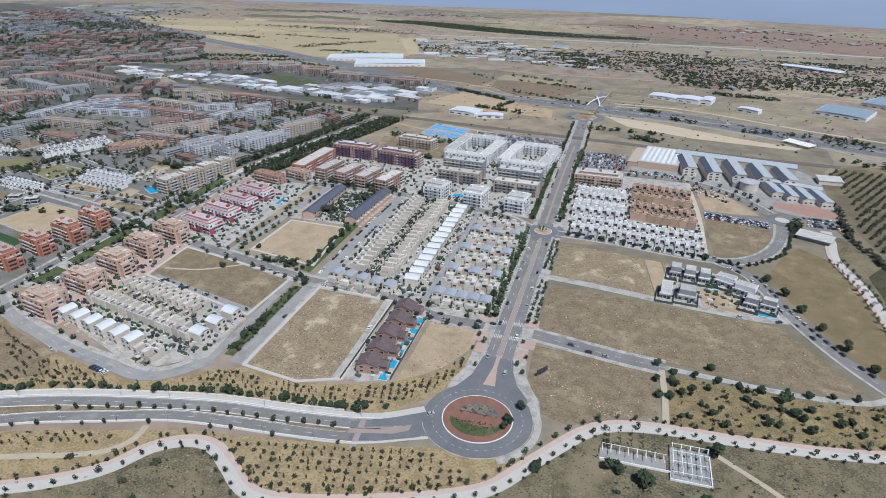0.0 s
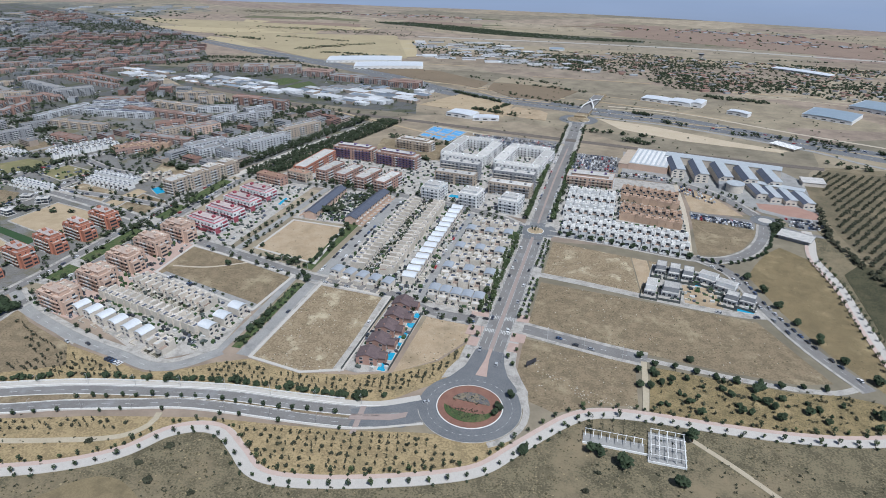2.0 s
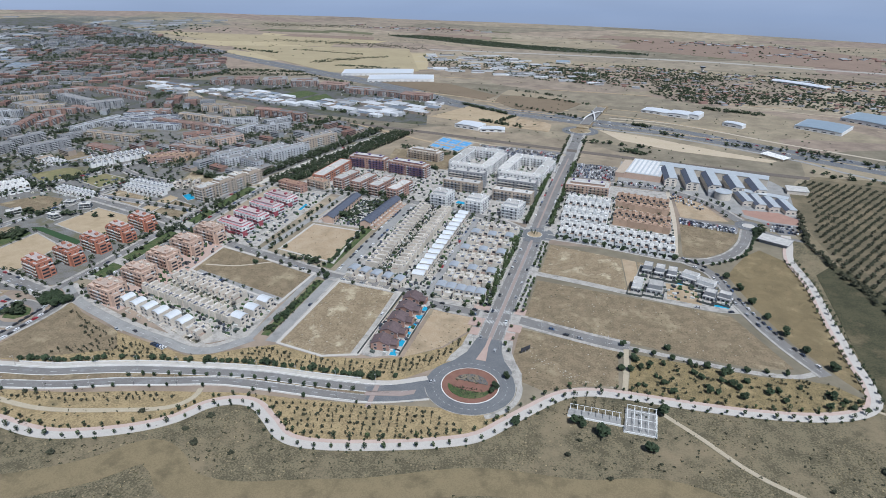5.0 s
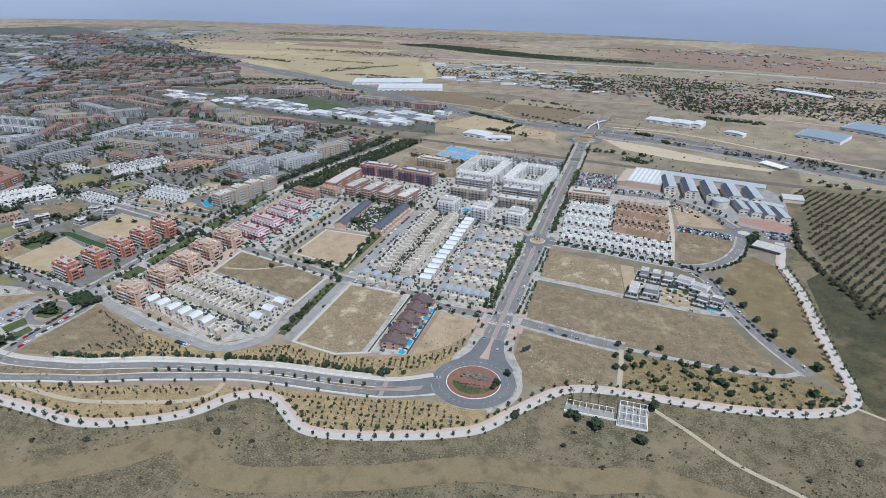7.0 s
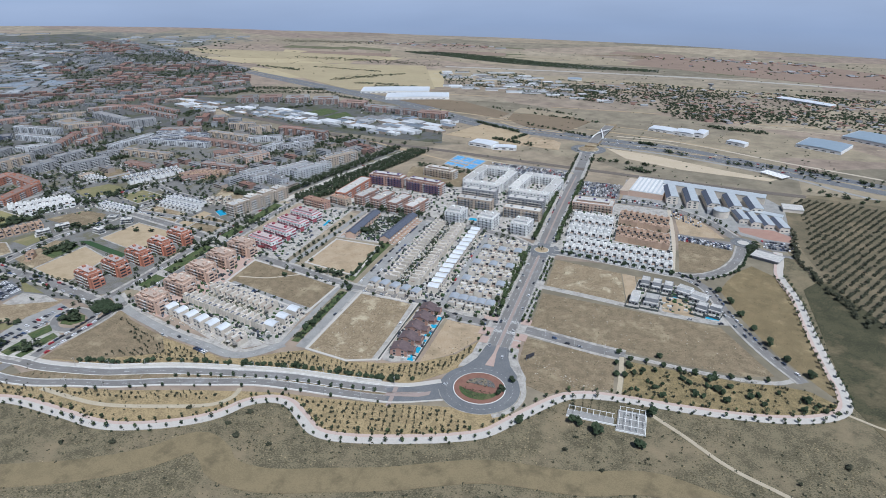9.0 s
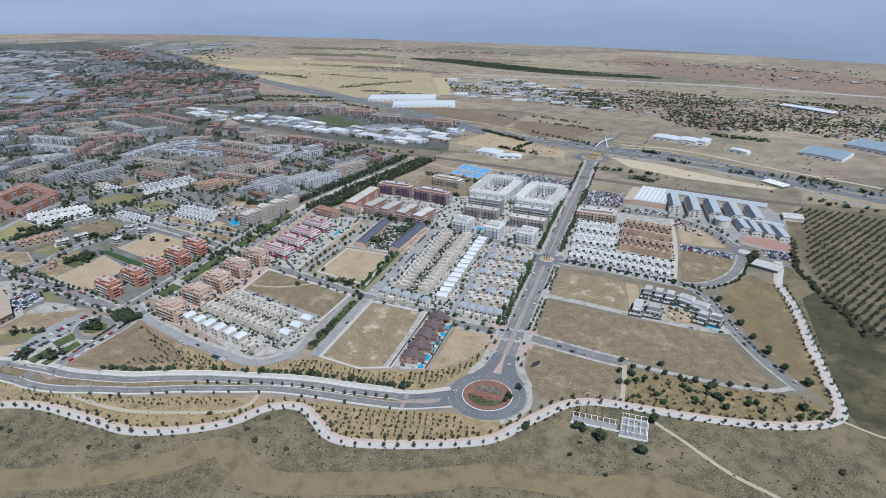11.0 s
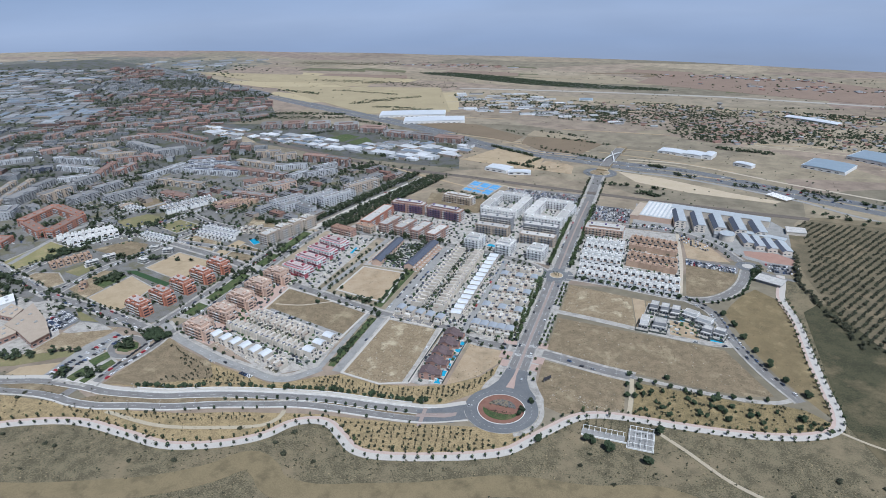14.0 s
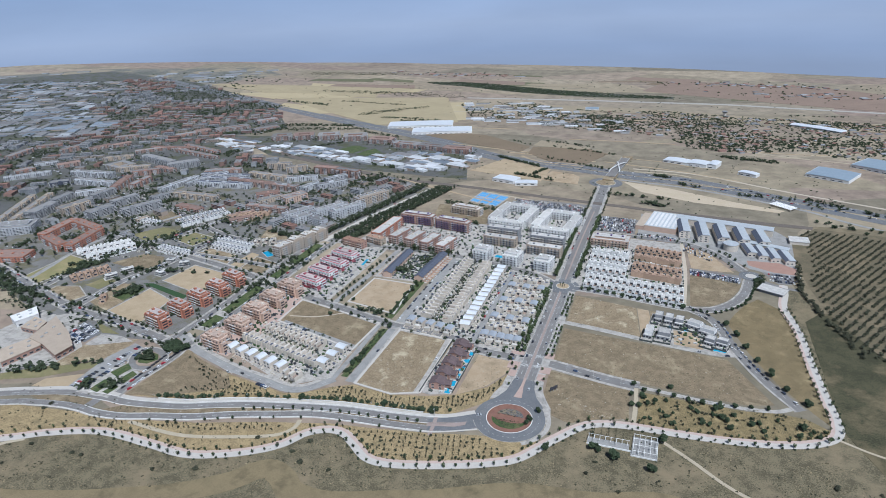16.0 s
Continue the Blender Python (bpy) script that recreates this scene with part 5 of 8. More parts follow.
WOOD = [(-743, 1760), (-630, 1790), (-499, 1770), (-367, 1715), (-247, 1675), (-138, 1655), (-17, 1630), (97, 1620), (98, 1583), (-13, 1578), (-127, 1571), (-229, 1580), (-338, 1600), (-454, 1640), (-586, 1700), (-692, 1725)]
# dark ground sheet under the whole wood, broken by paler patches
lot("wood_floor", WOOD, mat("wood_floor_dark", (0.10, 0.105, 0.085), (0.065, 0.07, 0.055), 0.95, 0.02, 0.3, patch=((0.22, 0.19, 0.14), 0.012, 0.54, 0.62)), "dark floor of a wide wood on the plain", "woodland")
for pts, k, label in (
    ([(-1081, 1345), (-862, 1394), (-560, 1465), (-410, 1110), (-600, 1030), (-768, 1130)], 0, "wide yellow stubble field"),
    ([(-1519, 1559), (-1138, 1595), (-720, 1610), (-770, 1490), (-1189, 1420)], 0, "long yellow stubble field"),
    ([(-437, 1381), (-206, 1407), (17, 1403), (286, 1354), (581, 1259), (570, 1216), (280, 1287), (22, 1330), (-194, 1340), (-420, 1323)], 4, "pale mown grass along the airfield"),
    ([(77, 1965), (336, 1919), (570, 1878), (714, 1758), (643, 1491), (441, 1548), (236, 1625), (0, 1714)], 1, "wide reddish ploughed field"),
    ([(-173, 903), (-63, 915), (-15, 879), (-46, 794), (-118, 792), (-172, 847)], 2, "low brown mound of rough ground"),
    ([(-169, 965), (-113, 949), (-52, 914), (-83, 902), (-176, 913)], 4, "strip of pale bare earth"),
    ([(-420, 1000), (-300, 985), (-180, 900), (-190, 850), (-330, 900), (-440, 950)], 2, "dry brown field beside the motorway"),
):
    lot("far_field", pts, STRIPS[k], label)

# ---- building kit ----
WIN = {}


def window_mesh(w, h, frame_mat=FRAME):
    key = (round(w, 2), round(h, 2), frame_mat.name)
    if key not in WIN:
        bm = bmesh.new()
        add_box(bm, -w / 2, w / 2, -0.05, 0.02, 0, h, 1)
        t = 0.09
        for b in ((-w / 2 - t, -w / 2, 0, h), (w / 2, w / 2 + t, 0, h), (-w / 2 - t, w / 2 + t, -t, 0), (-w / 2 - t, w / 2 + t, h, h + t)):
            add_box(bm, b[0], b[1], -0.14, 0.02, b[2], b[3], 0)
        WIN[key] = bm_mesh("window", bm, [frame_mat, GLASS])
    return WIN[key]


def windows(parent, w, d, storeys, cols_x, cols_y, sh=3.0, ww=1.5, wh=1.4, faces="SEW", z0=1.0, frame_mat=FRAME):
    """Windows set in the faces of a box w by d, storey by storey."""
    me = window_mesh(ww, wh, frame_mat)
    for s in range(storeys):
        z = z0 + s * sh
        for f in faces:
            n, L = (cols_x, w) if f in "SN" else (cols_y, d)
            for k in range(n):
                u = -L / 2 + (k + 0.5) * L / n
                x, y, r = {"S": (u, -d / 2 - 0.004, 0), "N": (u, d / 2 + 0.004, 180), "E": (w / 2 + 0.004, u, 90), "W": (-w / 2 - 0.004, u, -90)}[f]
                o = part("window", me, None, parent)
                o.matrix_basis = pose(x, y, z, 0, 0, r)


def vault(w, d, z, rise, n=10, t=0.25):
    """A shallow barrel roof across the width w, running along d."""
    bm = bmesh.new()
    R = (w * w / 4 + rise * rise) / (2 * rise)
    A = math.asin(w / 2 / R)
    prev = None
    for k in range(n + 1):
        a = -A + 2 * A * k / n
        x, zz = R * math.sin(a), z + rise - R + R * math.cos(a)
        cur = [bm.verts.new((x, -d / 2, zz)), bm.verts.new((x, d / 2, zz)), bm.verts.new((x, -d / 2, zz - t if zz - t > z - 0.3 else z - 0.3)), bm.verts.new((x, d / 2, zz - t))]
        if prev:
            for q in ((prev[0], cur[0], cur[1], prev[1]), (prev[2], cur[2], cur[0], prev[0]), (prev[1], cur[1], cur[3], prev[3]), (prev[3], cur[3], cur[2], prev[2])):
                bm.faces.new(q)
        prev = cur
    return bm


def gable(w, d, z, rise, over=0.4, t=0.2):
    """A pitched roof whose ridge runs along x."""
    bm = bmesh.new()
    a, b = w / 2 + over, d / 2 + over
    k = rise * over / (d / 2)
    for s in (1, -1):
        v = [bm.verts.new(p) for p in ((-a, s * b, z - k), (a, s * b, z - k), (a, 0, z + rise), (-a, 0, z + rise), (-a, s * b, z - k - t), (a, s * b, z - k - t), (a, 0, z + rise - t), (-a, 0, z + rise - t))]
        for q in ((0, 1, 2, 3), (7, 6, 5, 4), (0, 4, 5, 1), (1, 5, 6, 2), (3, 2, 6, 7), (0, 3, 7, 4)):
            bm.faces.new([v[i] for i in q])
    return bm


def add_tray(bm, x0, x1, y0, y1, z, parapet, t=0.25, foot=0.1):
    """A roof slab and its parapet in one piece; the slab takes the first material, the parapet the second."""
    def loop(k, h):
        return [bm.verts.new(p) for p in ((x0 + k, y0 + k, h), (x1 - k, y0 + k, h), (x1 - k, y1 - k, h), (x0 + k, y1 - k, h))]

    rings = [loop(0, z - foot), loop(0, z + parapet), loop(t, z + parapet), loop(t, z + 0.06)]
    for lo, hi in zip(rings, rings[1:]):
        for i in range(4):
            j = (i + 1) % 4
            bm.faces.new((lo[i], lo[j], hi[j], hi[i])).material_index = 1
    bm.faces.new(rings[3])
    return bm


def flat_roof(w, d, z, parapet=0.5, t=0.25):
    return add_tray(bmesh.new(), -w / 2, w / 2, -d / 2, d / 2, z, parapet, t)


def walls(w, d, h):
    """Four walls with a floor slab at each storey's foot."""
    return box((-w / 2, w / 2, -d / 2, d / 2, -0.3, h))


def house(name, label, w, d, h, wall, roof, roof_kind="flat", group="", annex=0.0, cols=2, garden=True, faces="SN", rise=1.2, frame_mat=FRAME, chimney=False, storeys=2):
    t = thing(name, pose(0, 0, -500), label, "house", group)
    part("wall", walls(w, d, h), wall, t)
    if roof_kind == "vault":
        part("roof", vault(w + 0.3, d + 0.6, h, rise), roof, t, "pale barrel-vaulted metal roof")
    elif roof_kind == "gable":
        top = part("roof", gable(w, d, h, rise), roof, t)
        for s in (1, -1):
            bm = bmesh.new()
            v = [bm.verts.new(p) for p in ((s * w / 2, -d / 2, h - 0.05), (s * w / 2, d / 2, h - 0.05), (s * w / 2, 0, h + rise - 0.1), (s * (w / 2 - 0.2), -d / 2, h - 0.05), (s * (w / 2 - 0.2), d / 2, h - 0.05), (s * (w / 2 - 0.2), 0, h + rise - 0.1))]
            bm.faces.new(v[:3])
            bm.faces.new(v[3:])
            for i, j in ((0, 1), (1, 2), (2, 0)):
                bm.faces.new((v[i], v[j], v[j + 3], v[i + 3]))
            part("gable_wall", bm, wall, t)
    else:
        top = part("roof", bm_mesh("roof", flat_roof(w, d, h, 0.45), [roof, wall]), None, t)
        part("roof_hut", box((w * 0.1, w * 0.42, -d * 0.1, d * 0.25, h + 0.065, h + 1.5)), wall, top)
    if chimney:
        part("chimney", box((-w * 0.3, -w * 0.3 + 0.6, 0.4, 1.0, h - 0.1, h + rise + 0.6)), wall, top)
    if annex:
        bm = bmesh.new()
        add_box(bm, -w / 2, w / 2 - 1.8, -d / 2 - annex, -d / 2 + 0.002, -0.3, h * 0.52, 0)
        add_box(bm, -w / 2 + 0.2, w / 2 - 2, -d / 2 - annex + 0.2, -d / 2 - 0.01, h * 0.52, h * 0.52 + 0.05, 1)
        part("annex", bm_mesh("annex", bm, [wall, ROOF_PALE]), None, t)
    windows(t, w, d, storeys, cols, 2, h / 2, 2.0, 1.5, faces, 1.0 if storeys > 1 else 1.0 + h / 2, frame_mat)
    if cols > 1 and garden:
        part("door", box((w / 2 - 1.7, w / 2 - 0.7, -d / 2 - 0.06, -d / 2 + 0.01, 0.1, 2.2)), TILE_BROWN, t)
    if garden and (cols > 1 or storeys > 1):
        g = 4.5 + annex
        part("garden_wall", box((-w / 2, -w / 2 + 0.2, -d / 2 - g, -d / 2 - annex - 0.01, 0, 1.3), (-w / 2 + 0.2, w / 2 - 1.6, -d / 2 - g, -d / 2 - g + 0.2, 0, 1.3)), wall, t)
    return t


PATIO = mat("patio_floor", (0.20, 0.185, 0.14), (0.12, 0.115, 0.08), 0.9, 0.3, 1.5, vary=0.6, gain=0.12)
AWNING = mat("awning_cloth", (0.42, 0.40, 0.36), (0.36, 0.34, 0.31), 0.9, vary=0.75)
TERRACE = mat("terrace_tile", (0.30, 0.235, 0.195), (0.24, 0.185, 0.15), 0.9, 0.3, 2.0, vary=0.3)


def stepped_house(label, group, w, d, h, wall, roof, low=0.52, split=0.45, patio=4.5, extras=True):
    """A cubic house: a full-height rear, one tall front bay, and a low front bay with a roof terrace and a walled patio."""
    t = thing("terraced_house", pose(0, 0, -500), label, "house", group)
    xm, ym, hl = -w / 2 + w * split, d * 0.06, h * low
    bm = box((-w / 2, w / 2, ym, d / 2, -0.3, h), (-w / 2, xm, -d / 2, ym, -0.3, h), (xm, w / 2, -d / 2, ym, -0.3, hl))
    for b in ((xm, w / 2, -d / 2, -d / 2 + 0.2), (w / 2 - 0.2, w / 2, -d / 2 + 0.2, ym)):
        add_box(bm, *b, hl, hl + 0.9)
    part("wall", bm, wall, t)
    top = part("roof", bm_mesh("roof", add_tray(bmesh.new(), -w / 2, w / 2, ym, d / 2, h, 0.5, 0.24, 0.0), [roof, wall]), None, t)
    part("front_roof", bm_mesh("front_roof", add_tray(bmesh.new(), -w / 2, xm, -d / 2, ym - 0.003, h, 0.5, 0.24, 0.0), [roof, wall]), None, t)
    part("stair_hut", box((w * 0.08, w * 0.4, d * 0.2, d * 0.42, h + 0.071, h + 2.1)), wall, top)
    part("terrace", box((xm + 0.05, w / 2 - 0.25, -d / 2 + 0.25, ym - 0.02, hl, hl + 0.05)), TERRACE, t, "terrace of brownish tiles")
    for x, y, z, ww, wh in (((xm + w / 2) / 2, ym - 0.004, hl + 0.15, (w / 2 - xm) * 0.72, 2.1), ((-w / 2 + xm) / 2, -d / 2 - 0.004, h * 0.6, (xm + w / 2) * 0.6, 1.4), (0, -d / 2 - 0.004, 0.3, w * 0.55, 2.0)):
        part("window", window_mesh(ww, wh), None, t).location = (x, y, z)
    if extras:
        part("solar_panel", box((-w * 0.4, -w * 0.05, d * 0.14, d * 0.4, h + 0.071, h + 0.35)), SLATE, top, "dark solar panel")
        part("patio", box((-w / 2 + 0.2, w / 2 - 1.2, -d / 2 - patio + 0.2, -d / 2 - 0.01, -0.02, 0.09)), PATIO, t)
        shade = bmesh.new()
        add_box(shade, 0, w / 2 - 0.4, -d / 2 - 2.6, -d / 2 - 0.02, 2.5, 2.62)
        for x in (0.05, w / 2 - 0.6):
            add_box(shade, x, x + 0.12, -d / 2 - 2.5, -d / 2 - 2.38, 0, 2.5)
        part("sunshade", shade, AWNING, t, "flat sunshade on thin posts")
    part("garden_wall", box((-w / 2, -w / 2 + 0.2, -d / 2 - patio, -d / 2 - 0.01, 0, 1.7), (-w / 2 + 0.2, w / 2 - 1.2, -d / 2 - patio, -d / 2 - patio + 0.2, 0, 1.7)), wall, t)
    return t


def row(template, p0, p1, n, rot, jit=0.0, skip=()):
    for k in range(n):
        if k in skip:
            continue
        u = (k + 0.5) / n
        copy_thing(template, pose(p0[0] + (p1[0] - p0[0]) * u, p0[1] + (p1[1] - p0[1]) * u, 0.1 + rnd.uniform(0, jit), 0, 0, rot))


H_VAULT = house("terraced_house", "cream terraced house with a pale barrel-vaulted roof", 8.4, 10, 6.4, CREAM, ROOF_METAL, "vault", "vaulted terraced houses", 0, 2, rise=1.5, faces="S")
H_CREAM = stepped_house("cream cubic terraced house with stepped flat roofs", "cream terraced houses", 7.6, 10.5, 6.4, CREAM, ROOF_PALE)
H_CREAM_METAL = house("terraced_house", "cream terraced house with a grey metal roof", 7.6, 9, 6.4, CREAM, mat("grey_metal_roof", (0.5, 0.53, 0.57), (0.42, 0.45, 0.49), 0.4, metal=0.3), "vault", "cream terraced houses", 3.0, 2, rise=0.9, faces="S")
H_LOW = stepped_house("narrow cream terraced house with stepped flat roofs", "stepped terraced houses", 5.6, 12, 6.2, CREAM, ROOF_PALE, split=0.4, patio=5.0)
H_WHITE = stepped_house("white cubic terraced house with a sunken terrace", "white terraced houses", 6.9, 10, 7.4, WHITE, ROOF_PALE, low=0.55, split=0.42, extras=False)
H_BROWN = stepped_house("brown brick terraced house with terracotta terraces", "terracotta terraced houses", 6.8, 9.5, 6.4, mat("ochre_brick", (0.50, 0.36, 0.265), (0.42, 0.295, 0.21), 0.9, 0.2, 2.0, vary=0.15), mat("tan_roof", (0.43, 0.31, 0.235), (0.34, 0.24, 0.18), 0.9, 0.3, 2.0, vary=0.2), patio=4.0, extras=False)
H_SLATE = house("terraced_house", "brick terraced house with dark slate roof", 6.4, 11, 6.2, SALMON, SLATE, "gable", "slate-roofed terraced houses", 2.0, 1, rise=2.4)
H_BLUE = stepped_house("white terraced house with dark slate-grey roofs", "white and slate terraced houses", 6.2, 10, 5.6, WHITE, SLATE, low=0.5, split=0.5, patio=3.5)
H_POOL = house("detached_house", "brown brick house with a broad tiled roof", 11.0, 13, 5.4, BROWNBRICK, TILE_BROWN, "gable", "brown houses with pools", 0, 2, garden=False, rise=2.6, faces="SEW", chimney=True)
wing = part("wing", walls(6, 6, 4.2), BROWNBRICK, H_POOL)
wing.location = (1.0, -8.5, 0)
wr = part("wing_roof", gable(6, 7, 4.2, 1.7), TILE_BROWN, H_POOL)
wr.matrix_basis = pose(1.0, -8.0, 0, 0, 0, 90)

# vaulted row and stepped rows by the front street
row(H_VAULT, (-283, 21), (-208, 3), 6, -13)
row(H_CREAM, (-205, 0), (-190, -4), 2, -13)
row(H_LOW, (-279, 44), (-184, 22), 14, 167)
row(H_LOW, (-268, 66), (-195, 49), 11, -13)
row(H_VAULT, (-184, 2), (-174, 56), 4, 78, skip=(0,))
# cream block beside the avenue
for j, yy in enumerate((112, 131, 150, 169, 188, 207, 226, 245)):
    for k in range(5):
        x = -53.5 + k * 8.3
        x += 1.5 * (j % 2)
        copy_thing(H_CREAM_METAL if (j % 2 == 0 and k % 2 == 0) or (j == 0 and k < 4) else H_CREAM, pose(x, yy - 0.04 * (x + 30) + rnd.uniform(-0.7, 0.7), 0.1 + rnd.uniform(0, 0.5), 0, 0, 0 if (j + k) % 2 == 0 else 180 if j % 2 else 0))
# vaulted block west of the mid street
row(H_VAULT, (-77, 122), (-77, 276), 14, 90)
row(H_LOW, (-98, 130), (-98, 282), 20, -90)
row(H_LOW, (-122, 132), (-122, 286), 20, 90)
row(H_CREAM_METAL, (-138, 121), (-84, 112), 5, -8)
# white rows east of the avenue
row(H_WHITE, (23, 258), (130, 242), 14, -8)
row(H_WHITE, (23, 275), (130, 262), 14, -8)
for k, yy in enumerate((300, 318, 338, 356)):
    row(H_WHITE, (20, yy), (66, yy - 4), 6, -4 if k % 2 == 0 else 176)
for yy, r in ((300, 172), (320, -8), (350, 172), (374, -8)):
    row(H_BROWN, (72, yy + 6), (127, yy - 3), 8, r)
# slate rows
row(H_SLATE, (-203, 214), (-203, 286), 10, -90)
row(H_SLATE, (-163, 214), (-158, 290), 11, 90)
# brown houses with pools
for k in range(5):
    copy_thing(H_POOL, pose(-69.5 + (0.5 if k % 2 else 0), 24.5 + k * 16.2, 0.1, 0, 0, 90 + (6 if k == 0 else 0)))
# houses of the left quarter
row(H_BLUE, (-533, 207), (-480, 199), 9, -8)
row(H_BLUE, (-468, 236), (-410, 229), 9, -7)
row(H_BLUE, (-473, 254), (-415, 246), 9, 173)
row(H_BLUE, (-651, 289), (-603, 283), 7, -7)
row(H_BLUE, (-582, 294), (-547, 363), 11, 63)
row(H_BLUE, (-564, 284), (-531, 353), 11, 243)
for k in range(4):
    row(H_WHITE, (-630 + 12 * k, 160 - 3.2 * k), (-588 + 7 * k, 212 - 4 * k), 8, 52 if k % 2 else 232)
row(H_BROWN, (-564, 92), (-544, 133), 6, 64)
row(H_BROWN, (-486, 60), (-480, 68), 1, 30)
row(H_BROWN, (-520, 330), (-470, 352), 7, 20)
row(H_BROWN, (-515, 348), (-468, 368), 7, 200)
row(H_CREAM, (-420, 258), (-392, 270), 3, 20)
for t in (H_VAULT, H_CREAM, H_CREAM_METAL, H_LOW, H_WHITE, H_BROWN, H_SLATE, H_BLUE, H_POOL):
    drop_template(t)


def pool(x, y, w, d, rot=0, label="small blue garden swimming pool with a pale rim"):
    t = thing("swimming_pool", pose(x, y, 0.08, 0, 0, rot), label, "swimming pool", "garden pools")
    r = 0.6
    part("rim", box((-w / 2 - r, w / 2 + r, -d / 2 - r, -d / 2, 0, 0.16), (-w / 2 - r, w / 2 + r, d / 2, d / 2 + r, 0, 0.16), (-w / 2 - r, -w / 2, -d / 2, d / 2, 0, 0.16), (w / 2, w / 2 + r, -d / 2, d / 2, 0, 0.16)), PAVE_LIGHT, t)
    part("water", box((-w / 2, w / 2, -d / 2, d / 2, 0, 0.11)), WATER, t)


for k, (x, y) in enumerate(((-58.8, 20), (-58.4, 31.5), (-58.2, 44), (-58, 56), (-57.6, 69), (-57.2, 82))):
    pool(x, y, 5.0, 8.0 if k < 4 else 6.0, 3)
pool(162, 157, 12, 5, -5, "large pale blue swimming pool behind a modern house")
pool(117, 188, 4, 6, 0)
pool(133, 188, 4, 6, 0)
pool(-382, 234, 9, 20, 55, "long turquoise communal swimming pool")
pool(-200, 352, 14, 10, -10, "bright blue communal swimming pool")
pool(-90, 312, 13, 7, -8, "bright blue communal swimming pool")
pool(-248, 246, 3.5, 18, 4, "long turquoise communal swimming pool")
bm = bmesh.new()
for b in ((-81.5, -81.2, 10, 101, 0, 1.8), (-54.4, -54.1, 17, 93, 0, 1.8)):
    add_box(bm, *b)
setting("fence", bm, mat("dark_fence", (0.07, 0.08, 0.08), (0.1, 0.11, 0.1)), "dark mesh fence round the house plots", "fence")


ROWS = {}


def storey_windows(w, d, step=3.3, ww=1.9, wh=1.55, loggia=False):
    """One storey's windows all round a block w by d: dark panes over pale sills, some with a balcony in front."""
    key = (w, d, step, ww, loggia)
    if key in ROWS:
        return ROWS[key]
    bm = bmesh.new()
    for L, off, turn in ((w, d / 2, 0), (w, d / 2, 180), (d, w / 2, 90), (d, w / 2, -90)):
        n = max(1, int(L / step))
        m = pose(0, 0, 0, 0, 0, turn)
        for k in range(n):
            if loggia and turn in (0, 180) and k % 5 == 4 and k < n - 1:
                continue
            u = -L / 2 + (k + 0.5) * L / n
            pane = ww * (1.0, 0.55, 1.25, 0.8)[k % 4]
            pieces = [(u - pane / 2, u + pane / 2, 0, wh, 0.03, 1), (u - pane / 2 - 0.12, u + pane / 2 + 0.12, -0.14, 0, 0.14, 0)]
            if k % 5 in (1, 2) and L > 12:
                pieces.append((u - L / n / 2, u + L / n / 2, -0.95, -0.15, 1.1, 0))
            for x0, x1, z0, z1, e, mi in pieces:
                v = [bm.verts.new(m @ Vector(p)) for p in ((x0, -off - e, z0), (x1, -off - e, z0), (x1, -off - e, z1), (x0, -off - e, z1), (x0, -off + 0.01, z1), (x1, -off + 0.01, z1), (x0, -off + 0.01, z0), (x1, -off + 0.01, z0))]
                for q in ((0, 1, 2, 3), (3, 2, 5, 4), (1, 7, 5, 2), (6, 0, 3, 4)):
                    bm.faces.new([v[i] for i in q]).material_index = mi
    ROWS[key] = bm_mesh("glazing", bm, [FRAME, GLASS])
    return ROWS[key]


def window_rows(t, me, storeys, sh):
    for s in range(storeys):
        o = part("glazing", me, None, t)
        o.location = (0, 0, 0.9 + s * sh)
        tagged(o, kind="stuff")


def modular_walls(w, d, h, step=3.3):
    """Walls with a shadowed recess between every five bays of the long sides."""
    n = max(1, int(w / step))
    c = w / n
    front, k = [(-w / 2, -d / 2)], 0
    while k < n:
        e = min(k + 4, n)
        if n - e == 1:
            e = n
        if k:
            front += [(-w / 2 + k * c, -d / 2 + 1.6), (-w / 2 + k * c, -d / 2)]
        front.append((-w / 2 + e * c, -d / 2))
        if e < n:
            front.append((-w / 2 + e * c, -d / 2 + 1.6))
        k = e + 1
    return slab(bmesh.new(), front + [(-x, -y) for x, y in front], -0.3, h)


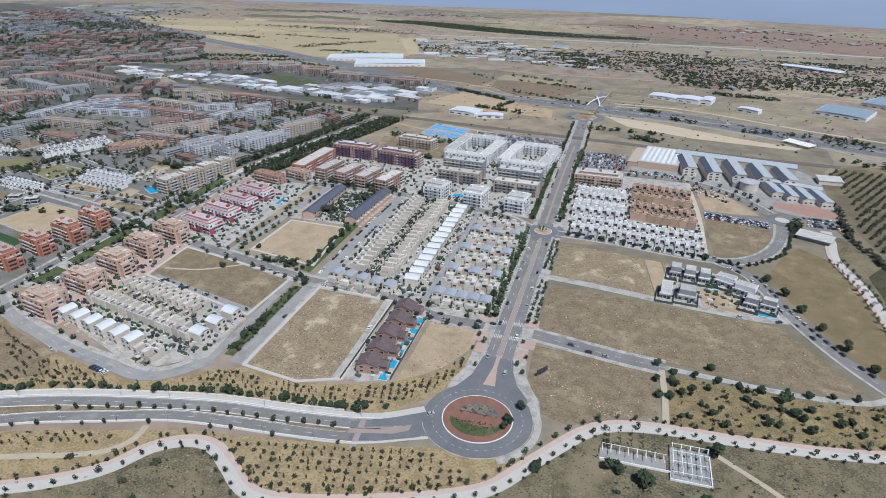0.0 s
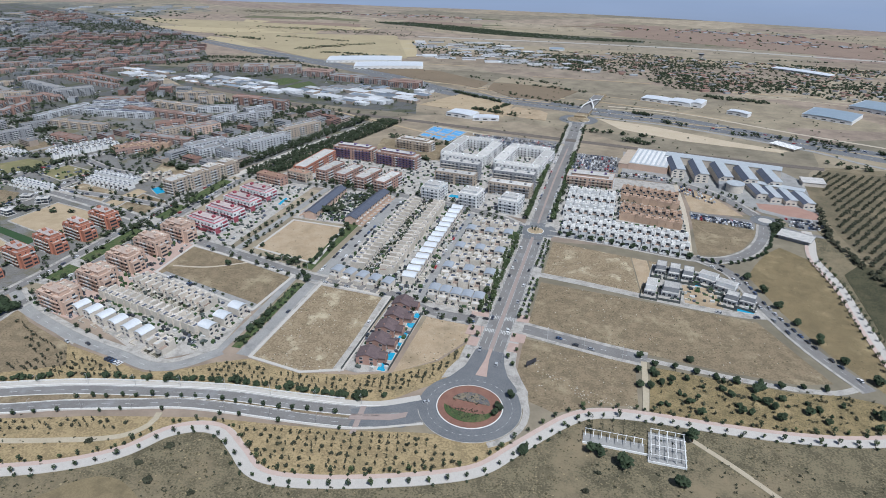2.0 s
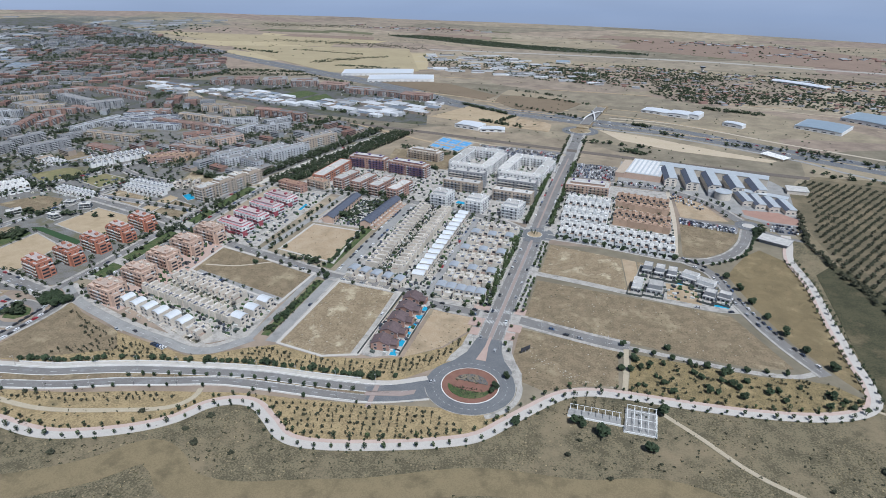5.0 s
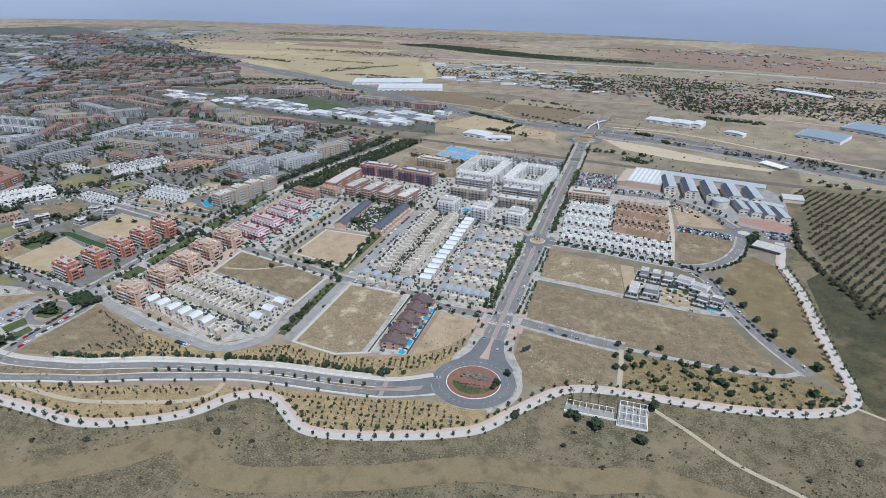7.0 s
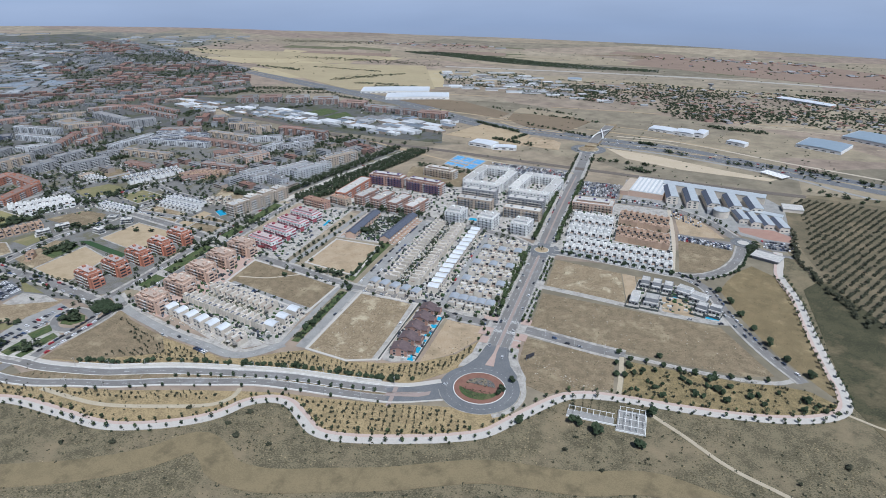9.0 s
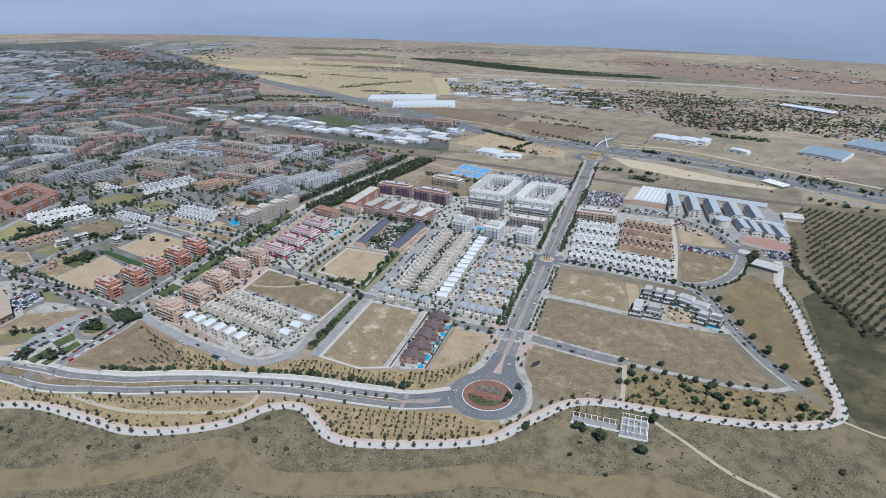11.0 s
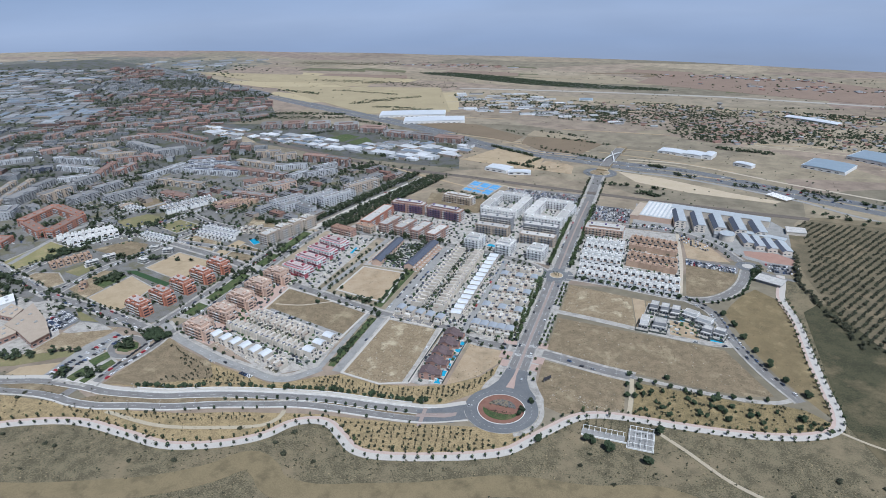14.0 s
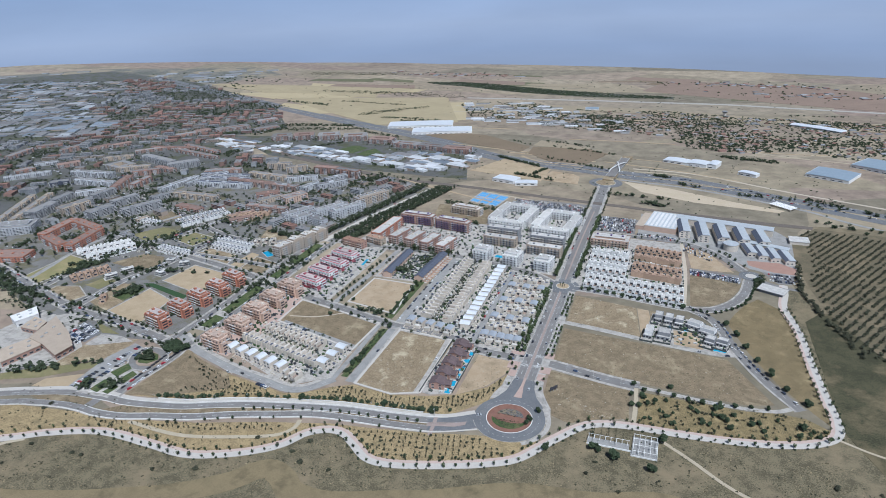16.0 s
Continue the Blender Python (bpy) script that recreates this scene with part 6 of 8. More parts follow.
def apartment(name, label, cx, cy, w, d, rot, storeys, wall, band=WHITE, roof=ROOF_PALE, group="", sh=3.1, balcony=True, setback=True, panel=None):
    """A block of flats: walls, storey-high balconies, windows, flat roof and roof huts."""
    t = thing(name, pose(cx, cy, 0.1, 0, 0, rot), label, "apartment building", group)
    h = storeys * sh + 0.4
    part("wall", walls(w, d, h), wall, t)
    top = part("roof", bm_mesh("roof", flat_roof(w, d, h, 0.7, 0.3), [roof, wall]), None, t)
    window_rows(t, storey_windows(w, d, 4.2, 1.8, 1.5), storeys, sh)
    if balcony:
        for s in range(1, storeys):
            z = s * sh + 0.1
            for side in (-1,):
                y0, y1 = sorted((side * (d / 2 + 0.003), side * (d / 2 + 1.3)))
                yp0, yp1 = sorted((side * (d / 2 + 1.2), side * (d / 2 + 1.3)))
                bm = box((-w * 0.46, -w * 0.06, y0, y1, z, z + 0.18), (-w * 0.46, -w * 0.06, yp0, yp1, z + 0.18, z + 1.0), (w * 0.06, w * 0.46, y0, y1, z, z + 0.18), (w * 0.06, w * 0.46, yp0, yp1, z + 0.18, z + 1.0))
                part("balcony", bm, band, t)
    if setback:
        part("penthouse", box((-w * 0.4, w * 0.4, -d * 0.28, d * 0.3, h, h + 2.6)), wall, t)
        top = part("penthouse_roof", bm_mesh("roof", flat_roof(w * 0.8 + 0.4, d * 0.58 + 0.4, h + 2.6, 0.3, 0.2), [roof, band]), None, t)
    n = max(2, int(w / 14))
    for k in range(n):
        x = -w / 2 + (k + 0.5) * w / n + rnd.uniform(-1, 1)
        hh = h + (2.7 if setback else 0)
        part("roof_hut", box((x - 1.2, x + 1.2, -1.2, 1.5, hh, hh + 1.7)), panel or wall, top)
    return t


ROOF_SALMON = mat("salmon_roof_tiles", (0.50, 0.40, 0.335), (0.40, 0.315, 0.26), 0.9, 0.25, 1.6, vary=0.18, gain=0.14)
ROOF_ROSE = mat("rose_grey_roof", (0.50, 0.43, 0.41), (0.40, 0.34, 0.325), 0.9, 0.25, 1.6, vary=0.18, gain=0.14)


def terraces(t, w, d, h, wall, band, roof):
    """Lower stepped ends of a block: walls, roof terrace with parapet, dark terrace doors and awnings."""
    for s in (-1, 1):
        for j, (y0, y1, drop) in enumerate(((-d * 0.42, d * 0.1, 3.1), (d * 0.12, d * 0.44, 6.2))):
            x0, x1 = sorted((s * (w / 2 + 0.003), s * (w / 2 + 4.2 - j)))
            bm = box((x0, x1, y0, y1, -0.1, h - drop))
            part("stepped_wing", bm, wall, t)
            bm = bmesh.new()
            add_tray(bm, x0, x1, y0, y1, h - drop, 0.9, foot=0.0)
            part("terrace", bm_mesh("terrace", bm, [roof, band]), None, t)
            xs = s * (w / 2 + 4.21 - j)
            xa, xb = sorted((xs, xs + s * 0.05))
            part("glazing", box(*[(xa, xb, y0 + 0.8, y1 - 0.8, z, z + 1.5) for z in (0.9 + 3.1 * q for q in range(int((h - drop) / 3.1)))]), GLASS, t)
    part("roof_wall", box((-w * 0.18, -w * 0.16, -d * 0.5 + 0.3, -d * 0.29, h, h + 1.6), (w * 0.16, w * 0.18, -d * 0.5 + 0.3, -d * 0.29, h, h + 1.6)), wall, t)
    part("awning", box((-w * 0.14, w * 0.05, -d * 0.44, -d * 0.30, h + 2.1, h + 2.25)), wall, t)


# salmon blocks along the park street
for k, (x, y) in enumerate(((-296, 20), (-293, 52), (-294, 83), (-293, 113), (-290, 143))):
    b = apartment("apartment_block", "salmon brick stepped apartment block", x, y, 25, 13, -12, 4, SALMON, SALMON, ROOF_SALMON, group="salmon apartment blocks", panel=SALMON)
    terraces(b, 25, 13, 12.8, SALMON, SALMON, ROOF_SALMON)
    apartment("apartment_wing", "low salmon brick wing of an apartment block", x - 4, y + 12, 19, 10, -12, 3, SALMON, SALMON, ROOF_SALMON, group="salmon apartment blocks", panel=CREAM, balcony=False, setback=False)
# red blocks across the park
for x, y in ((-384, 40), (-378, 66), (-375, 93), (-371, 120), (-369, 147)):
    b = apartment("apartment_block", "red brick apartment block with pale balconies", x, y, 23, 14, -14, 4, BRICK, CREAM, ROOF_ROSE, group="red apartment blocks", setback=True, panel=BRICK)
    terraces(b, 23, 14, 12.8, BRICK, BRICK, ROOF_SALMON)
# red and white flats
for k in range(4):
    b = apartment("apartment_block", "white flats with red panels and roof boxes", -279 + k * 1, 168 + k * 27, 36, 15, -14, 3, WHITE, REDPANEL, ROOF_ROSE, group="red and white flats", setback=True, panel=REDPANEL)
    part("red_terrace", box((-17.5, -14.6, -7.2, 7.2, 9.72, 9.78), (14.6, 17.5, -7.2, 7.2, 9.72, 9.78), (-14, 14, -7.2, -4.6, 9.72, 9.78)), REDPANEL, b, "dark red roof terraces")
    for sx in (-1, 1):
        xa, xb = sorted((sx * 18.003, sx * 18.12))
        part("red_panel", box((xa, xb, -7.2, -1, 0.2, 5.9), (xa, xb, 1.5, 7.2, 3.3, 9.0)), REDPANEL, b, "dark red facade panels")
    part("red_panel", box((-18.2, -10, -7.7, -7.45, 0.2, 3.0), (-4, 6, -7.7, -7.45, 0.2, 2.8), (10, 18.2, -7.7, -7.45, 3.3, 5.8)), REDPANEL, b, "dark red facade panels")
# curved cream block
for k in range(4):
    apartment("apartment_block", "long cream apartment block with deep balconies", -361 + k * 6, 238 + k * 20, 14, 22, -14, 5, TAN, CREAM, group="long cream apartment block", setback=(k > 0), panel=CREAM)
# brick courts
apartment("apartment_block", "red brick apartment block with blue-grey roof", -263, 350, 15, 66, -4, 4, BRICK, GREYPANEL, group="brick courts", setback=False, panel=CREAM)
apartment("apartment_block", "purple and brick apartment block", -235, 398, 50, 14, -4, 5, BROWNBRICK, PURPLE, group="brick courts", setback=True, panel=PURPLE)
apartment("apartment_block", "purple and brick apartment block", -178, 388, 52, 14, -10, 5, BROWNBRICK, PURPLE, group="brick courts", setback=True, panel=PURPLE)
for k in range(4):
    apartment("apartment_block", "brick apartment block with pale flat roof", -235 + k * 24, 329 - k * 5, 13, 34, -12, 4, BROWNBRICK, SALMON, group="brick courts", setback=False, panel=CREAM)
apartment("apartment_block", "long tan brick building with stepped roof", -180, 458, 46, 15, -10, 4, TAN, TAN, group="tan blocks", panel=TAN)
apartment("apartment_block", "tan brick apartment block", -285, 292, 34, 11, -14, 3, BROWNBRICK, SALMON, TILE_RED, group="tan blocks", setback=False)
apartment("apartment_block", "tan brick apartment block", -262, 310, 26, 11, -14, 3, TAN, SALMON, TILE_RED, group="tan blocks", setback=False)
# white cubes and grey slabs by the avenue
for k, (x, y) in enumerate(((-110, 305), (-70, 299), (-30, 294))):
    apartment("apartment_block", "white cubic apartment block with roof terraces", x, y, 19, 22, -9, 4, WHITE, WHITE, group="white cubic blocks", panel=WHITE)
for x, y in ((-100, 352), (-38, 336)):
    apartment("apartment_block", "grey and cream slab of flats", x, y, 44, 12, -5, 4, TAN, GREYPANEL, group="grey slabs", panel=GREYPANEL, setback=False)
    apartment("apartment_block", "taller grey slab of flats", x, y + 20, 44, 12, -5, 6, GREYPANEL, CREAM, group="grey slabs", panel=GREYPANEL, setback=False)
for x, y in ((-108, 440), (-42, 425)):
    apartment("apartment_block", "white apartment block round a court", x, y - 26, 48, 12, -6, 4, WHITE, WHITE, group="white courts", setback=False)
    apartment("apartment_block", "white apartment block round a court", x + 3, y + 48, 48, 12, -6, 4, WHITE, WHITE, group="white courts", setback=False)
    apartment("apartment_block", "white apartment block round a court", x - 20, y + 12, 12, 58, -6, 4, WHITE, WHITE, group="white courts", setback=False)
    apartment("apartment_block", "white apartment block round a court", x + 24, y + 8, 12, 58, -6, 4, WHITE, WHITE, group="white courts", setback=False)
apartment("apartment_block", "tan brick flats with orange awnings", 38, 396, 48, 22, -2, 3, SALMON, TAN, group="tan blocks", panel=PURPLE)
# blocks of the older quarter and beyond the railway
DARKPANEL = mat("dark_panel_cladding", (0.06, 0.07, 0.10), (0.09, 0.10, 0.13), 0.6)
# QWHITE is white render greyed and slightly blued, haze put into its colour
QWHITE = mat("hazed_pale_render", (0.50, 0.51, 0.53), (0.42, 0.43, 0.45), 0.85, 0.15, 1.0, vary=0.2)
QBRICK = mat("weathered_red_brick", (0.37, 0.235, 0.19), (0.30, 0.19, 0.155), 0.9, 0.15, 2.0, vary=0.2)
QBROWN = mat("weathered_brown_brick", (0.37, 0.255, 0.215), (0.30, 0.21, 0.175), 0.9, 0.15, 2.0, vary=0.2)
QROOF = mat("grey_gravel_roof", (0.29, 0.285, 0.28), (0.205, 0.20, 0.195), 0.9, 0.2, 1.6, vary=0.3)
QTILE = mat("weathered_tile", (0.30, 0.21, 0.175), (0.23, 0.16, 0.135), 0.9, 0.3, 3.0, vary=0.25)
WALL_WORD = {"weathered_red_brick": "red brick", "weathered_brown_brick": "brown brick", "hazed_pale_render": "pale grey", "white_render": "white", "salmon_brick": "salmon brick", "brown_brick": "brown brick", "tan_stone": "tan", "red_brick": "red brick", "grey_panel": "grey", "dark_panel_cladding": "dark clad"}
QUARTER = []


def quarter_block(x, y, w, d, rot, storeys, wall, roof=None):
    t = thing("apartment_block", pose(x, y, 0.1, 0, 0, rot), "%s block of flats in the older quarter" % WALL_WORD[wall.name], "apartment building", "quarter blocks")
    h = storeys * 3.1 + 0.3
    roof = roof or (QTILE if wall in (QBROWN, QBRICK) and len(QUARTER) % 3 == 0 else QROOF)
    if d > 24:
        # a block round an open court
        k = 10.0
        part("wall", box((-w / 2, w / 2, -d / 2, -d / 2 + k, -0.3, h), (-w / 2, w / 2, d / 2 - k, d / 2, -0.3, h), (-w / 2, -w / 2 + k, -d / 2 + k, d / 2 - k, -0.3, h), (w / 2 - k, w / 2, -d / 2 + k, d / 2 - k, -0.3, h)), wall, t)
        top = part("roof", box((-w / 2, w / 2, -d / 2, -d / 2 + k, h, h + 0.5), (-w / 2, w / 2, d / 2 - k, d / 2, h, h + 0.5), (-w / 2, -w / 2 + k, -d / 2 + k, d / 2 - k, h, h + 0.5), (w / 2 - k, w / 2, -d / 2 + k, d / 2 - k, h, h + 0.5)), roof, t)
    else:
        part("wall", modular_walls(w, d, h), wall, t)
        top = part("roof", bm_mesh("roof", flat_roof(w, d - 3.2, h, 0.9, 0.3), [roof, wall]), None, t)
    window_rows(t, storey_windows(w, d, loggia=d <= 24), storeys, 3.1)
    n = max(1, int(w / 30))
    for k in range(n):
        u = -w / 2 + (k + 0.5) * w / n + rnd.uniform(-1, 1)
        e = rnd.uniform(1.4, 4.0)
        part("roof_hut", box((u - e, u + e, -d / 2 + 2.2, -d / 2 + rnd.uniform(4.5, 8), h + 0.1, h + 0.1 + rnd.uniform(1.2, 2.9))), wall, top)
    QUARTER.append((x, y, max(w, d) / 2))


def old_block(x, y, w, d, rot, storeys, wall):
    apartment("apartment_block", "%s block of flats in the older quarter" % WALL_WORD[wall.name], x, y, w, d, rot, storeys, wall, WHITE if wall is not BRICK else SALMON, QTILE if wall is BRICK else QROOF, group="quarter blocks", setback=(storeys > 4), balcony=False)
    QUARTER.append((x, y, max(w, d) / 2))


old_block(-420, 372, 50, 13, 62, 4, QWHITE)
old_block(-398, 362, 50, 13, 62, 4, QWHITE)
old_block(-378, 392, 60, 13, 62, 5, QWHITE)
old_block(-352, 400, 60, 13, 62, 5, QWHITE)
old_block(-375, 350, 34, 12, -20, 4, QWHITE)
old_block(-470, 440, 40, 22, 62, 4, SALMON)
old_block(-505, 425, 44, 14, 62, 3, TAN)
old_block(-345, 470, 60, 14, 62, 5, TAN)
old_block(-722, 216, 66, 14, 99, 4, BRICK)
old_block(-690, 236, 62, 14, -14, 4, BRICK)
old_block(-650, 194, 66, 14, 101, 4, BRICK)
old_block(-680, 172, 54, 14, -18, 4, BRICK)
old_block(-708, 118, 74, 26, 20, 3, BRICK)
old_block(-792, 196, 70, 34, 32, 5, QWHITE)
quarter_block(-725, 293, 43, 20, 80, 5, GREYPANEL)
quarter_block(-675, 325, 62, 14, 66, 5, GREYPANEL)
quarter_block(-731, 348, 45, 14, 78, 5, GREYPANEL)
quarter_block(-779, 293, 47, 20, 81, 6, TAN)
quarter_block(-816, 268, 53, 22, 101, 6, GREYPANEL)
quarter_block(-879, 274, 123, 11, 121, 3, TAN)
quarter_block(-859, 285, 137, 11, 119, 3, TAN)
quarter_block(-796, 366, 45, 15, 87, 5, GREYPANEL)
quarter_block(-829, 372, 47, 14, 43, 4, QWHITE)
quarter_block(-843, 327, 42, 14, 97, 5, GREYPANEL)
quarter_block(-815, 427, 73, 14, 115, 5, QBRICK)
quarter_block(-785, 440, 52, 14, 101, 5, QBRICK)
quarter_block(-829, 502, 51, 15, 37, 5, QBRICK)
quarter_block(-1034, 420, 80, 12, 49, 5, QWHITE)
quarter_block(-917, 460, 95, 14, 6, 6, QWHITE)
quarter_block(-868, 418, 89, 13, 2, 5, QWHITE)
quarter_block(-933, 402, 32, 24, 48, 4, DARKPANEL)
quarter_block(-792, 560, 58, 20, 49, 7, GREYPANEL)
quarter_block(-866, 575, 105, 18, -15, 7, GREYPANEL)
quarter_block(-915, 524, 48, 40, -16, 5, TAN)
quarter_block(-873, 518, 59, 14, 35, 5, TAN)
quarter_block(-972, 577, 61, 12, 41, 5, TAN)
quarter_block(-713, 455, 84, 13, 83, 4, QWHITE)
quarter_block(-688, 497, 85, 13, 73, 4, QWHITE)
quarter_block(-634, 403, 87, 14, -0, 4, TAN)
quarter_block(-608, 355, 51, 16, -9, 2, QBRICK)
quarter_block(-630, 473, 105, 12, 6, 4, QWHITE, SLATE)
quarter_block(-647, 499, 100, 12, 7, 4, QWHITE, SLATE)
quarter_block(-664, 520, 97, 12, 6, 4, QWHITE, SLATE)
quarter_block(-689, 547, 69, 18, 28, 4, QBROWN)
quarter_block(-579, 540, 100, 14, -6, 4, TAN)
quarter_block(-566, 492, 151, 14, -4, 4, QBROWN)
quarter_block(-602, 603, 45, 16, 20, 6, TAN)
quarter_block(-558, 592, 38, 16, 39, 6, TAN)
quarter_block(-499, 599, 45, 16, 0, 6, QBRICK)
quarter_block(-451, 592, 49, 16, -7, 6, QBRICK)
quarter_block(-517, 490, 47, 12, -5, 4, QWHITE)
quarter_block(-517, 544, 55, 12, 30, 4, QWHITE)
quarter_block(-477, 500, 37, 12, 76, 4, QWHITE)
quarter_block(-447, 524, 55, 12, 52, 4, QWHITE)
quarter_block(-458, 559, 42, 12, 57, 4, QWHITE)
quarter_block(-1212, 546, 73, 18, 106, 6, QBROWN)
quarter_block(-1131, 600, 38, 16, 80, 8, QBROWN)
quarter_block(-1029, 506, 42, 18, 59, 5, QBROWN)
quarter_block(-1085, 503, 43, 18, 51, 4, QWHITE)
quarter_block(-1080, 450, 34, 22, 70, 4, QBRICK)
quarter_block(-1088, 641, 47, 18, 75, 5, QBROWN)
quarter_block(-1111, 744, 53, 20, 47, 5, QBROWN)
quarter_block(-1060, 754, 36, 20, 69, 5, QBROWN)
quarter_block(-1062, 676, 40, 18, 67, 5, QBROWN)
quarter_block(-956, 656, 72, 16, 48, 4, QBROWN)
quarter_block(-840, 651, 144, 14, -13, 4, QBROWN)
quarter_block(-923, 680, 106, 14, 9, 4, QBRICK)
quarter_block(-856, 691, 120, 14, -16, 4, QBRICK)
quarter_block(-743, 829, 43, 34, 29, 7, QBROWN)
quarter_block(-698, 851, 46, 34, 28, 7, QBROWN)
quarter_block(-641, 865, 48, 34, 27, 7, QBROWN)
quarter_block(-576, 870, 52, 34, 26, 7, QBROWN)
quarter_block(-504, 858, 56, 30, 3, 6, QBROWN)
quarter_block(-435, 835, 61, 26, -5, 5, QBRICK)
quarter_block(-374, 830, 59, 26, -5, 5, QBROWN)
quarter_block(-315, 818, 56, 26, -0, 5, QBRICK)
quarter_block(-926, 892, 81, 30, 54, 5, QBROWN)
quarter_block(-994, 805, 47, 24, 54, 4, QBRICK)
quarter_block(-981, 849, 37, 24, 57, 4, QBROWN)
quarter_block(-844, 915, 60, 24, 54, 4, QBROWN)
quarter_block(-898, 998, 54, 24, 56, 5, QBROWN)
quarter_block(-494, 335, 41, 8, 52, 2, QBROWN)
quarter_block(-509, 351, 42, 8, 54, 2, QBROWN)
quarter_block(-484, 384, 73, 14, -1, 3, QBROWN)
quarter_block(-516, 435, 38, 14, 43, 5, QBRICK)
quarter_block(-471, 442, 37, 16, 44, 4, QBROWN)
quarter_block(-689, 381, 31, 12, 67, 4, GREYPANEL)
quarter_block(-641, 290, 19, 10, 67, 2, TAN)
quarter_block(-616, 233, 25, 10, -10, 1, GREYPANEL)
quarter_block(-786, 322, 22, 14, 67, 5, GREYPANEL)
quarter_block(-810, 530, 48, 14, -9, 4, QBROWN)
quarter_block(-1221, 626, 55, 16, 49, 4, QBRICK)


# low school with broad tan roofs
SCHOOL = [
    ([(-465, -72), (-456, -37), (-476, -22), (-488, -55)], 5.5, TAN),
    ([(-479, -31), (-484, -16), (-492, 10), (-449, -11), (-424, -28), (-425, -47), (-455, -36)], 6.5, TAN),
    ([(-515, 5), (-493, 1), (-486, -16), (-510, -16)], 5.0, TAN),
    ([(-521, -12), (-513, 9), (-530, 20), (-538, -5)], 7.5, WHITE),
]
for pts, h, wall in SCHOOL:
    cx, cy = sum(p[0] for p in pts) / len(pts), sum(p[1] for p in pts) / len(pts)
    own = [(x - cx, y - cy) for x, y in pts]
    sc = thing("school_building", pose(cx, cy, 0.1), "low %s school wing with a broad flat roof" % ("tan" if wall is TAN else "white"), "school", "school wings")
    part("wall", slab(bmesh.new(), own, -0.3, h), BROWNBRICK if wall is TAN else WHITE, sc)
    top = part("roof", slab(bmesh.new(), [(x * 1.04, y * 1.04) for x, y in own], h, h + 0.6), wall, sc)
    for k in range(4):
        u, v = own[k % len(own)]
        part("roof_vent", box((u * 0.45 - 1, u * 0.45 + 1, v * 0.45 - 1.4, v * 0.45 + 1.4, h + 0.6, h + 1.5)), STEEL, top)
    for (x0, y0), (x1, y1) in zip(own, own[1:] + own[:1]):
        L, a = math.hypot(x1 - x0, y1 - y0), math.degrees(math.atan2(y1 - y0, x1 - x0))
        for k in range(int(L / 6)):
            u = (k + 0.5) / int(L / 6)
            px, py = x0 + (x1 - x0) * u, y0 + (y1 - y0) * u
            for turn in (a, a + 180):
                o = Vector((math.sin(radians(turn)), -math.cos(radians(turn))))
                if not inside(px + o.x, py + o.y, own):
                    part("window", window_mesh(3.6, 1.8), None, sc).matrix_basis = pose(px + o.x * 0.01, py + o.y * 0.01, 1.2, 0, 0, turn)


def concrete_frame(x, y, rot, w, d, storeys):
    """A house under construction: bare slabs on columns."""
    t = thing("unfinished_house", pose(x, y, 0.1, 0, 0, rot), "bare concrete frame of a house under construction", "building site", "houses under construction")
    for k in range(storeys + 1):
        part("slab", box((-w / 2 + k, w / 2, -d / 2, d / 2 - k, k * 3.0, k * 3.0 + 0.3)), ROOF_PALE, t)
        if k < storeys:
            for u in (-w / 2 + 1.4 + k, 0, w / 2 - 0.6):
                for v in (-d / 2 + 0.6, d / 2 - 1.2 - k):
                    part("column", box((u - 0.2, u + 0.2, v - 0.2, v + 0.2, k * 3.0 + 0.3, k * 3.0 + 3.0)), ROOF_PALE, t)
    part("core", box((-1.6, 1.6, -1.2, 1.2, 0.3, storeys * 3.0 + 1.6)), GREYPANEL, t)


for x, y, r, w, d, n in ((-524, 114, 60, 16, 10, 2), (-518, 134, 60, 16, 10, 2), (-471, 139, -10, 14, 9, 2), (-464, 172, 30, 14, 10, 2), (-490, 178, 20, 12, 9, 1), (-480, 150, -8, 16, 5, 1)):
    concrete_frame(x, y, r, w, d, n)

# modern dark houses
def modern_house(x, y, rot, w, d, label, wall=WHITE):
    t = thing("modern_house", pose(x, y, 0.1, 0, 0, rot), label, "house", "modern houses")
    part("wall", walls(w, d, 3.2), GREYPANEL, t)
    part("upper_wall", box((-w * 0.42, w * 0.5, -d * 0.3, d * 0.5, 3.2, 6.4)), wall, t)
    part("roof", bm_mesh("roof", flat_roof(w * 0.9, d * 0.78, 6.4, 0.3, 0.2), [ROOF_PALE, wall]), None, t).location = (w * 0.04, d * 0.1, 0)
    part("terrace", box((-w / 2 + 0.2, w / 2 - 0.2, -d / 2 + 0.2, -d * 0.31, 3.2, 3.3)), ROOF_PALE, t)
    windows(t, w, d, 1, 3, 2, 3.2, 2.2, 2.0, "SEW", 0.5)
    part("garden_wall", box((-w / 2 - 2, w / 2 + 2, -d / 2 - 7, -d / 2 - 6.8, 0, 1.8), (-w / 2 - 2, -w / 2 - 1.8, -d / 2 - 6.8, d / 2, 0, 1.8), (w / 2 + 1.8, w / 2 + 2, -d / 2 - 6.8, d / 2, 0, 1.8)), mat("dark_fence", (0.07, 0.08, 0.08)), t)


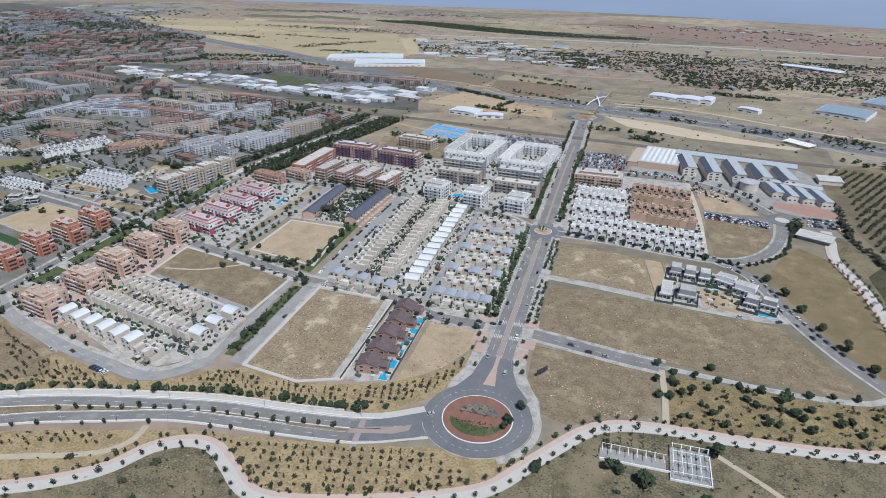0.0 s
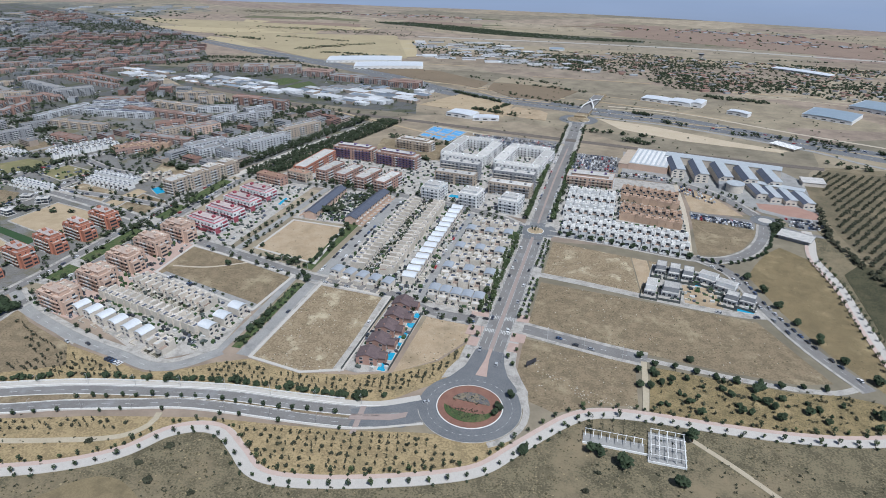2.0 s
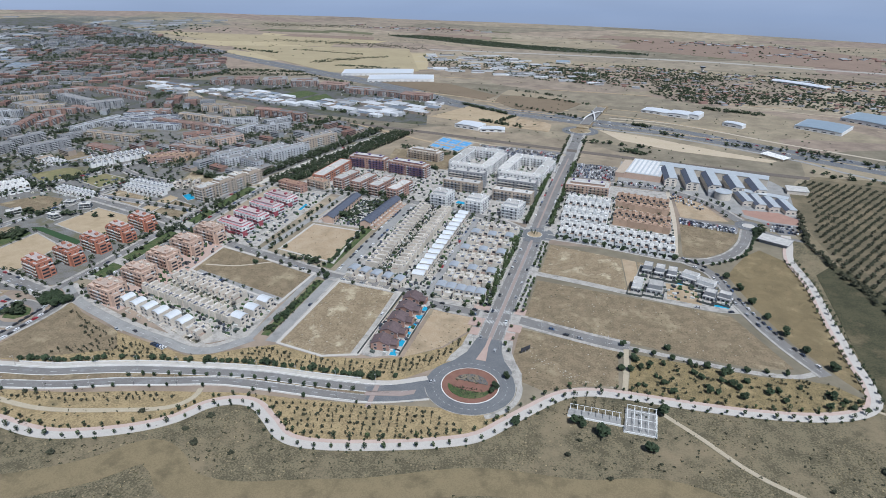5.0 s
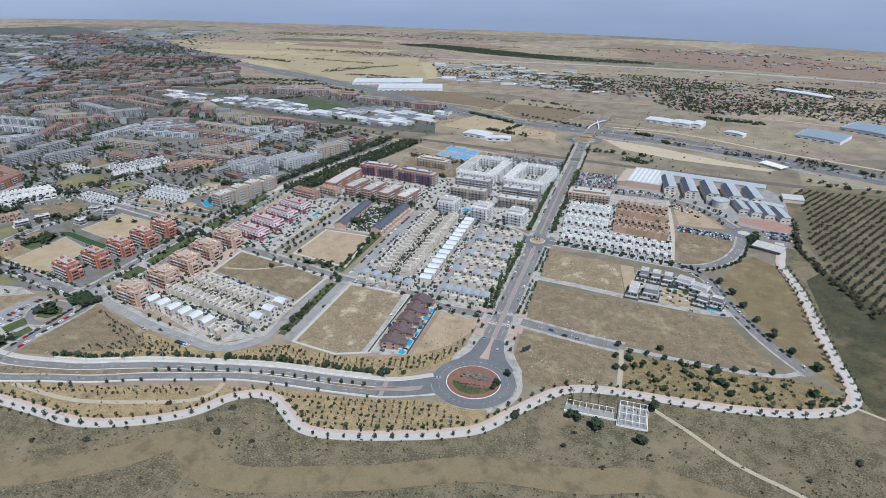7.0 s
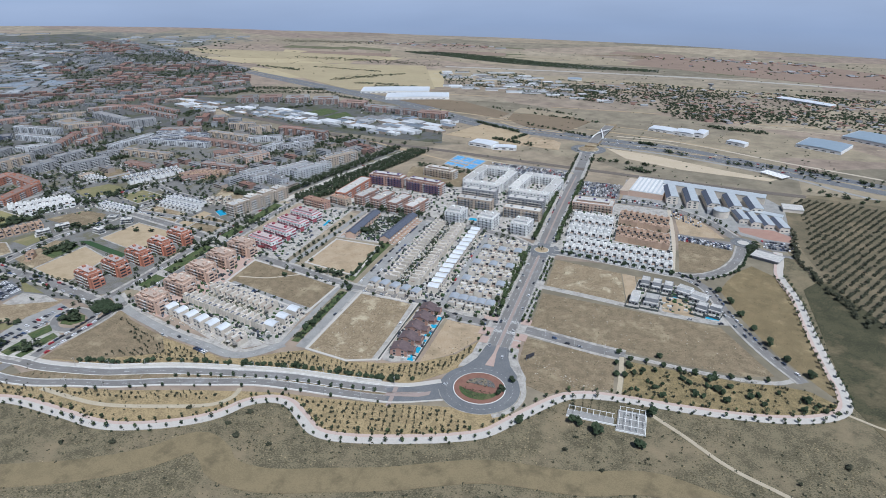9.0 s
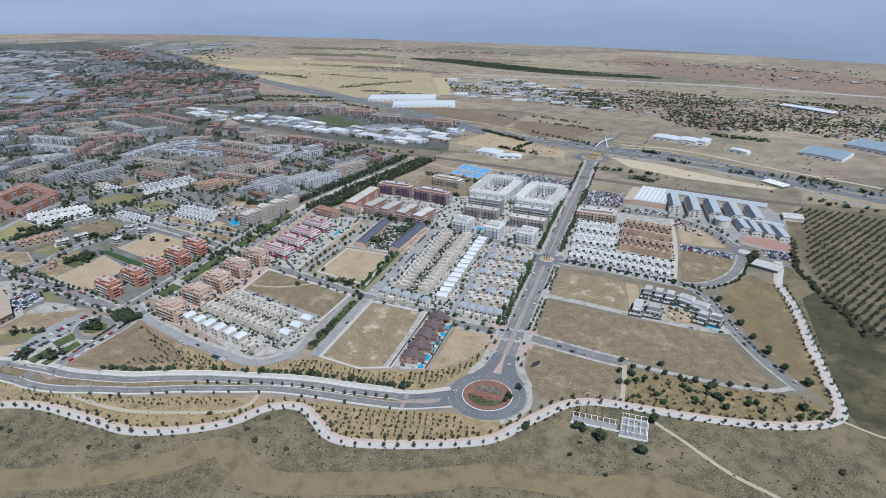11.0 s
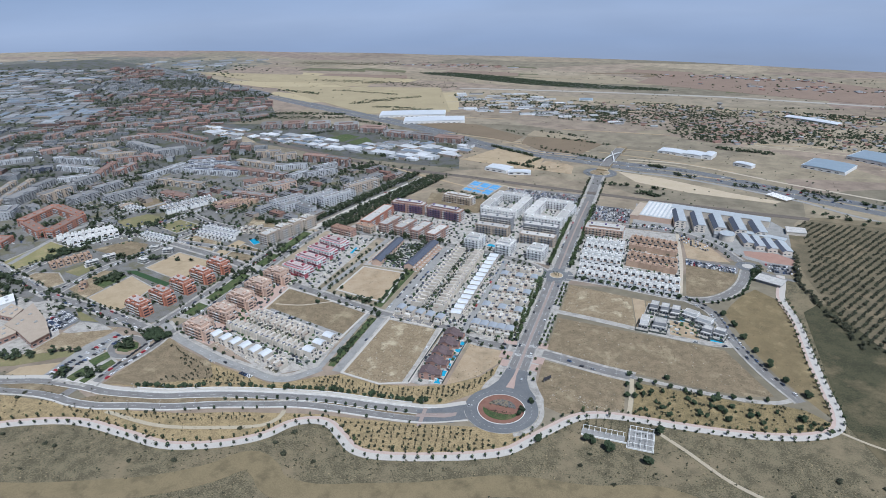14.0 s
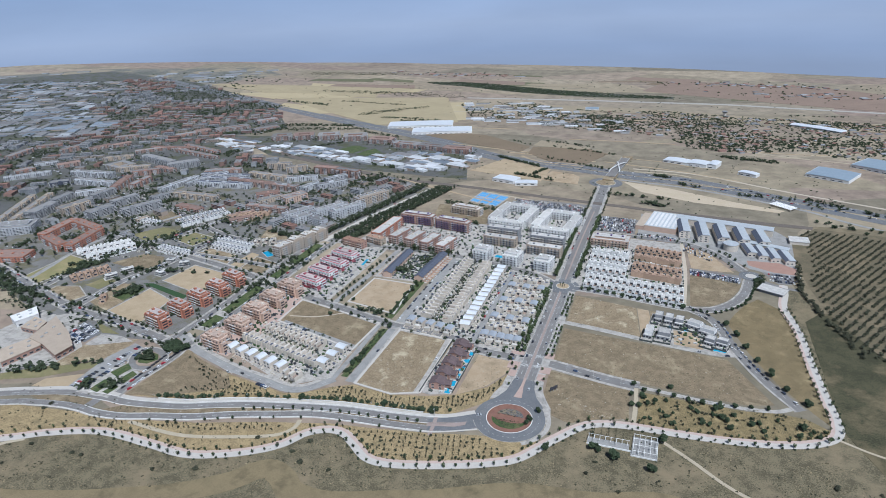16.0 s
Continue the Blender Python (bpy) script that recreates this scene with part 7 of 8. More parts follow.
for k in range(3):
    modern_house(106 + k * 10, 203 - k * 2, -6, 8, 12, "narrow modern house with dark walls and terrace", GREYPANEL)
modern_house(98, 168, -6, 8, 15, "white modern house with a long terrace")
modern_house(112, 168, -6, 12, 13, "grey modern house with a broad roof", GREYPANEL)
modern_house(140, 196, -25, 14, 9, "white angular modern house")
modern_house(152, 186, -25, 15, 9, "white angular modern house")
modern_house(154, 168, -18, 9, 10, "grey modern house by a swimming pool", GREYPANEL)
modern_house(165, 168, -18, 10, 8, "grey modern house by a swimming pool", GREYPANEL)

# ---- long public building ----
hb = thing("public_building", pose(0, 0, 0.1), "long pale building with ribbed wings and metal roofs", "public building")


def prism(profile, y0, y1):
    """An upright profile in x and z, drawn along y."""
    bm = bmesh.new()
    a, b = [bm.verts.new((x, y0, z)) for x, z in profile], [bm.verts.new((x, y1, z)) for x, z in profile]
    bm.faces.new(a)
    bm.faces.new(b[::-1])
    for i in range(len(profile)):
        j = (i + 1) % len(profile)
        bm.faces.new((a[i], b[i], b[j], a[j]))
    return bm


HALL_PALE = mat("weathered_metal_roof", (0.56, 0.59, 0.61), (0.47, 0.50, 0.52), 0.45, 0.2, 1.2, metal=0.2)


def ribbed_wing(x, y, rot, w, L, h, storeys):
    """A wing with dark sloping glass along its west side and a pale metal roof."""
    e = w / 2
    m = pose(x, y, 0, 0, 0, rot)
    low, k = h * 0.68, -e + w * 0.36
    body = part("wing", prism([(-e, -0.3), (e, -0.3), (e, h - 0.4), (k, h), (-e, low)], -L / 2, L / 2), CREAM, hb)
    body.matrix_basis = m
    part("sloping_glass", prism([(-e - 0.15, low), (k - 0.1, h + 0.1), (k - 0.1, h + 0.35), (-e - 0.35, low + 0.2)], -L / 2 + 0.8, L / 2 - 0.6), SLATE, body, "dark sloping glass")
    part("wing_roof", prism([(k, h + 0.02), (e + 0.5, h - 0.38), (e + 0.5, h + 0.1), (k, h + 0.5)], -L / 2 - 0.6, L / 2), HALL_PALE, body, "bright pale metal roof")
    for z in range(storeys):
        for u in (-e * 0.5, e * 0.4):
            o = part("window", window_mesh(w * 0.2, 1.5), None, body)
            o.location = (u, -L / 2 - 0.004, 1.2 + z * 3.2)


for k, (x0, y0, x1, y1) in enumerate(((132, 446, 127, 494), (155.5, 437, 150, 489), (179, 435, 173, 486), (203, 434, 197, 480), (226, 433, 220, 475))):
    ribbed_wing((x0 + x1) / 2, (y0 + y1) / 2, math.degrees(math.atan2(x0 - x1, y1 - y0)), 13.5, math.hypot(x1 - x0, y1 - y0), 11.5, 3)
for x0, y0, x1, y1 in ((211, 405, 204, 436), (223, 398, 217, 430), (236, 394, 230, 426), (251, 390, 244, 423)):
    ribbed_wing((x0 + x1) / 2, (y0 + y1) / 2, math.degrees(math.atan2(x0 - x1, y1 - y0)), 10.5, math.hypot(x1 - x0, y1 - y0), 6.5, 1)
for name, x, y, w, d, h in (("spine", 181, 496, 122, 15, 9), ("low_spine", 227, 433, 54, 9, 6.8)):
    o = part(name, box((-w / 2, w / 2, -d / 2, d / 2, -0.3, h)), CREAM, hb)
    o.matrix_basis = pose(x, y, 0, 0, 0, -10.4 if w > 60 else -17)
    part(name + "_roof", box((-w / 2 - 0.4, w / 2 + 0.4, -d / 2 - 0.4, d / 2 + 0.4, h, h + 0.4)), HALL_PALE, o)
part("round_hall", ring(bmesh.new(), 187, 422, 0.01, 8.6, -0.3, 9, 36), CREAM, hb)
part("round_roof", ring(bmesh.new(), 187, 422, 0.01, 9.0, 9, 9.6, 36), HALL_PALE, hb)
part("entrance_hall", box((172, 188, 424, 445, -0.3, 5.5)), GREYPANEL, hb)
part("annex", box((258, 280, 458, 476, -0.3, 4.5)), CREAM, hb)
part("annex_roof", box((257.5, 280.5, 457.5, 476.5, 4.5, 5.0)), ROOF_PALE, hb)
pav = thing("pavilion", pose(223, 304, 0.1, 0, 0, -24), "low grey pavilion with a broad flat roof", "pavilion")
part("wall", walls(24, 15, 3.2), GREYPANEL, pav)
part("roof", bm_mesh("roof", flat_roof(28, 18, 3.2, 0.3, 0.3), [ROOF_PALE, GREYPANEL]), None, pav)
gym = thing("hall_building", pose(103, 490, 0.1, 0, 0, -9), "brick hall with a broad pale roof", "hall")
part("wall", walls(42, 62, 8), SALMON, gym)
part("roof", bm_mesh("roof", flat_roof(42, 62, 8, 0.6, 0.4), [HALL_PALE, CREAM]), None, gym)
for k in range(7):
    part("roof_rib", box((-18.6 + k * 5.4, -15.6 + k * 5.4, -27, 27, 8.06, 8.5)), WHITE, gym, "long white roof light")

part("side_wing", box((-32, -21.4, -31, 24, -0.3, 6)), SALMON, gym)
part("side_wing_roof", box((-32.2, -21.2, -31.2, 24.2, 6, 6.4)), TAN, gym)

# ---- pergola ----
pg = thing("pergola", pose(0, 0, 0.1), "white pergola frames over a paved terrace", "pergola")
part("terrace", box((62, 93, -10.5, -3, -0.2, 0.25), (95, 113, -15, 7, -0.2, 0.25)), ASPHALT_PALE, pg)
white_steel = mat("white_steel", (0.8, 0.8, 0.78), (0.72, 0.72, 0.7), 0.5)
part("low_wall", box((62, 94.7, -11, -10.5, -0.2, 1.1), (94.7, 95, -15.4, -10.5, -0.2, 1.1), (95, 113, -15.4, -15, -0.2, 1.1), (113, 113.4, -15.4, 4, -0.2, 1.1)), white_steel, pg)
for k in range(8):
    x = 63 + k * 4.1
    part("post", box((x - 0.12, x + 0.12, -3.4, -3.1, 0, 3.4)), white_steel, pg)
    part("beam", box((x - 0.12, x + 0.12, -8.5, -2.6, 3.4, 3.65)), white_steel, pg)
part("rail", box((62.5, 93, -3.3, -3.1, 3.65, 3.85)), white_steel, pg)
for k in range(5):
    x = 96 + k * 4.1
    for y in (-13, -6, 1, 6):
        part("post", box((x - 0.12, x + 0.12, y - 0.12, y + 0.12, 0, 3.4)), white_steel, pg)
    part("beam", box((x - 0.12, x + 0.12, -13.6, 6.6, 3.4, 3.65)), white_steel, pg)
for y in (-13, -6, 1, 6):
    part("rail", box((95.5, 113.2, y - 0.12, y + 0.12, 3.65, 3.85)), white_steel, pg)

# billboard on the south-east lot
bb = thing("billboard", pose(27, 47, 0.05, 0, 0, 50), "dark tilted billboard on steel posts", "billboard")
part("panel", box((-4, 4, -0.1, 0.1, 2.0, 5.0)), mat("dark_panel", (0.06, 0.06, 0.07)), bb)
for x in (-3, 0, 3):
    part("post", box((x - 0.1, x + 0.1, 0.1, 0.3, -0.2, 4.6)), STEEL, bb)

# ---- arch bridge ----
br = thing("arch_bridge", pose(14, 775, 0, 0, 0, -6), "road bridge with two crossing white arches over a motorway", "bridge")
part("deck", box((-8, 8, -62, 62, 4, 5.2)), ASPHALT, br)
part("embankment", box((-9, 9, -80, -40, -0.3, 4)), DRY, br)
part("embankment", box((-9, 9, 40, 80, -0.3, 4)), DRY, br)
for s in (-1, 1):
    bm = bmesh.new()
    ends = []
    for k in range(15):
        a = math.pi * k / 14
        u = -math.cos(a)
        x, y, z = s * 9.0 * u, 30 * u, 4.8 + 7.0 * math.sin(a)
        ends.append([bm.verts.new((x + dx, y, z + dz)) for dx, dz in ((-0.9, 0), (0.9, 0), (0.9, -1.3), (-0.9, -1.3))])
    for p, q in zip(ends, ends[1:]):
        for i in range(4):
            bm.faces.new((p[i], p[(i + 1) % 4], q[(i + 1) % 4], q[i]))
    bm.faces.new(ends[0][::-1])
    bm.faces.new(ends[-1])
    part("arch", bm, WHITE, br, "low white arch crossing over the deck")
for s in (-1, 1):
    part("railing", box((s * 7.6 - 0.12, s * 7.6 + 0.12, -62, 62, 5.2, 6.4)), STEEL, br)

# ---- cars ----
CAR_COLS = [(0.75, 0.75, 0.75), (0.72, 0.72, 0.74), (0.04, 0.04, 0.045), (0.05, 0.06, 0.09), (0.3, 0.31, 0.33), (0.45, 0.46, 0.48), (0.35, 0.02, 0.03), (0.06, 0.1, 0.2)]


def car_template(k, col):
    paint = mat("car_paint_%s" % "abcdefgh"[k], col, tuple(c * 0.9 for c in col), 0.3, spec=0.5)
    word = ("white", "white", "black", "dark blue", "grey", "silver", "red", "blue")[k]
    t = thing("car", pose(0, 0, -500), "parked %s car at the roadside" % word, "car", "parked cars")
    bm = bmesh.new()
    prof = [(-2.15, 0.35), (-2.2, 0.75), (-1.9, 0.9), (1.0, 0.95), (1.95, 0.8), (2.15, 0.55), (2.1, 0.35)]
    a, b = [bm.verts.new((x, -0.87, z)) for x, z in prof], [bm.verts.new((x, 0.87, z)) for x, z in prof]
    bm.faces.new(a)
    bm.faces.new(b[::-1])
    for i in range(7):
        bm.faces.new((a[i], b[i], b[(i + 1) % 7], a[(i + 1) % 7]))
    body = part("body", bm, paint, t)
    bm = bmesh.new()
    prof = [(-1.95, 0.9), (-1.4, 1.38), (0.2, 1.42), (1.0, 0.95)]
    a, b = [bm.verts.new((x, -0.78, z)) for x, z in prof], [bm.verts.new((x, 0.78, z)) for x, z in prof]
    bm.faces.new(a)
    bm.faces.new(b[::-1])
    for i in range(4):
        bm.faces.new((a[i], b[i], b[(i + 1) % 4], a[(i + 1) % 4]))
    part("cabin_glass", bm, GLASS, t)
    part("roof_panel", box((-1.38, 0.18, -0.72, 0.72, 1.37, 1.46)), paint, t)
    for sx in (-1.35, 1.3):
        for sy in (-0.86, 0.72):
            bm = bmesh.new()
            c = [(sx + 0.32 * math.cos(i * 0.785), 0.32 + 0.32 * math.sin(i * 0.785)) for i in range(8)]
            p, q = [bm.verts.new((x, sy, z)) for x, z in c], [bm.verts.new((x, sy + 0.16, z)) for x, z in c]
            bm.faces.new(p)
            bm.faces.new(q[::-1])
            for i in range(8):
                bm.faces.new((p[i], q[i], q[(i + 1) % 8], p[(i + 1) % 8]))
            part("wheel", bm, RUBBER, t)
    return t


CARS = [car_template(k, c) for k, c in enumerate(CAR_COLS)]


def park_car(x, y, rot, z=0.2):
    copy_thing(CARS[rnd.choice((0, 0, 1, 1, 2, 2, 2, 3, 3, 3, 4, 4, 5, 5, 7))], pose(x, y, z, 0, 0, rot + rnd.uniform(-2, 2)))


QUEUED = []


def park_line(pts, step, off, keep=0.7, single=True):
    line = smooth_line(pts, 1.0)
    N = normals(line)
    for i in range(2, len(line) - 2, step):
        if rnd.random() < keep:
            d = line[i + 1] - line[i - 1]
            p = line[i] + N[i] * off
            if single:
                park_car(p.x, p.y, math.degrees(math.atan2(d.y, d.x)) + rnd.choice((0, 180)))
            else:
                QUEUED.append((p.x, p.y, math.degrees(math.atan2(d.y, d.x))))


park_line([(134, 237), (160, 214), (177, 162), (197, 117), (218, 82)], 7, 3.0, 0.8)
park_line([(140, 230), (160, 212), (177, 162), (190, 132)], 8, -3.0, 0.5)
park_line([(129, 151), (160, 149), (174, 152)], 6, -1.6, 0.6)
park_line([(-9, 88), (-51, 91), (-86, 105), (-151, 111), (-219, 128), (-264, 139)], 8, 3.2, 0.35)
park_line([(-9, 88), (-51, 91), (-86, 105), (-151, 111)], 9, -3.2, 0.3)
park_line([(9, 89), (45, 82), (74, 77)], 10, -3.5, 0.35)
park_line([(-6.5, 40), (-6.5, 230)], 13, 0, 0.35)
park_line([(6.5, 40), (6.5, 230)], 13, 0, 0.35)
park_line([(7, 275), (8, 500)], 8, 0, 0.5, False)
park_line([(-7, 275), (-6, 500)], 8, 0, 0.5, False)
park_line([(-144, 122), (-144, 200), (-141, 284)], 6, 4.2, 0.7, False)
park_line([(-144, 122), (-144, 200), (-141, 284)], 7, -4.2, 0.5, False)
park_line([(-62, 105), (-62, 270)], 8, 3.0, 0.6, False)
park_line([(-62, 105), (-62, 270)], 8, -3.0, 0.4, False)
for k in range(5):
    park_car(-221 + k * 2.7, -21.5 - k * 0.6, 70)
for x, y, r in ((-258, -14, -20), (-244, -12, 160), (-252, 78, 75), (-232, 74, 75), (-229, 73, 75), (-210, 70, 75), (-206, 69, 75), (-182, 8, 60), (-159, 36, 90), (-143, 60, 90), (-85, 64, 90), (-250, 79, 75), (40, 82, -10), (-24, -4, 40)):
    park_car(x, y, r)
park_line([(-322, 50), (-322, 150), (-320, 285)], 7, 2.6, 0.5, False)
park_line([(-347, 50), (-346, 150), (-344, 285)], 7, -2.6, 0.5, False)
park_line([(-362, 16), (-433, 30), (-499, 38), (-567, 58), (-680, 94)], 6, 4.0, 0.6, False)
park_line([(-362, 16), (-433, 30), (-499, 38), (-567, 58), (-680, 94)], 6, -4.0, 0.5, False)
park_line([(-503, 50), (-490, 160), (-484, 212), (-480, 262)], 6, 3.0, 0.6, False)
park_line([(-345, 200), (-405, 204), (-484, 206), (-575, 208)], 6, 2.8, 0.6, False)
park_line([(-345, 300), (-400, 274), (-470, 272), (-560, 310), (-640, 350)], 6, 3.0, 0.6, False)
park_line([(-583, 62), (-586, 140), (-575, 200), (-540, 262), (-520, 330)], 6, 3.0, 0.6, False)
for t in CARS:
    drop_template(t)

lots_cars = Heap()
car_mats = [mat("car_paint_%s" % c, (0.5, 0.5, 0.5)) for c in "abcdefgh"] + [GLASS]


def heap_car(x, y, rot):
    k = rnd.choice((0, 0, 0, 1, 1, 1, 2, 2, 2, 3, 3, 3, 4, 4, 5, 5, 7, 7, 2, 3, 6))
    lots_cars.box(x, y, 4.2, 1.75, 0.3, 0.95, rot, k)
    c, s = math.cos(radians(rot)), math.sin(radians(rot))
    lots_cars.box(x - 0.3 * c, y - 0.3 * s, 2.2, 1.55, 0.95, 1.4, rot, 8, k)


def car_lot(x0, x1, y0, y1, skew, keep=0.85):
    y = y0
    while y < y1:
        x = x0
        while x < x1:
            if rnd.random() < keep:
                heap_car(x, y + skew * (x - x0), 90 + rnd.uniform(-3, 3))
            x += 2.7
        y += 7.2 if int((y - y0) / 7) % 2 else 5.2


car_lot(-126, -10, 510, 546, -0.09)
car_lot(14, 64, 446, 500, -0.02)
car_lot(138, 190, 326, 340, -0.18)
car_lot(140, 190, 318 + 12, 336, -0.2, 0.9)
car_lot(224, 258, 334, 352, -0.05, 0.7)
car_lot(70, 120, 436, 442, -0.1, 0.8)
car_lot(130, 165, 398, 420, -0.8, 0.6)
car_lot(-460, -432, -8, 18, -0.3, 0.85)
for k in range(44):
    if rnd.random() < 0.75:
        heap_car(-376 + (k % 2) * 9 + (k // 2) * 0.35, -74 + (k // 2) * 3.3, rnd.uniform(-6, 6) + (10 if k % 2 else 0))
for k in range(30):
    heap_car(-331.5 + (k % 2) * 7 - 0.1 * (k // 2), -62 + (k // 2) * 5.2, 84 + rnd.uniform(-3, 3))
for q in QUEUED:
    heap_car(*q)
for k in range(70):
    u = rnd.random()
    line_pts = [(-224, 812), (-38, 765), (147, 728), (264, 672), (407, 610)]
    i = rnd.randrange(4)
    p, q = line_pts[i], line_pts[i + 1]
    heap_car(p[0] + (q[0] - p[0]) * u, p[1] + (q[1] - p[1]) * u - rnd.choice((0, 3, 20, 24)), math.degrees(math.atan2(q[1] - p[1], q[0] - p[0])))
for x, y, r in QUARTER:
    for k in range(9):
        a, q = rnd.uniform(0, 6.283), r + rnd.uniform(2, 14)
        px, py = x + q * math.cos(a), y + q * math.sin(a)
        if not any(math.hypot(px - u, py - v) < w * 0.8 for u, v, w in QUARTER) and not any(inside(px, py, p) for p, m, n in LEFT_LOTS):
            heap_car(px, py, rnd.choice((75, -15)))
lots_cars.done("lot_cars", car_mats, "hundreds of parked cars packed in car parks", "cars")

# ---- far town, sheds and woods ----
# brick greyed, white dimmed and blued: distance haze mixed into the base colours
FAR_WALLS = [mat("far_hazed_brick", (0.30, 0.195, 0.165), (0.25, 0.165, 0.14), 0.9, 0.1, 1.0, island=0.25), mat("far_hazed_white", (0.37, 0.385, 0.40), (0.29, 0.30, 0.315), 0.9, 0.1, 1.0, island=0.2), mat("far_tan", (0.40, 0.335, 0.275), (0.35, 0.29, 0.24), 0.9, 0.1, 1.0, island=0.2), GLASS, mat("far_roof", (0.25, 0.245, 0.245), (0.18, 0.175, 0.175), 0.9, 0.1, 1.0, island=0.3), mat("far_tile_roof", (0.29, 0.165, 0.13), (0.23, 0.135, 0.105), 0.9, 0.1, 1.0, island=0.25), mat("far_blue_grey_roof", (0.24, 0.275, 0.315), (0.18, 0.21, 0.25), 0.7, 0.1, 1.0, island=0.3), mat("far_shed_sheeting", (0.60, 0.61, 0.62), (0.50, 0.51, 0.53), 0.7, 0.1, 1.0, island=0.35)]
town = Heap()


def far_block(x, y, w, d, s, rot, wall):
    h = s * 3.1
    roof = 5 if (wall == 0 and rnd.random() < 0.6) else 4
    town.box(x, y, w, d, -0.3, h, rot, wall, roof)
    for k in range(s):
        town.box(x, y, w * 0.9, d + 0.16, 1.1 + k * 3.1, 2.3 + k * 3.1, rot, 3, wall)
    n = max(1, int(w / 12))
    c, q = math.cos(radians(rot)), math.sin(radians(rot))
    for k in range(n):
        u = (k + 0.5) / n * w - w / 2
        town.box(x + u * c, y + u * q, 2.6, 2.6, h, h + 1.8, rot, wall, 4)


woods = Heap()
INDLEFT = [(-2416, 1429), (-2315, 1495), (-1896, 1524), (-1690, 1354), (-1772, 1215), (-1507, 1012), (-1255, 865), (-1230, 735), (-1287, 690), (-1414, 640), (-1800, 500), (-2400, 700)]
RIGHT = [(-134, 1275), (-55, 1350), (87, 1375), (250, 1335), (426, 1330), (800, 1300), (1500, 1000), (1300, 720), (800, 830), (480, 930), (404, 960), (340, 1010), (255, 945), (152, 965), (58, 1080), (-56, 1105)]
MIDR = [(-499, 1388), (-281, 1422), (-109, 1291), (7, 1210), (5, 1065), (-168, 1130), (-373, 1135)]
ang = 28
ca, sa = math.cos(radians(ang)), math.sin(radians(ang))
for i in range(-60, 60):
    for j in range(-50, 50):
        X, Y = -1150 + (i * 31) * ca - (j * 25) * sa, 600 + (i * 31) * sa + (j * 25) * ca
        X, Y = X + rnd.uniform(-4, 4), Y + rnd.uniform(-4, 4)
        if not inside(X, Y, TOWN) or (X < -1700 and rnd.random() < 0.3) or any((X - a) ** 2 + (Y - b) ** 2 < (c + 16) ** 2 for a, b, c in QUARTER):
            continue
        if inside(X, Y, INDLEFT):
            if rnd.random() < 0.62:
                town.box(X, Y, rnd.uniform(18, 60), rnd.uniform(12, 30), -0.3, rnd.uniform(4, 9), ang + rnd.choice((0, 0, 90)), rnd.choice((1, 1, 2, 4)), rnd.choice((1, 4, 4, 6)))
            for _ in range(rnd.choice((1, 2, 5))):
                woods.tree(rnd, X + rnd.uniform(-18, 18), Y + rnd.uniform(-15, 15), rnd.uniform(5, 9), rnd.uniform(2.5, 4.5), 9, 1.0, 0.6)
            continue
        zone = noise.noise(Vector((X * 0.004, Y * 0.004, 0.3)))
        zone2 = noise.noise(Vector((X * 0.006, Y * 0.006, 7.3)))
        if zone2 > 0.22 or rnd.random() < 0.14:
            for _ in range(8):
                woods.tree(rnd, X + rnd.uniform(-15, 15), Y + rnd.uniform(-12, 12), rnd.uniform(6, 10), rnd.uniform(2.5, 4), 12, 1.0, 0.6)
            continue
        if zone2 < -0.42:
            continue
        near = X > -1000
        wall = rnd.choice((0, 0, 0, 2)) if zone > 0.02 else (1 if zone < -0.25 else rnd.choice((1, 1, 2, 0)))
        if near and Y < 600:
            wall = rnd.choice((1, 1, 2, 0))
        s = rnd.choice((3, 4, 4, 5)) if zone > -0.3 else rnd.choice((2, 3, 6))
        far_block(X, Y, rnd.uniform(17, 28), rnd.uniform(9, 13), s, ang + (90 if rnd.random() < 0.25 else 0), wall)
        for _ in range(5):
            woods.tree(rnd, X + rnd.uniform(-15, 15), Y - 11 + rnd.uniform(-3, 3), rnd.uniform(4, 8), rnd.uniform(1.8, 3.0), 9, 1.0, 0.6)
# blocks, cars and trees that fill the older quarter
taken = [(o.matrix_basis.translation.x, o.matrix_basis.translation.y, 17.0) for o in bpy.data.objects if o.type == "EMPTY" and o.parent is None]
taken = [q for q in taken if -1000 < q[0] < -330 and 100 < q[1] < 640] + [(x, y, r + 7.0) for x, y, r in QUARTER]
OLDER = [(-620, 330), (-760, 200), (-850, 300), (-860, 430), (-650, 500), (-600, 620), (-330, 590), (-300, 560), (-352, 320), (-400, 305), (-470, 305), (-560, 345)]
for i in range(-22, 22):
    for j in range(-22, 22):
        X, Y = -580 + i * 27 * 0.966 + j * 22 * 0.259, 420 - i * 27 * 0.259 + j * 22 * 0.966
        if not inside(X, Y, OLDER) or any((X - a) ** 2 + (Y - b) ** 2 < c * c for a, b, c in taken) or any(inside(X, Y, p) for p, m, n in LEFT_LOTS):
            continue
        if rnd.random() < 0.55:
            far_block(X, Y, rnd.uniform(16, 24), rnd.uniform(9, 12), rnd.choice((2, 2, 3)), -15 + rnd.choice((0, 0, 90)), rnd.choice((0, 1, 1, 2)))
        else:
            for _ in range(7):
                woods.tree(rnd, X + rnd.uniform(-13, 13), Y + rnd.uniform(-10, 10), rnd.uniform(4, 8), rnd.uniform(1.8, 3.2), 12, 1.0, 0.6)
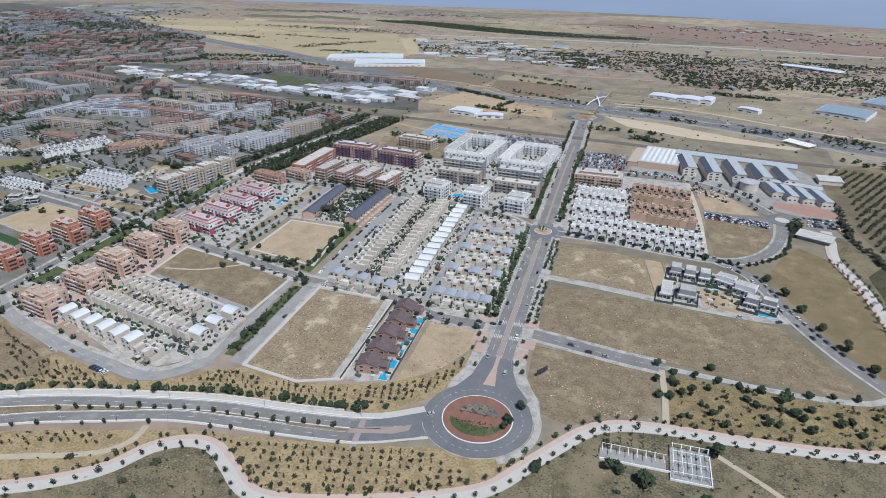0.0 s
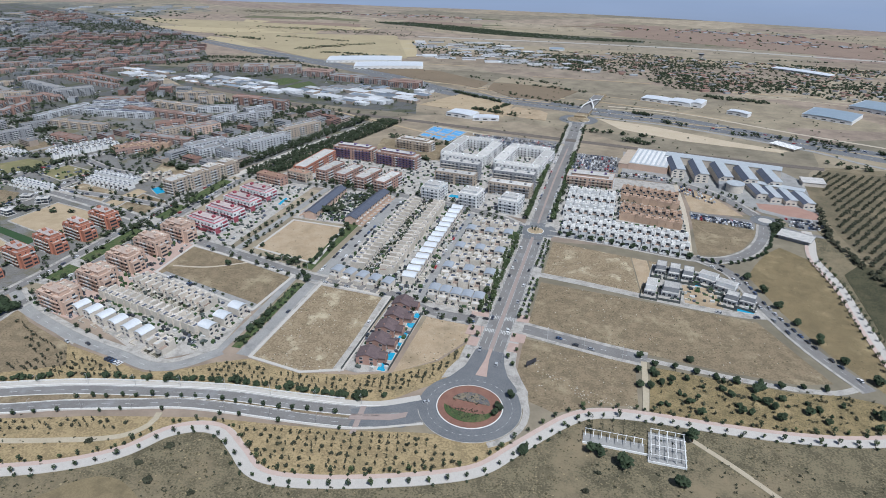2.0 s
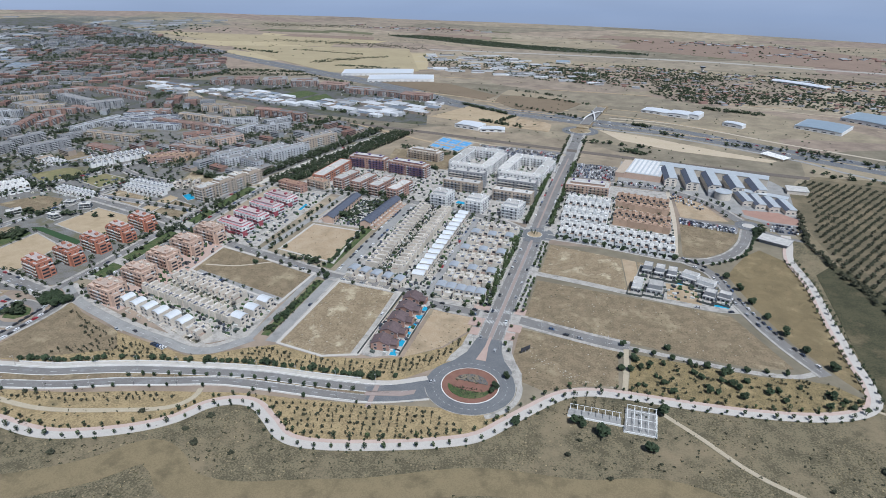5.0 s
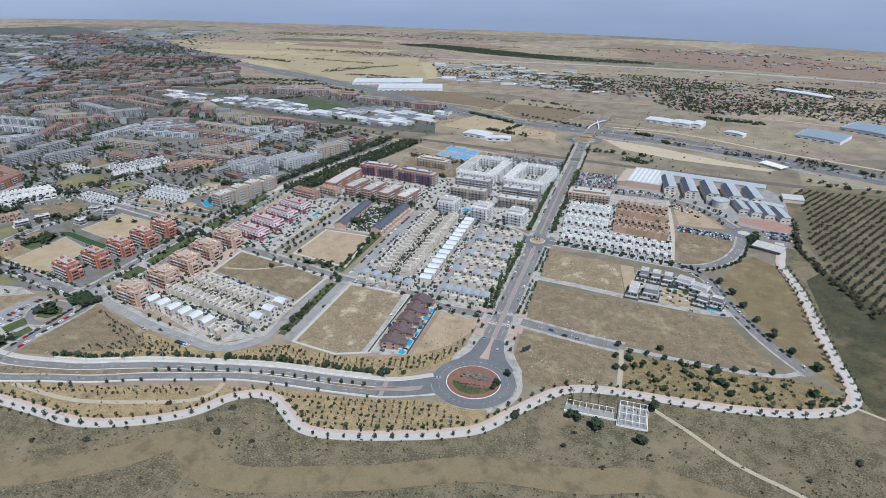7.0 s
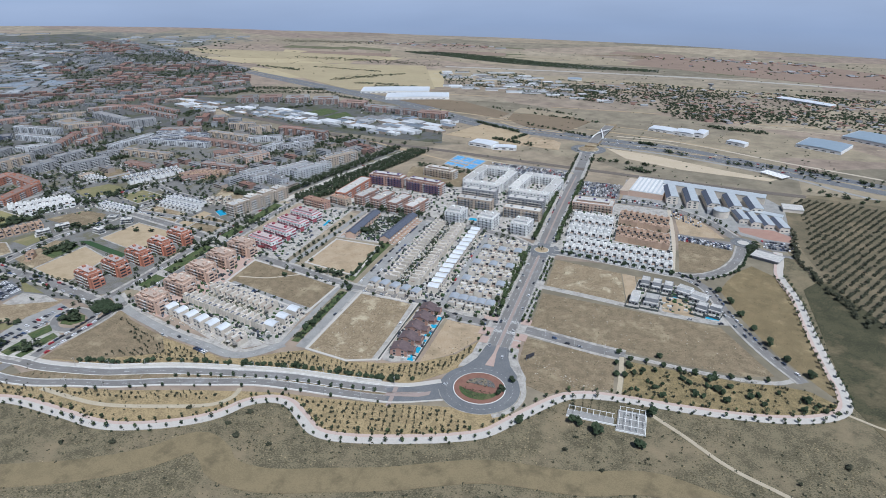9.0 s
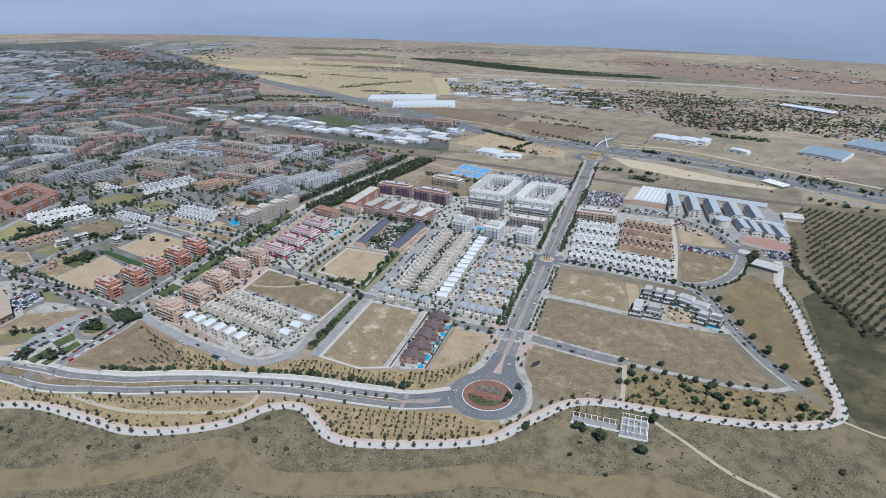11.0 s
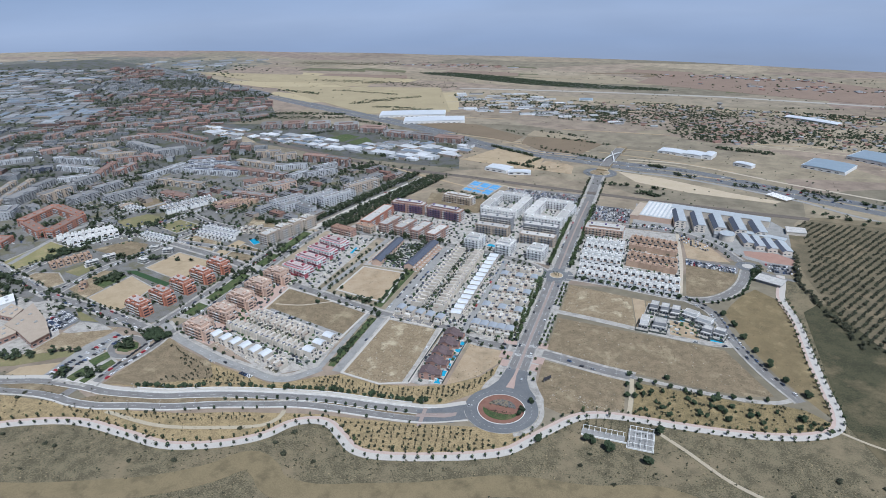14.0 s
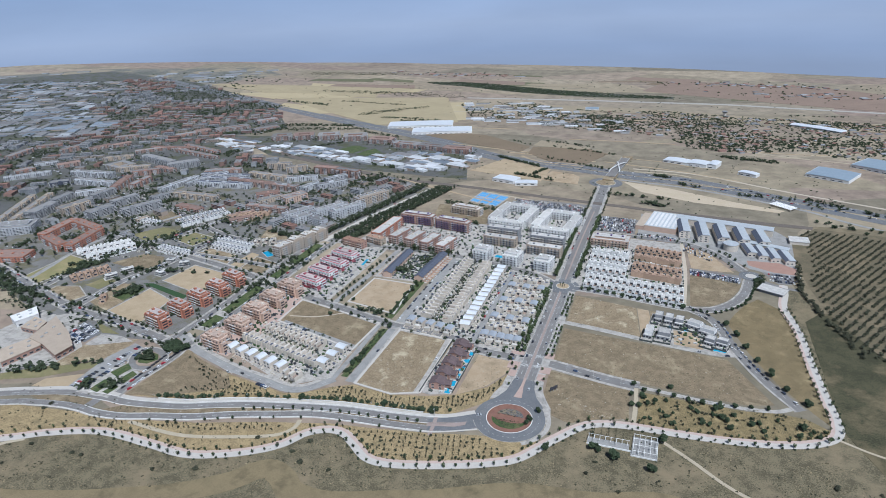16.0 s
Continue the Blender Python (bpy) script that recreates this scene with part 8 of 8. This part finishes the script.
# low sheds
IND = [(-892, 787), (-806, 796), (-685, 792), (-590, 770), (-520, 740), (-431, 760), (-380, 800), (-253, 789), (-254, 681), (-329, 650), (-463, 681), (-629, 702), (-809, 717)]
for k in range(330):
    x, y = rnd.uniform(-892, -230), rnd.uniform(620, 870)
    if inside(x, y, IND):
        town.box(x, y, rnd.uniform(14, 40), rnd.uniform(10, 22), -0.2, rnd.uniform(4, 8), -16, rnd.choice((7, 2, 7)), rnd.choice((7, 4, 6, 7, 7)))
        woods.tree(rnd, x + rnd.uniform(-20, 20), y - 16, 6, 3, 9, 1.0, 0.6)
# scattered houses, sheds and trees of the right-hand plain
for k in range(1100):
    x, y = rnd.uniform(-134, 1500), rnd.uniform(700, 1400)
    if inside(x, y, RIGHT):
        town.box(x, y, rnd.uniform(7, 16), rnd.uniform(6, 10), -0.2, rnd.uniform(3, 5.5), rnd.uniform(0, 90), rnd.choice((1, 1, 2, 0)), rnd.choice((4, 5, 1, 5)))
for k in range(24000):
    x, y = rnd.uniform(-134, 1500), rnd.uniform(700, 1400)
    if inside(x, y, RIGHT) and noise.noise(Vector((x * 0.008, y * 0.008, 2.0))) > rnd.uniform(-0.6, 0.25):
        woods.tree(rnd, x, y, rnd.uniform(4, 8), rnd.uniform(2.4, 4.4), 8, 1.0, 0.7)
for k in range(170):
    x, y = rnd.uniform(-500, 10), rnd.uniform(1060, 1425)
    if inside(x, y, MIDR):
        town.box(x, y, rnd.uniform(14, 44), rnd.uniform(8, 18), -0.2, rnd.uniform(4, 7), 18, 7, rnd.choice((7, 4, 1)))
for k in range(2600):
    x, y = rnd.uniform(-500, 10), rnd.uniform(1060, 1425)
    if inside(x, y, MIDR) and noise.noise(Vector((x * 0.01, y * 0.01, 5.0))) > rnd.uniform(-0.25, 0.15):
        woods.tree(rnd, x, y, rnd.uniform(4, 8), rnd.uniform(2.4, 4.4), 8, 1.0, 0.7)
# villages far off on the rolling plain
for vx, vy, n in ((-700, 1980, 40), (350, 1900, 50), (900, 1700, 50), (500, 1720, 30), (1250, 1450, 50)):
    for k in range(n):
        town.box(vx + rnd.gauss(0, 120), vy + rnd.gauss(0, 26), rnd.uniform(10, 26), rnd.uniform(8, 14), -0.2, rnd.uniform(4, 8), rnd.uniform(0, 90), rnd.choice((1, 2, 0)), rnd.choice((4, 5, 1)))
        woods.tree(rnd, vx + rnd.gauss(0, 160), vy + rnd.gauss(0, 36), 7, 5, 7, 1.0, 0.7)
for k in range(420):
    x, y = rnd.uniform(-3000, -1500), rnd.uniform(300, 2200)
    if math.hypot(x + 190, y + 320) < (3040 if x < -2300 else 2700) and not inside(x, y, TOWN):
        town.box(x, y, rnd.uniform(20, 70), rnd.uniform(14, 34), -0.3, rnd.uniform(4, 9), ang, 1, rnd.choice((1, 4, 6)))
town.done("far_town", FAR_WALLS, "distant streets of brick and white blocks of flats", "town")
# airfield control tower
twr = thing("control_tower", pose(224, 1348, 0), "slim pale airfield tower with a dark glazed cabin", "tower")
part("shaft", ring(bmesh.new(), 0, 0, 0.01, 3.2, -0.3, 22, 20), CREAM, twr)
part("cabin", ring(bmesh.new(), 0, 0, 0.01, 6.0, 22, 27, 20), GLASS, twr)
part("cabin_roof", ring(bmesh.new(), 0, 0, 0.01, 6.6, 27, 28, 20), GREYPANEL, twr)
HALL_ROOF = mat("blue_grey_metal_roof", (0.33, 0.40, 0.46), (0.28, 0.34, 0.40), 0.5, 0.1, 1.0, metal=0.2)
# hangars and large halls
for x, y, w, d, h, r, lab in ((-488, 1050, 156, 52, 12, 19, "long white warehouse hall far across the fields"), (-412, 994, 138, 48, 12, 20, "wide white warehouse hall beside the motorway"), (116, 849, 44, 26, 7, -18, "low white glazed office hall beyond the motorway"), (155, 837, 33, 27, 9, -18, "white glazed office hall beyond the motorway"), (181, 834, 16, 30, 11, -18, "tall white end of an office hall"), (372, 818, 66, 56, 8, -28, "large blue-grey hall beyond the motorway"), (470, 890, 90, 60, 10, -36, "large blue-grey hall beyond the motorway"), (236, 788, 31, 14, 8, -29, "small white office block beyond the motorway"), (-166, 642, 42, 26, 7, -14, "white sports hall near the railway"), (-128, 632, 38, 18, 5, 12, "pale low shed near the railway"), (415, 1240, 110, 24, 7, -33, "long pale hall by the airfield"), (-109, 1364, 34, 24, 9, 10, "large blue-grey hall by the airfield")):
    hgr = thing("hall_building", pose(x, y, 0, 0, 0, r), lab, "hall", "large halls")
    part("wall", walls(w, d, h), WHITE, hgr)
    part("roof", vault(w * 0.98, d + 1, h, 1.6), HALL_ROOF if "blue" in lab else ROOF_METAL, hgr)
    for k in range(int(w / 12)):
        o = part("window", window_mesh(6, 2.2), None, hgr)
        o.matrix_basis = pose(-w / 2 + 6 + k * 12, -d / 2 - 0.004, 2)
# slatted canopy beside the motorway
cnp = thing("slatted_canopy", pose(271, 616, 0, 0, 0, -42), "long canopy of white slanted slats on steel posts", "canopy")
for k in range(12):
    o = part("slat", box((-0.9, 0.9, -8.5, 8.5, -0.08, 0.08)), WHITE, cnp)
    o.matrix_basis = pose(-16 + k * 2.9, 0, 4.2, 0, 18, 0)
for y in (-6, 6):
    part("beam", box((-17.5, 17.5, y - 0.15, y + 0.15, 3.5, 3.85)), STEEL, cnp)
    for x in (-16, -5.3, 5.3, 16):
        part("post", box((x - 0.12, x + 0.12, y - 0.12, y + 0.12, -0.2, 3.5)), STEEL, cnp)
# tree belts on the plain


def belt(x0, y0, x1, y1, n, wdt):
    for k in range(n):
        v = rnd.random()
        woods.tree(rnd, x0 + (x1 - x0) * v + rnd.uniform(-wdt, wdt), y0 + (y1 - y0) * v + rnd.uniform(-wdt, wdt), rnd.uniform(4, 8), rnd.uniform(2, 3.8), 13, 1.0, 0.6)


belt(-700, 1150, -570, 1290, 130, 16)
belt(-560, 1090, -460, 1130, 60, 10)
belt(-1000, 1500, -650, 1520, 120, 20)
belt(-220, 800, -126, 748, 90, 3)
belt(-130, 690, -112, 735, 30, 2)
belt(-880, 900, -600, 980, 160, 14)
for k in range(7500):
    x, y = rnd.uniform(-745, 100), rnd.uniform(1570, 1790)
    if inside(x, y, WOOD) and noise.noise(Vector((x * 0.012, y * 0.012, 6.0))) > rnd.uniform(-0.75, 0.05):
        woods.tree(rnd, x, y, rnd.uniform(2.5, 4.5), rnd.uniform(3, 5), 6, 1.0, 0.7)
belt(-1010, 1290, -860, 1260, 90, 12)
belt(-860, 1330, -640, 1310, 70, 8)
belt(-620, 1120, -520, 1130, 60, 8)
belt(-900, 1500, -500, 1480, 120, 30)
belt(-1300, 1900, -900, 1960, 220, 40)
belt(120, 700, 150, 690, 14, 5)
belt(80, 741, 106, 734, 26, 2)
belt(204, 908, 296, 890, 90, 9)
belt(70, 585, 100, 575, 24, 8)
belt(-160, 690, -90, 665, 40, 4)
belt(300, 640, 900, 480, 80, 20)
belt(-700, 610, -300, 590, 120, 16)
belt(-240, 420, -140, 415, 24, 6)
belt(-230, 500, -120, 480, 40, 6)
belt(290, 560, 520, 480, 30, 12)
belt(-420, 300, -350, 300, 26, 8)
belt(-600, 215, -480, 205, 30, 5)
belt(-462, -82, -380, -36, 20, 4)
belt(-372, -74, -336, -58, 12, 5)
belt(-357, -18, -338, -16, 12, 6)
belt(-480, 78, -464, 104, 26, 5)
belt(-600, 128, -566, 148, 26, 4)
belt(-560, 240, -536, 246, 14, 5)
belt(-520, 140, -420, 160, 20, 3)
belt(-700, 90, -560, 40, 90, 10)
belt(-230, 308, -150, 300, 26, 4)
belt(-200, 130, -165, 128, 8, 3)
belt(-210, 212, -160, 290, 20, 12)
belt(-586, 155, -572, 182, 14, 3)
belt(-587, 104, -578, 142, 20, 3)
belt(-596, 217, -557, 207, 8, 3)
belt(-553, 252, -541, 290, 14, 3)
belt(-745, 196, -740, 234, 18, 4)
belt(-727, 147, -733, 177, 12, 4)
belt(-632, 57, -528, 16, 14, 5)
belt(-795, 390, -734, 458, 22, 3)
belt(-753, 378, -719, 427, 18, 3)
belt(-913, 357, -830, 425, 36, 6)
belt(-993, 335, -997, 405, 30, 8)
belt(-1008, 391, -986, 419, 26, 8)
belt(-1070, 465, -1160, 463, 70, 12)
belt(-1227, 514, -1158, 608, 130, 25)
belt(-1157, 652, -1139, 714, 80, 18)
belt(-1245, 700, -1185, 777, 70, 14)
belt(-1333, 923, -1181, 846, 40, 14)
belt(-659, 427, -588, 424, 22, 4)
belt(-681, 358, -656, 396, 20, 4)
belt(-700, 252, -676, 277, 12, 3)
belt(-620, 275, -558, 293, 14, 3)
belt(-926, 677, -740, 664, 90, 10)
belt(-788, 671, -765, 718, 50, 10)
belt(-953, 802, -856, 890, 110, 12)
belt(-837, 862, -813, 947, 80, 14)
belt(-829, 972, -654, 1006, 190, 14)
belt(-1023, 1076, -1160, 1045, 140, 18)
belt(-1394, 1236, -1073, 1201, 170, 40)
belt(-994, 1171, -996, 1218, 40, 12)
belt(-596, 952, -492, 915, 60, 8)
belt(-630, 784, -590, 827, 40, 6)
belt(-467, 689, -385, 667, 40, 6)
belt(-418, 544, -387, 619, 60, 10)
belt(-1746, 914, -1561, 871, 60, 25)
belt(-2261, 1310, -2104, 1368, 120, 40)
belt(-1560, 1001, -1572, 1094, 60, 20)
belt(-1690, 1354, -1593, 1438, 120, 30)
belt(206, 300, 216, 336, 12, 3)
for k in range(22):
    x, y, a, L = rnd.uniform(-500, 900), rnd.uniform(560, 1400), rnd.uniform(-0.6, 0.3), rnd.uniform(40, 160)
    belt(x, y, x + L * math.cos(a), y + L * math.sin(a), int(L / 5), 3)
# street trees round the blocks of the older quarter
for x, y, r in QUARTER:
    for k in range(18):
        a, q = rnd.uniform(0, 6.283), r + rnd.uniform(-4, 14)
        px, py = x + q * math.cos(a), y + q * math.sin(a)
        if not any(math.hypot(px - u, py - v) < s * 0.62 for u, v, s in QUARTER):
            woods.tree(rnd, px, py, rnd.uniform(5, 9), rnd.uniform(2.0, 3.6), 13, 1.0, 0.6)
for k in range(3600):
    x, y = rnd.uniform(-1000, -350), rnd.uniform(0, 620)
    if noise.noise(Vector((x * 0.012, y * 0.012, 8.0))) > rnd.uniform(-0.1, 0.6) and not any(inside(x, y, p) for p, m, n in LEFT_LOTS) and not any(math.hypot(x - u, y - v) < s * 0.8 for u, v, s in QUARTER):
        woods.tree(rnd, x, y, rnd.uniform(3, 7), rnd.uniform(1.6, 3.2), 11, 1.0, 0.6)
# dark wooded plain and scattered sheds beyond the old town
for k in range(2600):
    x, y = rnd.uniform(-3200, -1300), rnd.uniform(200, 2300)
    if math.hypot(x + 190, y + 320) < (3040 if x < -2300 else 2700) and not inside(x, y, TOWN) and noise.noise(Vector((x * 0.003, y * 0.003, 2.5))) > rnd.uniform(-0.3, 0.3):
        woods.tree(rnd, x, y, rnd.uniform(5, 9), rnd.uniform(5, 10), 7, 1.0, 0.6)
for k in range(900):
    x, y = rnd.uniform(-2400, -1230), rnd.uniform(500, 1520)
    if inside(x, y, INDLEFT):
        woods.tree(rnd, x, y, rnd.uniform(5, 9), rnd.uniform(3, 7), 8, 1.0, 0.6)
# garden trees among the houses


def garden_trees(poly, n):
    xs, ys = [p[0] for p in poly], [p[1] for p in poly]
    for k in range(n):
        x, y = rnd.uniform(min(xs), max(xs)), rnd.uniform(min(ys), max(ys))
        if inside(x, y, poly):
            woods.tree(rnd, x, y, rnd.uniform(2, 4.5), rnd.uniform(0.9, 1.9), 14)


garden_trees([(-58, 104), (-12, 100), (-12, 255), (-58, 268)], 60)
garden_trees([(-116, 120), (-104, 120), (-104, 284), (-116, 284)], 70)
garden_trees([(-290, 28), (-170, 0), (-168, 20), (-288, 50)], 60)
garden_trees([(68, 308), (128, 300), (128, 366), (68, 372)], 70)
garden_trees([(-250, 310), (-150, 300), (-150, 380), (-250, 386)], 50)
garden_trees([(-130, 300), (-14, 280), (-14, 420), (-130, 420)], 70)
garden_trees([(-198, 216), (-168, 216), (-164, 288), (-198, 288)], 60)
garden_trees([(-540, 330), (-420, 300), (-420, 420), (-540, 400)], 60)
# lone bushes over the open plain
for k in range(1500):
    x, y = rnd.uniform(-350, 1000), rnd.uniform(530, 1150)
    if noise.noise(Vector((x * 0.01, y * 0.01, 1.0))) > rnd.uniform(-0.5, 0.5):
        woods.tree(rnd, x, y, rnd.uniform(1, 3), rnd.uniform(0.8, 2.2), 7, 1.0, 0.7)
for k in range(500):
    x, y = rnd.uniform(-1400, 1300), rnd.uniform(1200, 1960)
    woods.tree(rnd, x, y, rnd.uniform(3, 6), rnd.uniform(2, 4), 6, 1.0, 0.7)
for k in range(420):
    x, y = rnd.uniform(-680, -350), rnd.uniform(-60, 300)
    if abs(noise.noise(Vector((x * 0.02, y * 0.02, 3.0)))) < 0.12 and not any(inside(x, y, p) for p, m, n in LEFT_LOTS):
        woods.tree(rnd, x, y, rnd.uniform(2.5, 5), rnd.uniform(1.2, 2.4), 14)
woods.done("far_trees", [LEAF_STUFF], "scattered dark trees across town and plain", "trees")

# ---- garden clutter ----
CLUT = [mat("garden_white", (0.6, 0.6, 0.58)), mat("shade_cloth", (0.10, 0.12, 0.11)), TILE_RED, SLATE, HEDGE, mat("sun_awning", (0.62, 0.58, 0.5)), GLASS]
clut = Heap()


def litter(poly, n, zmax):
    xs, ys = [p[0] for p in poly], [p[1] for p in poly]
    for k in range(int(n * 1.7)):
        x, y = rnd.uniform(min(xs), max(xs)), rnd.uniform(min(ys), max(ys))
        if inside(x, y, poly):
            m = rnd.choice((0, 1, 1, 3, 4, 4, 5, 6))
            clut.box(x, y, rnd.uniform(1.0, 3.4), rnd.uniform(0.6, 2.4), 0.0, rnd.uniform(0.6, zmax), rnd.choice((0, 90, -8, -12)), m)


litter([(-59, 102), (-11, 98), (-11, 255), (-59, 268)], 520, 2.4)
litter([(-136, 120), (-66, 110), (-66, 280), (-136, 290)], 620, 2.4)
litter([(-290, 26), (-170, 0), (-168, 52), (-266, 76)], 380, 2.2)
litter([(20, 248), (132, 234), (128, 380), (16, 384)], 420, 2.4)
litter([(-80, 14), (-56, 18), (-54, 92), (-80, 98)], 90, 2.0)
litter([(-202, 214), (-160, 214), (-156, 288), (-202, 288)], 180, 2.0)
litter([(-318, 14), (-278, 10), (-268, 150), (-318, 156)], 220, 2.6)
litter([(94, 160), (126, 158), (170, 156), (150, 208), (104, 214)], 130, 1.8)
litter([(-300, 150), (-244, 146), (-240, 290), (-300, 292)], 160, 2.0)
litter([(-130, 298), (-12, 282), (-12, 490), (-136, 500)], 330, 2.2)
litter([(-280, 305), (-130, 300), (-130, 410), (-270, 415)], 220, 2.2)
litter([(-660, 160), (-560, 160), (-420, 240), (-430, 280), (-560, 260)], 240, 2.2)
clut.done("garden_clutter", CLUT, "sheds, awnings, hedges and garden furniture between houses", "garden clutter")

# ---- street lamps ----
lamp = thing("street_lamp", pose(0, 0, -500), "tall thin steel street lamp with one arm", "street lamp", "street lamps")
bm = bmesh.new()
ring(bm, 0, 0, 0.001, 0.09, -0.1, 8.0, 8)
part("pole", bm, STEEL, lamp)
part("arm", box((0, 1.6, -0.05, 0.05, 7.9, 8.0)), STEEL, lamp)
part("lamp_head", box((1.2, 2.0, -0.14, 0.14, 7.78, 7.9)), STEEL, lamp)
for pts, off, step, rot in ((BLVD_N[8:-1], 4.8, 26, -90), (BLVD_S[8:-1], -4.6, 26, 90), ([(-9.4, 45), (-9.4, 235)], 0, 26, 0), ([(9.4, 45), (9.4, 235)], 0, 26, 180), ([(9, 84), (90, 70)], 0, 24, 90), ([(-20, 95), (-86, 111), (-151, 117), (-264, 146)], 0, 28, -90)):
    for x, y in along(pts, step, (off,), 0.01):
        copy_thing(lamp, pose(x, y, 0.1, 0, 0, rot))
drop_template(lamp)

# ---- the plan's grid laid onto the ground ----
GRID = ((1.01638, -0.00921, 2.366), (0.000869, 0.99340, 1.207), (4.3798e-05, 5.5731e-05, 1.0))


def site(x, y):
    """A point of the drawn plan as it lies on the ground, in metres."""
    u, v, w = (r[0] * x + r[1] * y + r[2] for r in GRID)
    return u / w, v / w


for ob in [o for o in scene.objects if o.parent is None and o.type in ("MESH", "EMPTY") and not o.name.startswith(("ground", "backdrop"))]:
    if ob.type == "MESH":
        me = ob.data
        co = np.empty(len(me.vertices) * 3)
        me.vertices.foreach_get("co", co)
        co = co.reshape(-1, 3)
        u, v, w = (r[0] * co[:, 0] + r[1] * co[:, 1] + r[2] for r in GRID)
        co[:, 0], co[:, 1] = u / w, v / w
        if ob.name.startswith("far_town"):
            co[:, 2] *= np.clip(1.0 - (np.hypot(co[:, 0] - 90, co[:, 1] + 340) - 650) / 1450.0, 0.42, 1.0)
        me.vertices.foreach_set("co", co.ravel())
        me.update()
    else:
        kids = [ob.matrix_basis @ k.matrix_basis @ Vector(b) for k in ob.children for b in (k.bound_box[0], k.bound_box[6])]
        c = sum(kids, Vector()) / len(kids)
        (x0, y0), (x1, y1), (x2, y2) = site(c.x, c.y), site(c.x + 10, c.y), site(c.x, c.y + 10)
        turn = (math.atan2(y1 - y0, x1 - x0) - math.atan2(x2 - x0, y2 - y0)) / 2
        ob.matrix_basis = Matrix.Translation((x0, y0, 0)) @ Matrix.Rotation(turn, 4, "Z") @ Matrix.Translation((-c.x, -c.y, 0)) @ Matrix.Diagonal((1, 1, far_scale(c.x, c.y), 1)) @ ob.matrix_basis
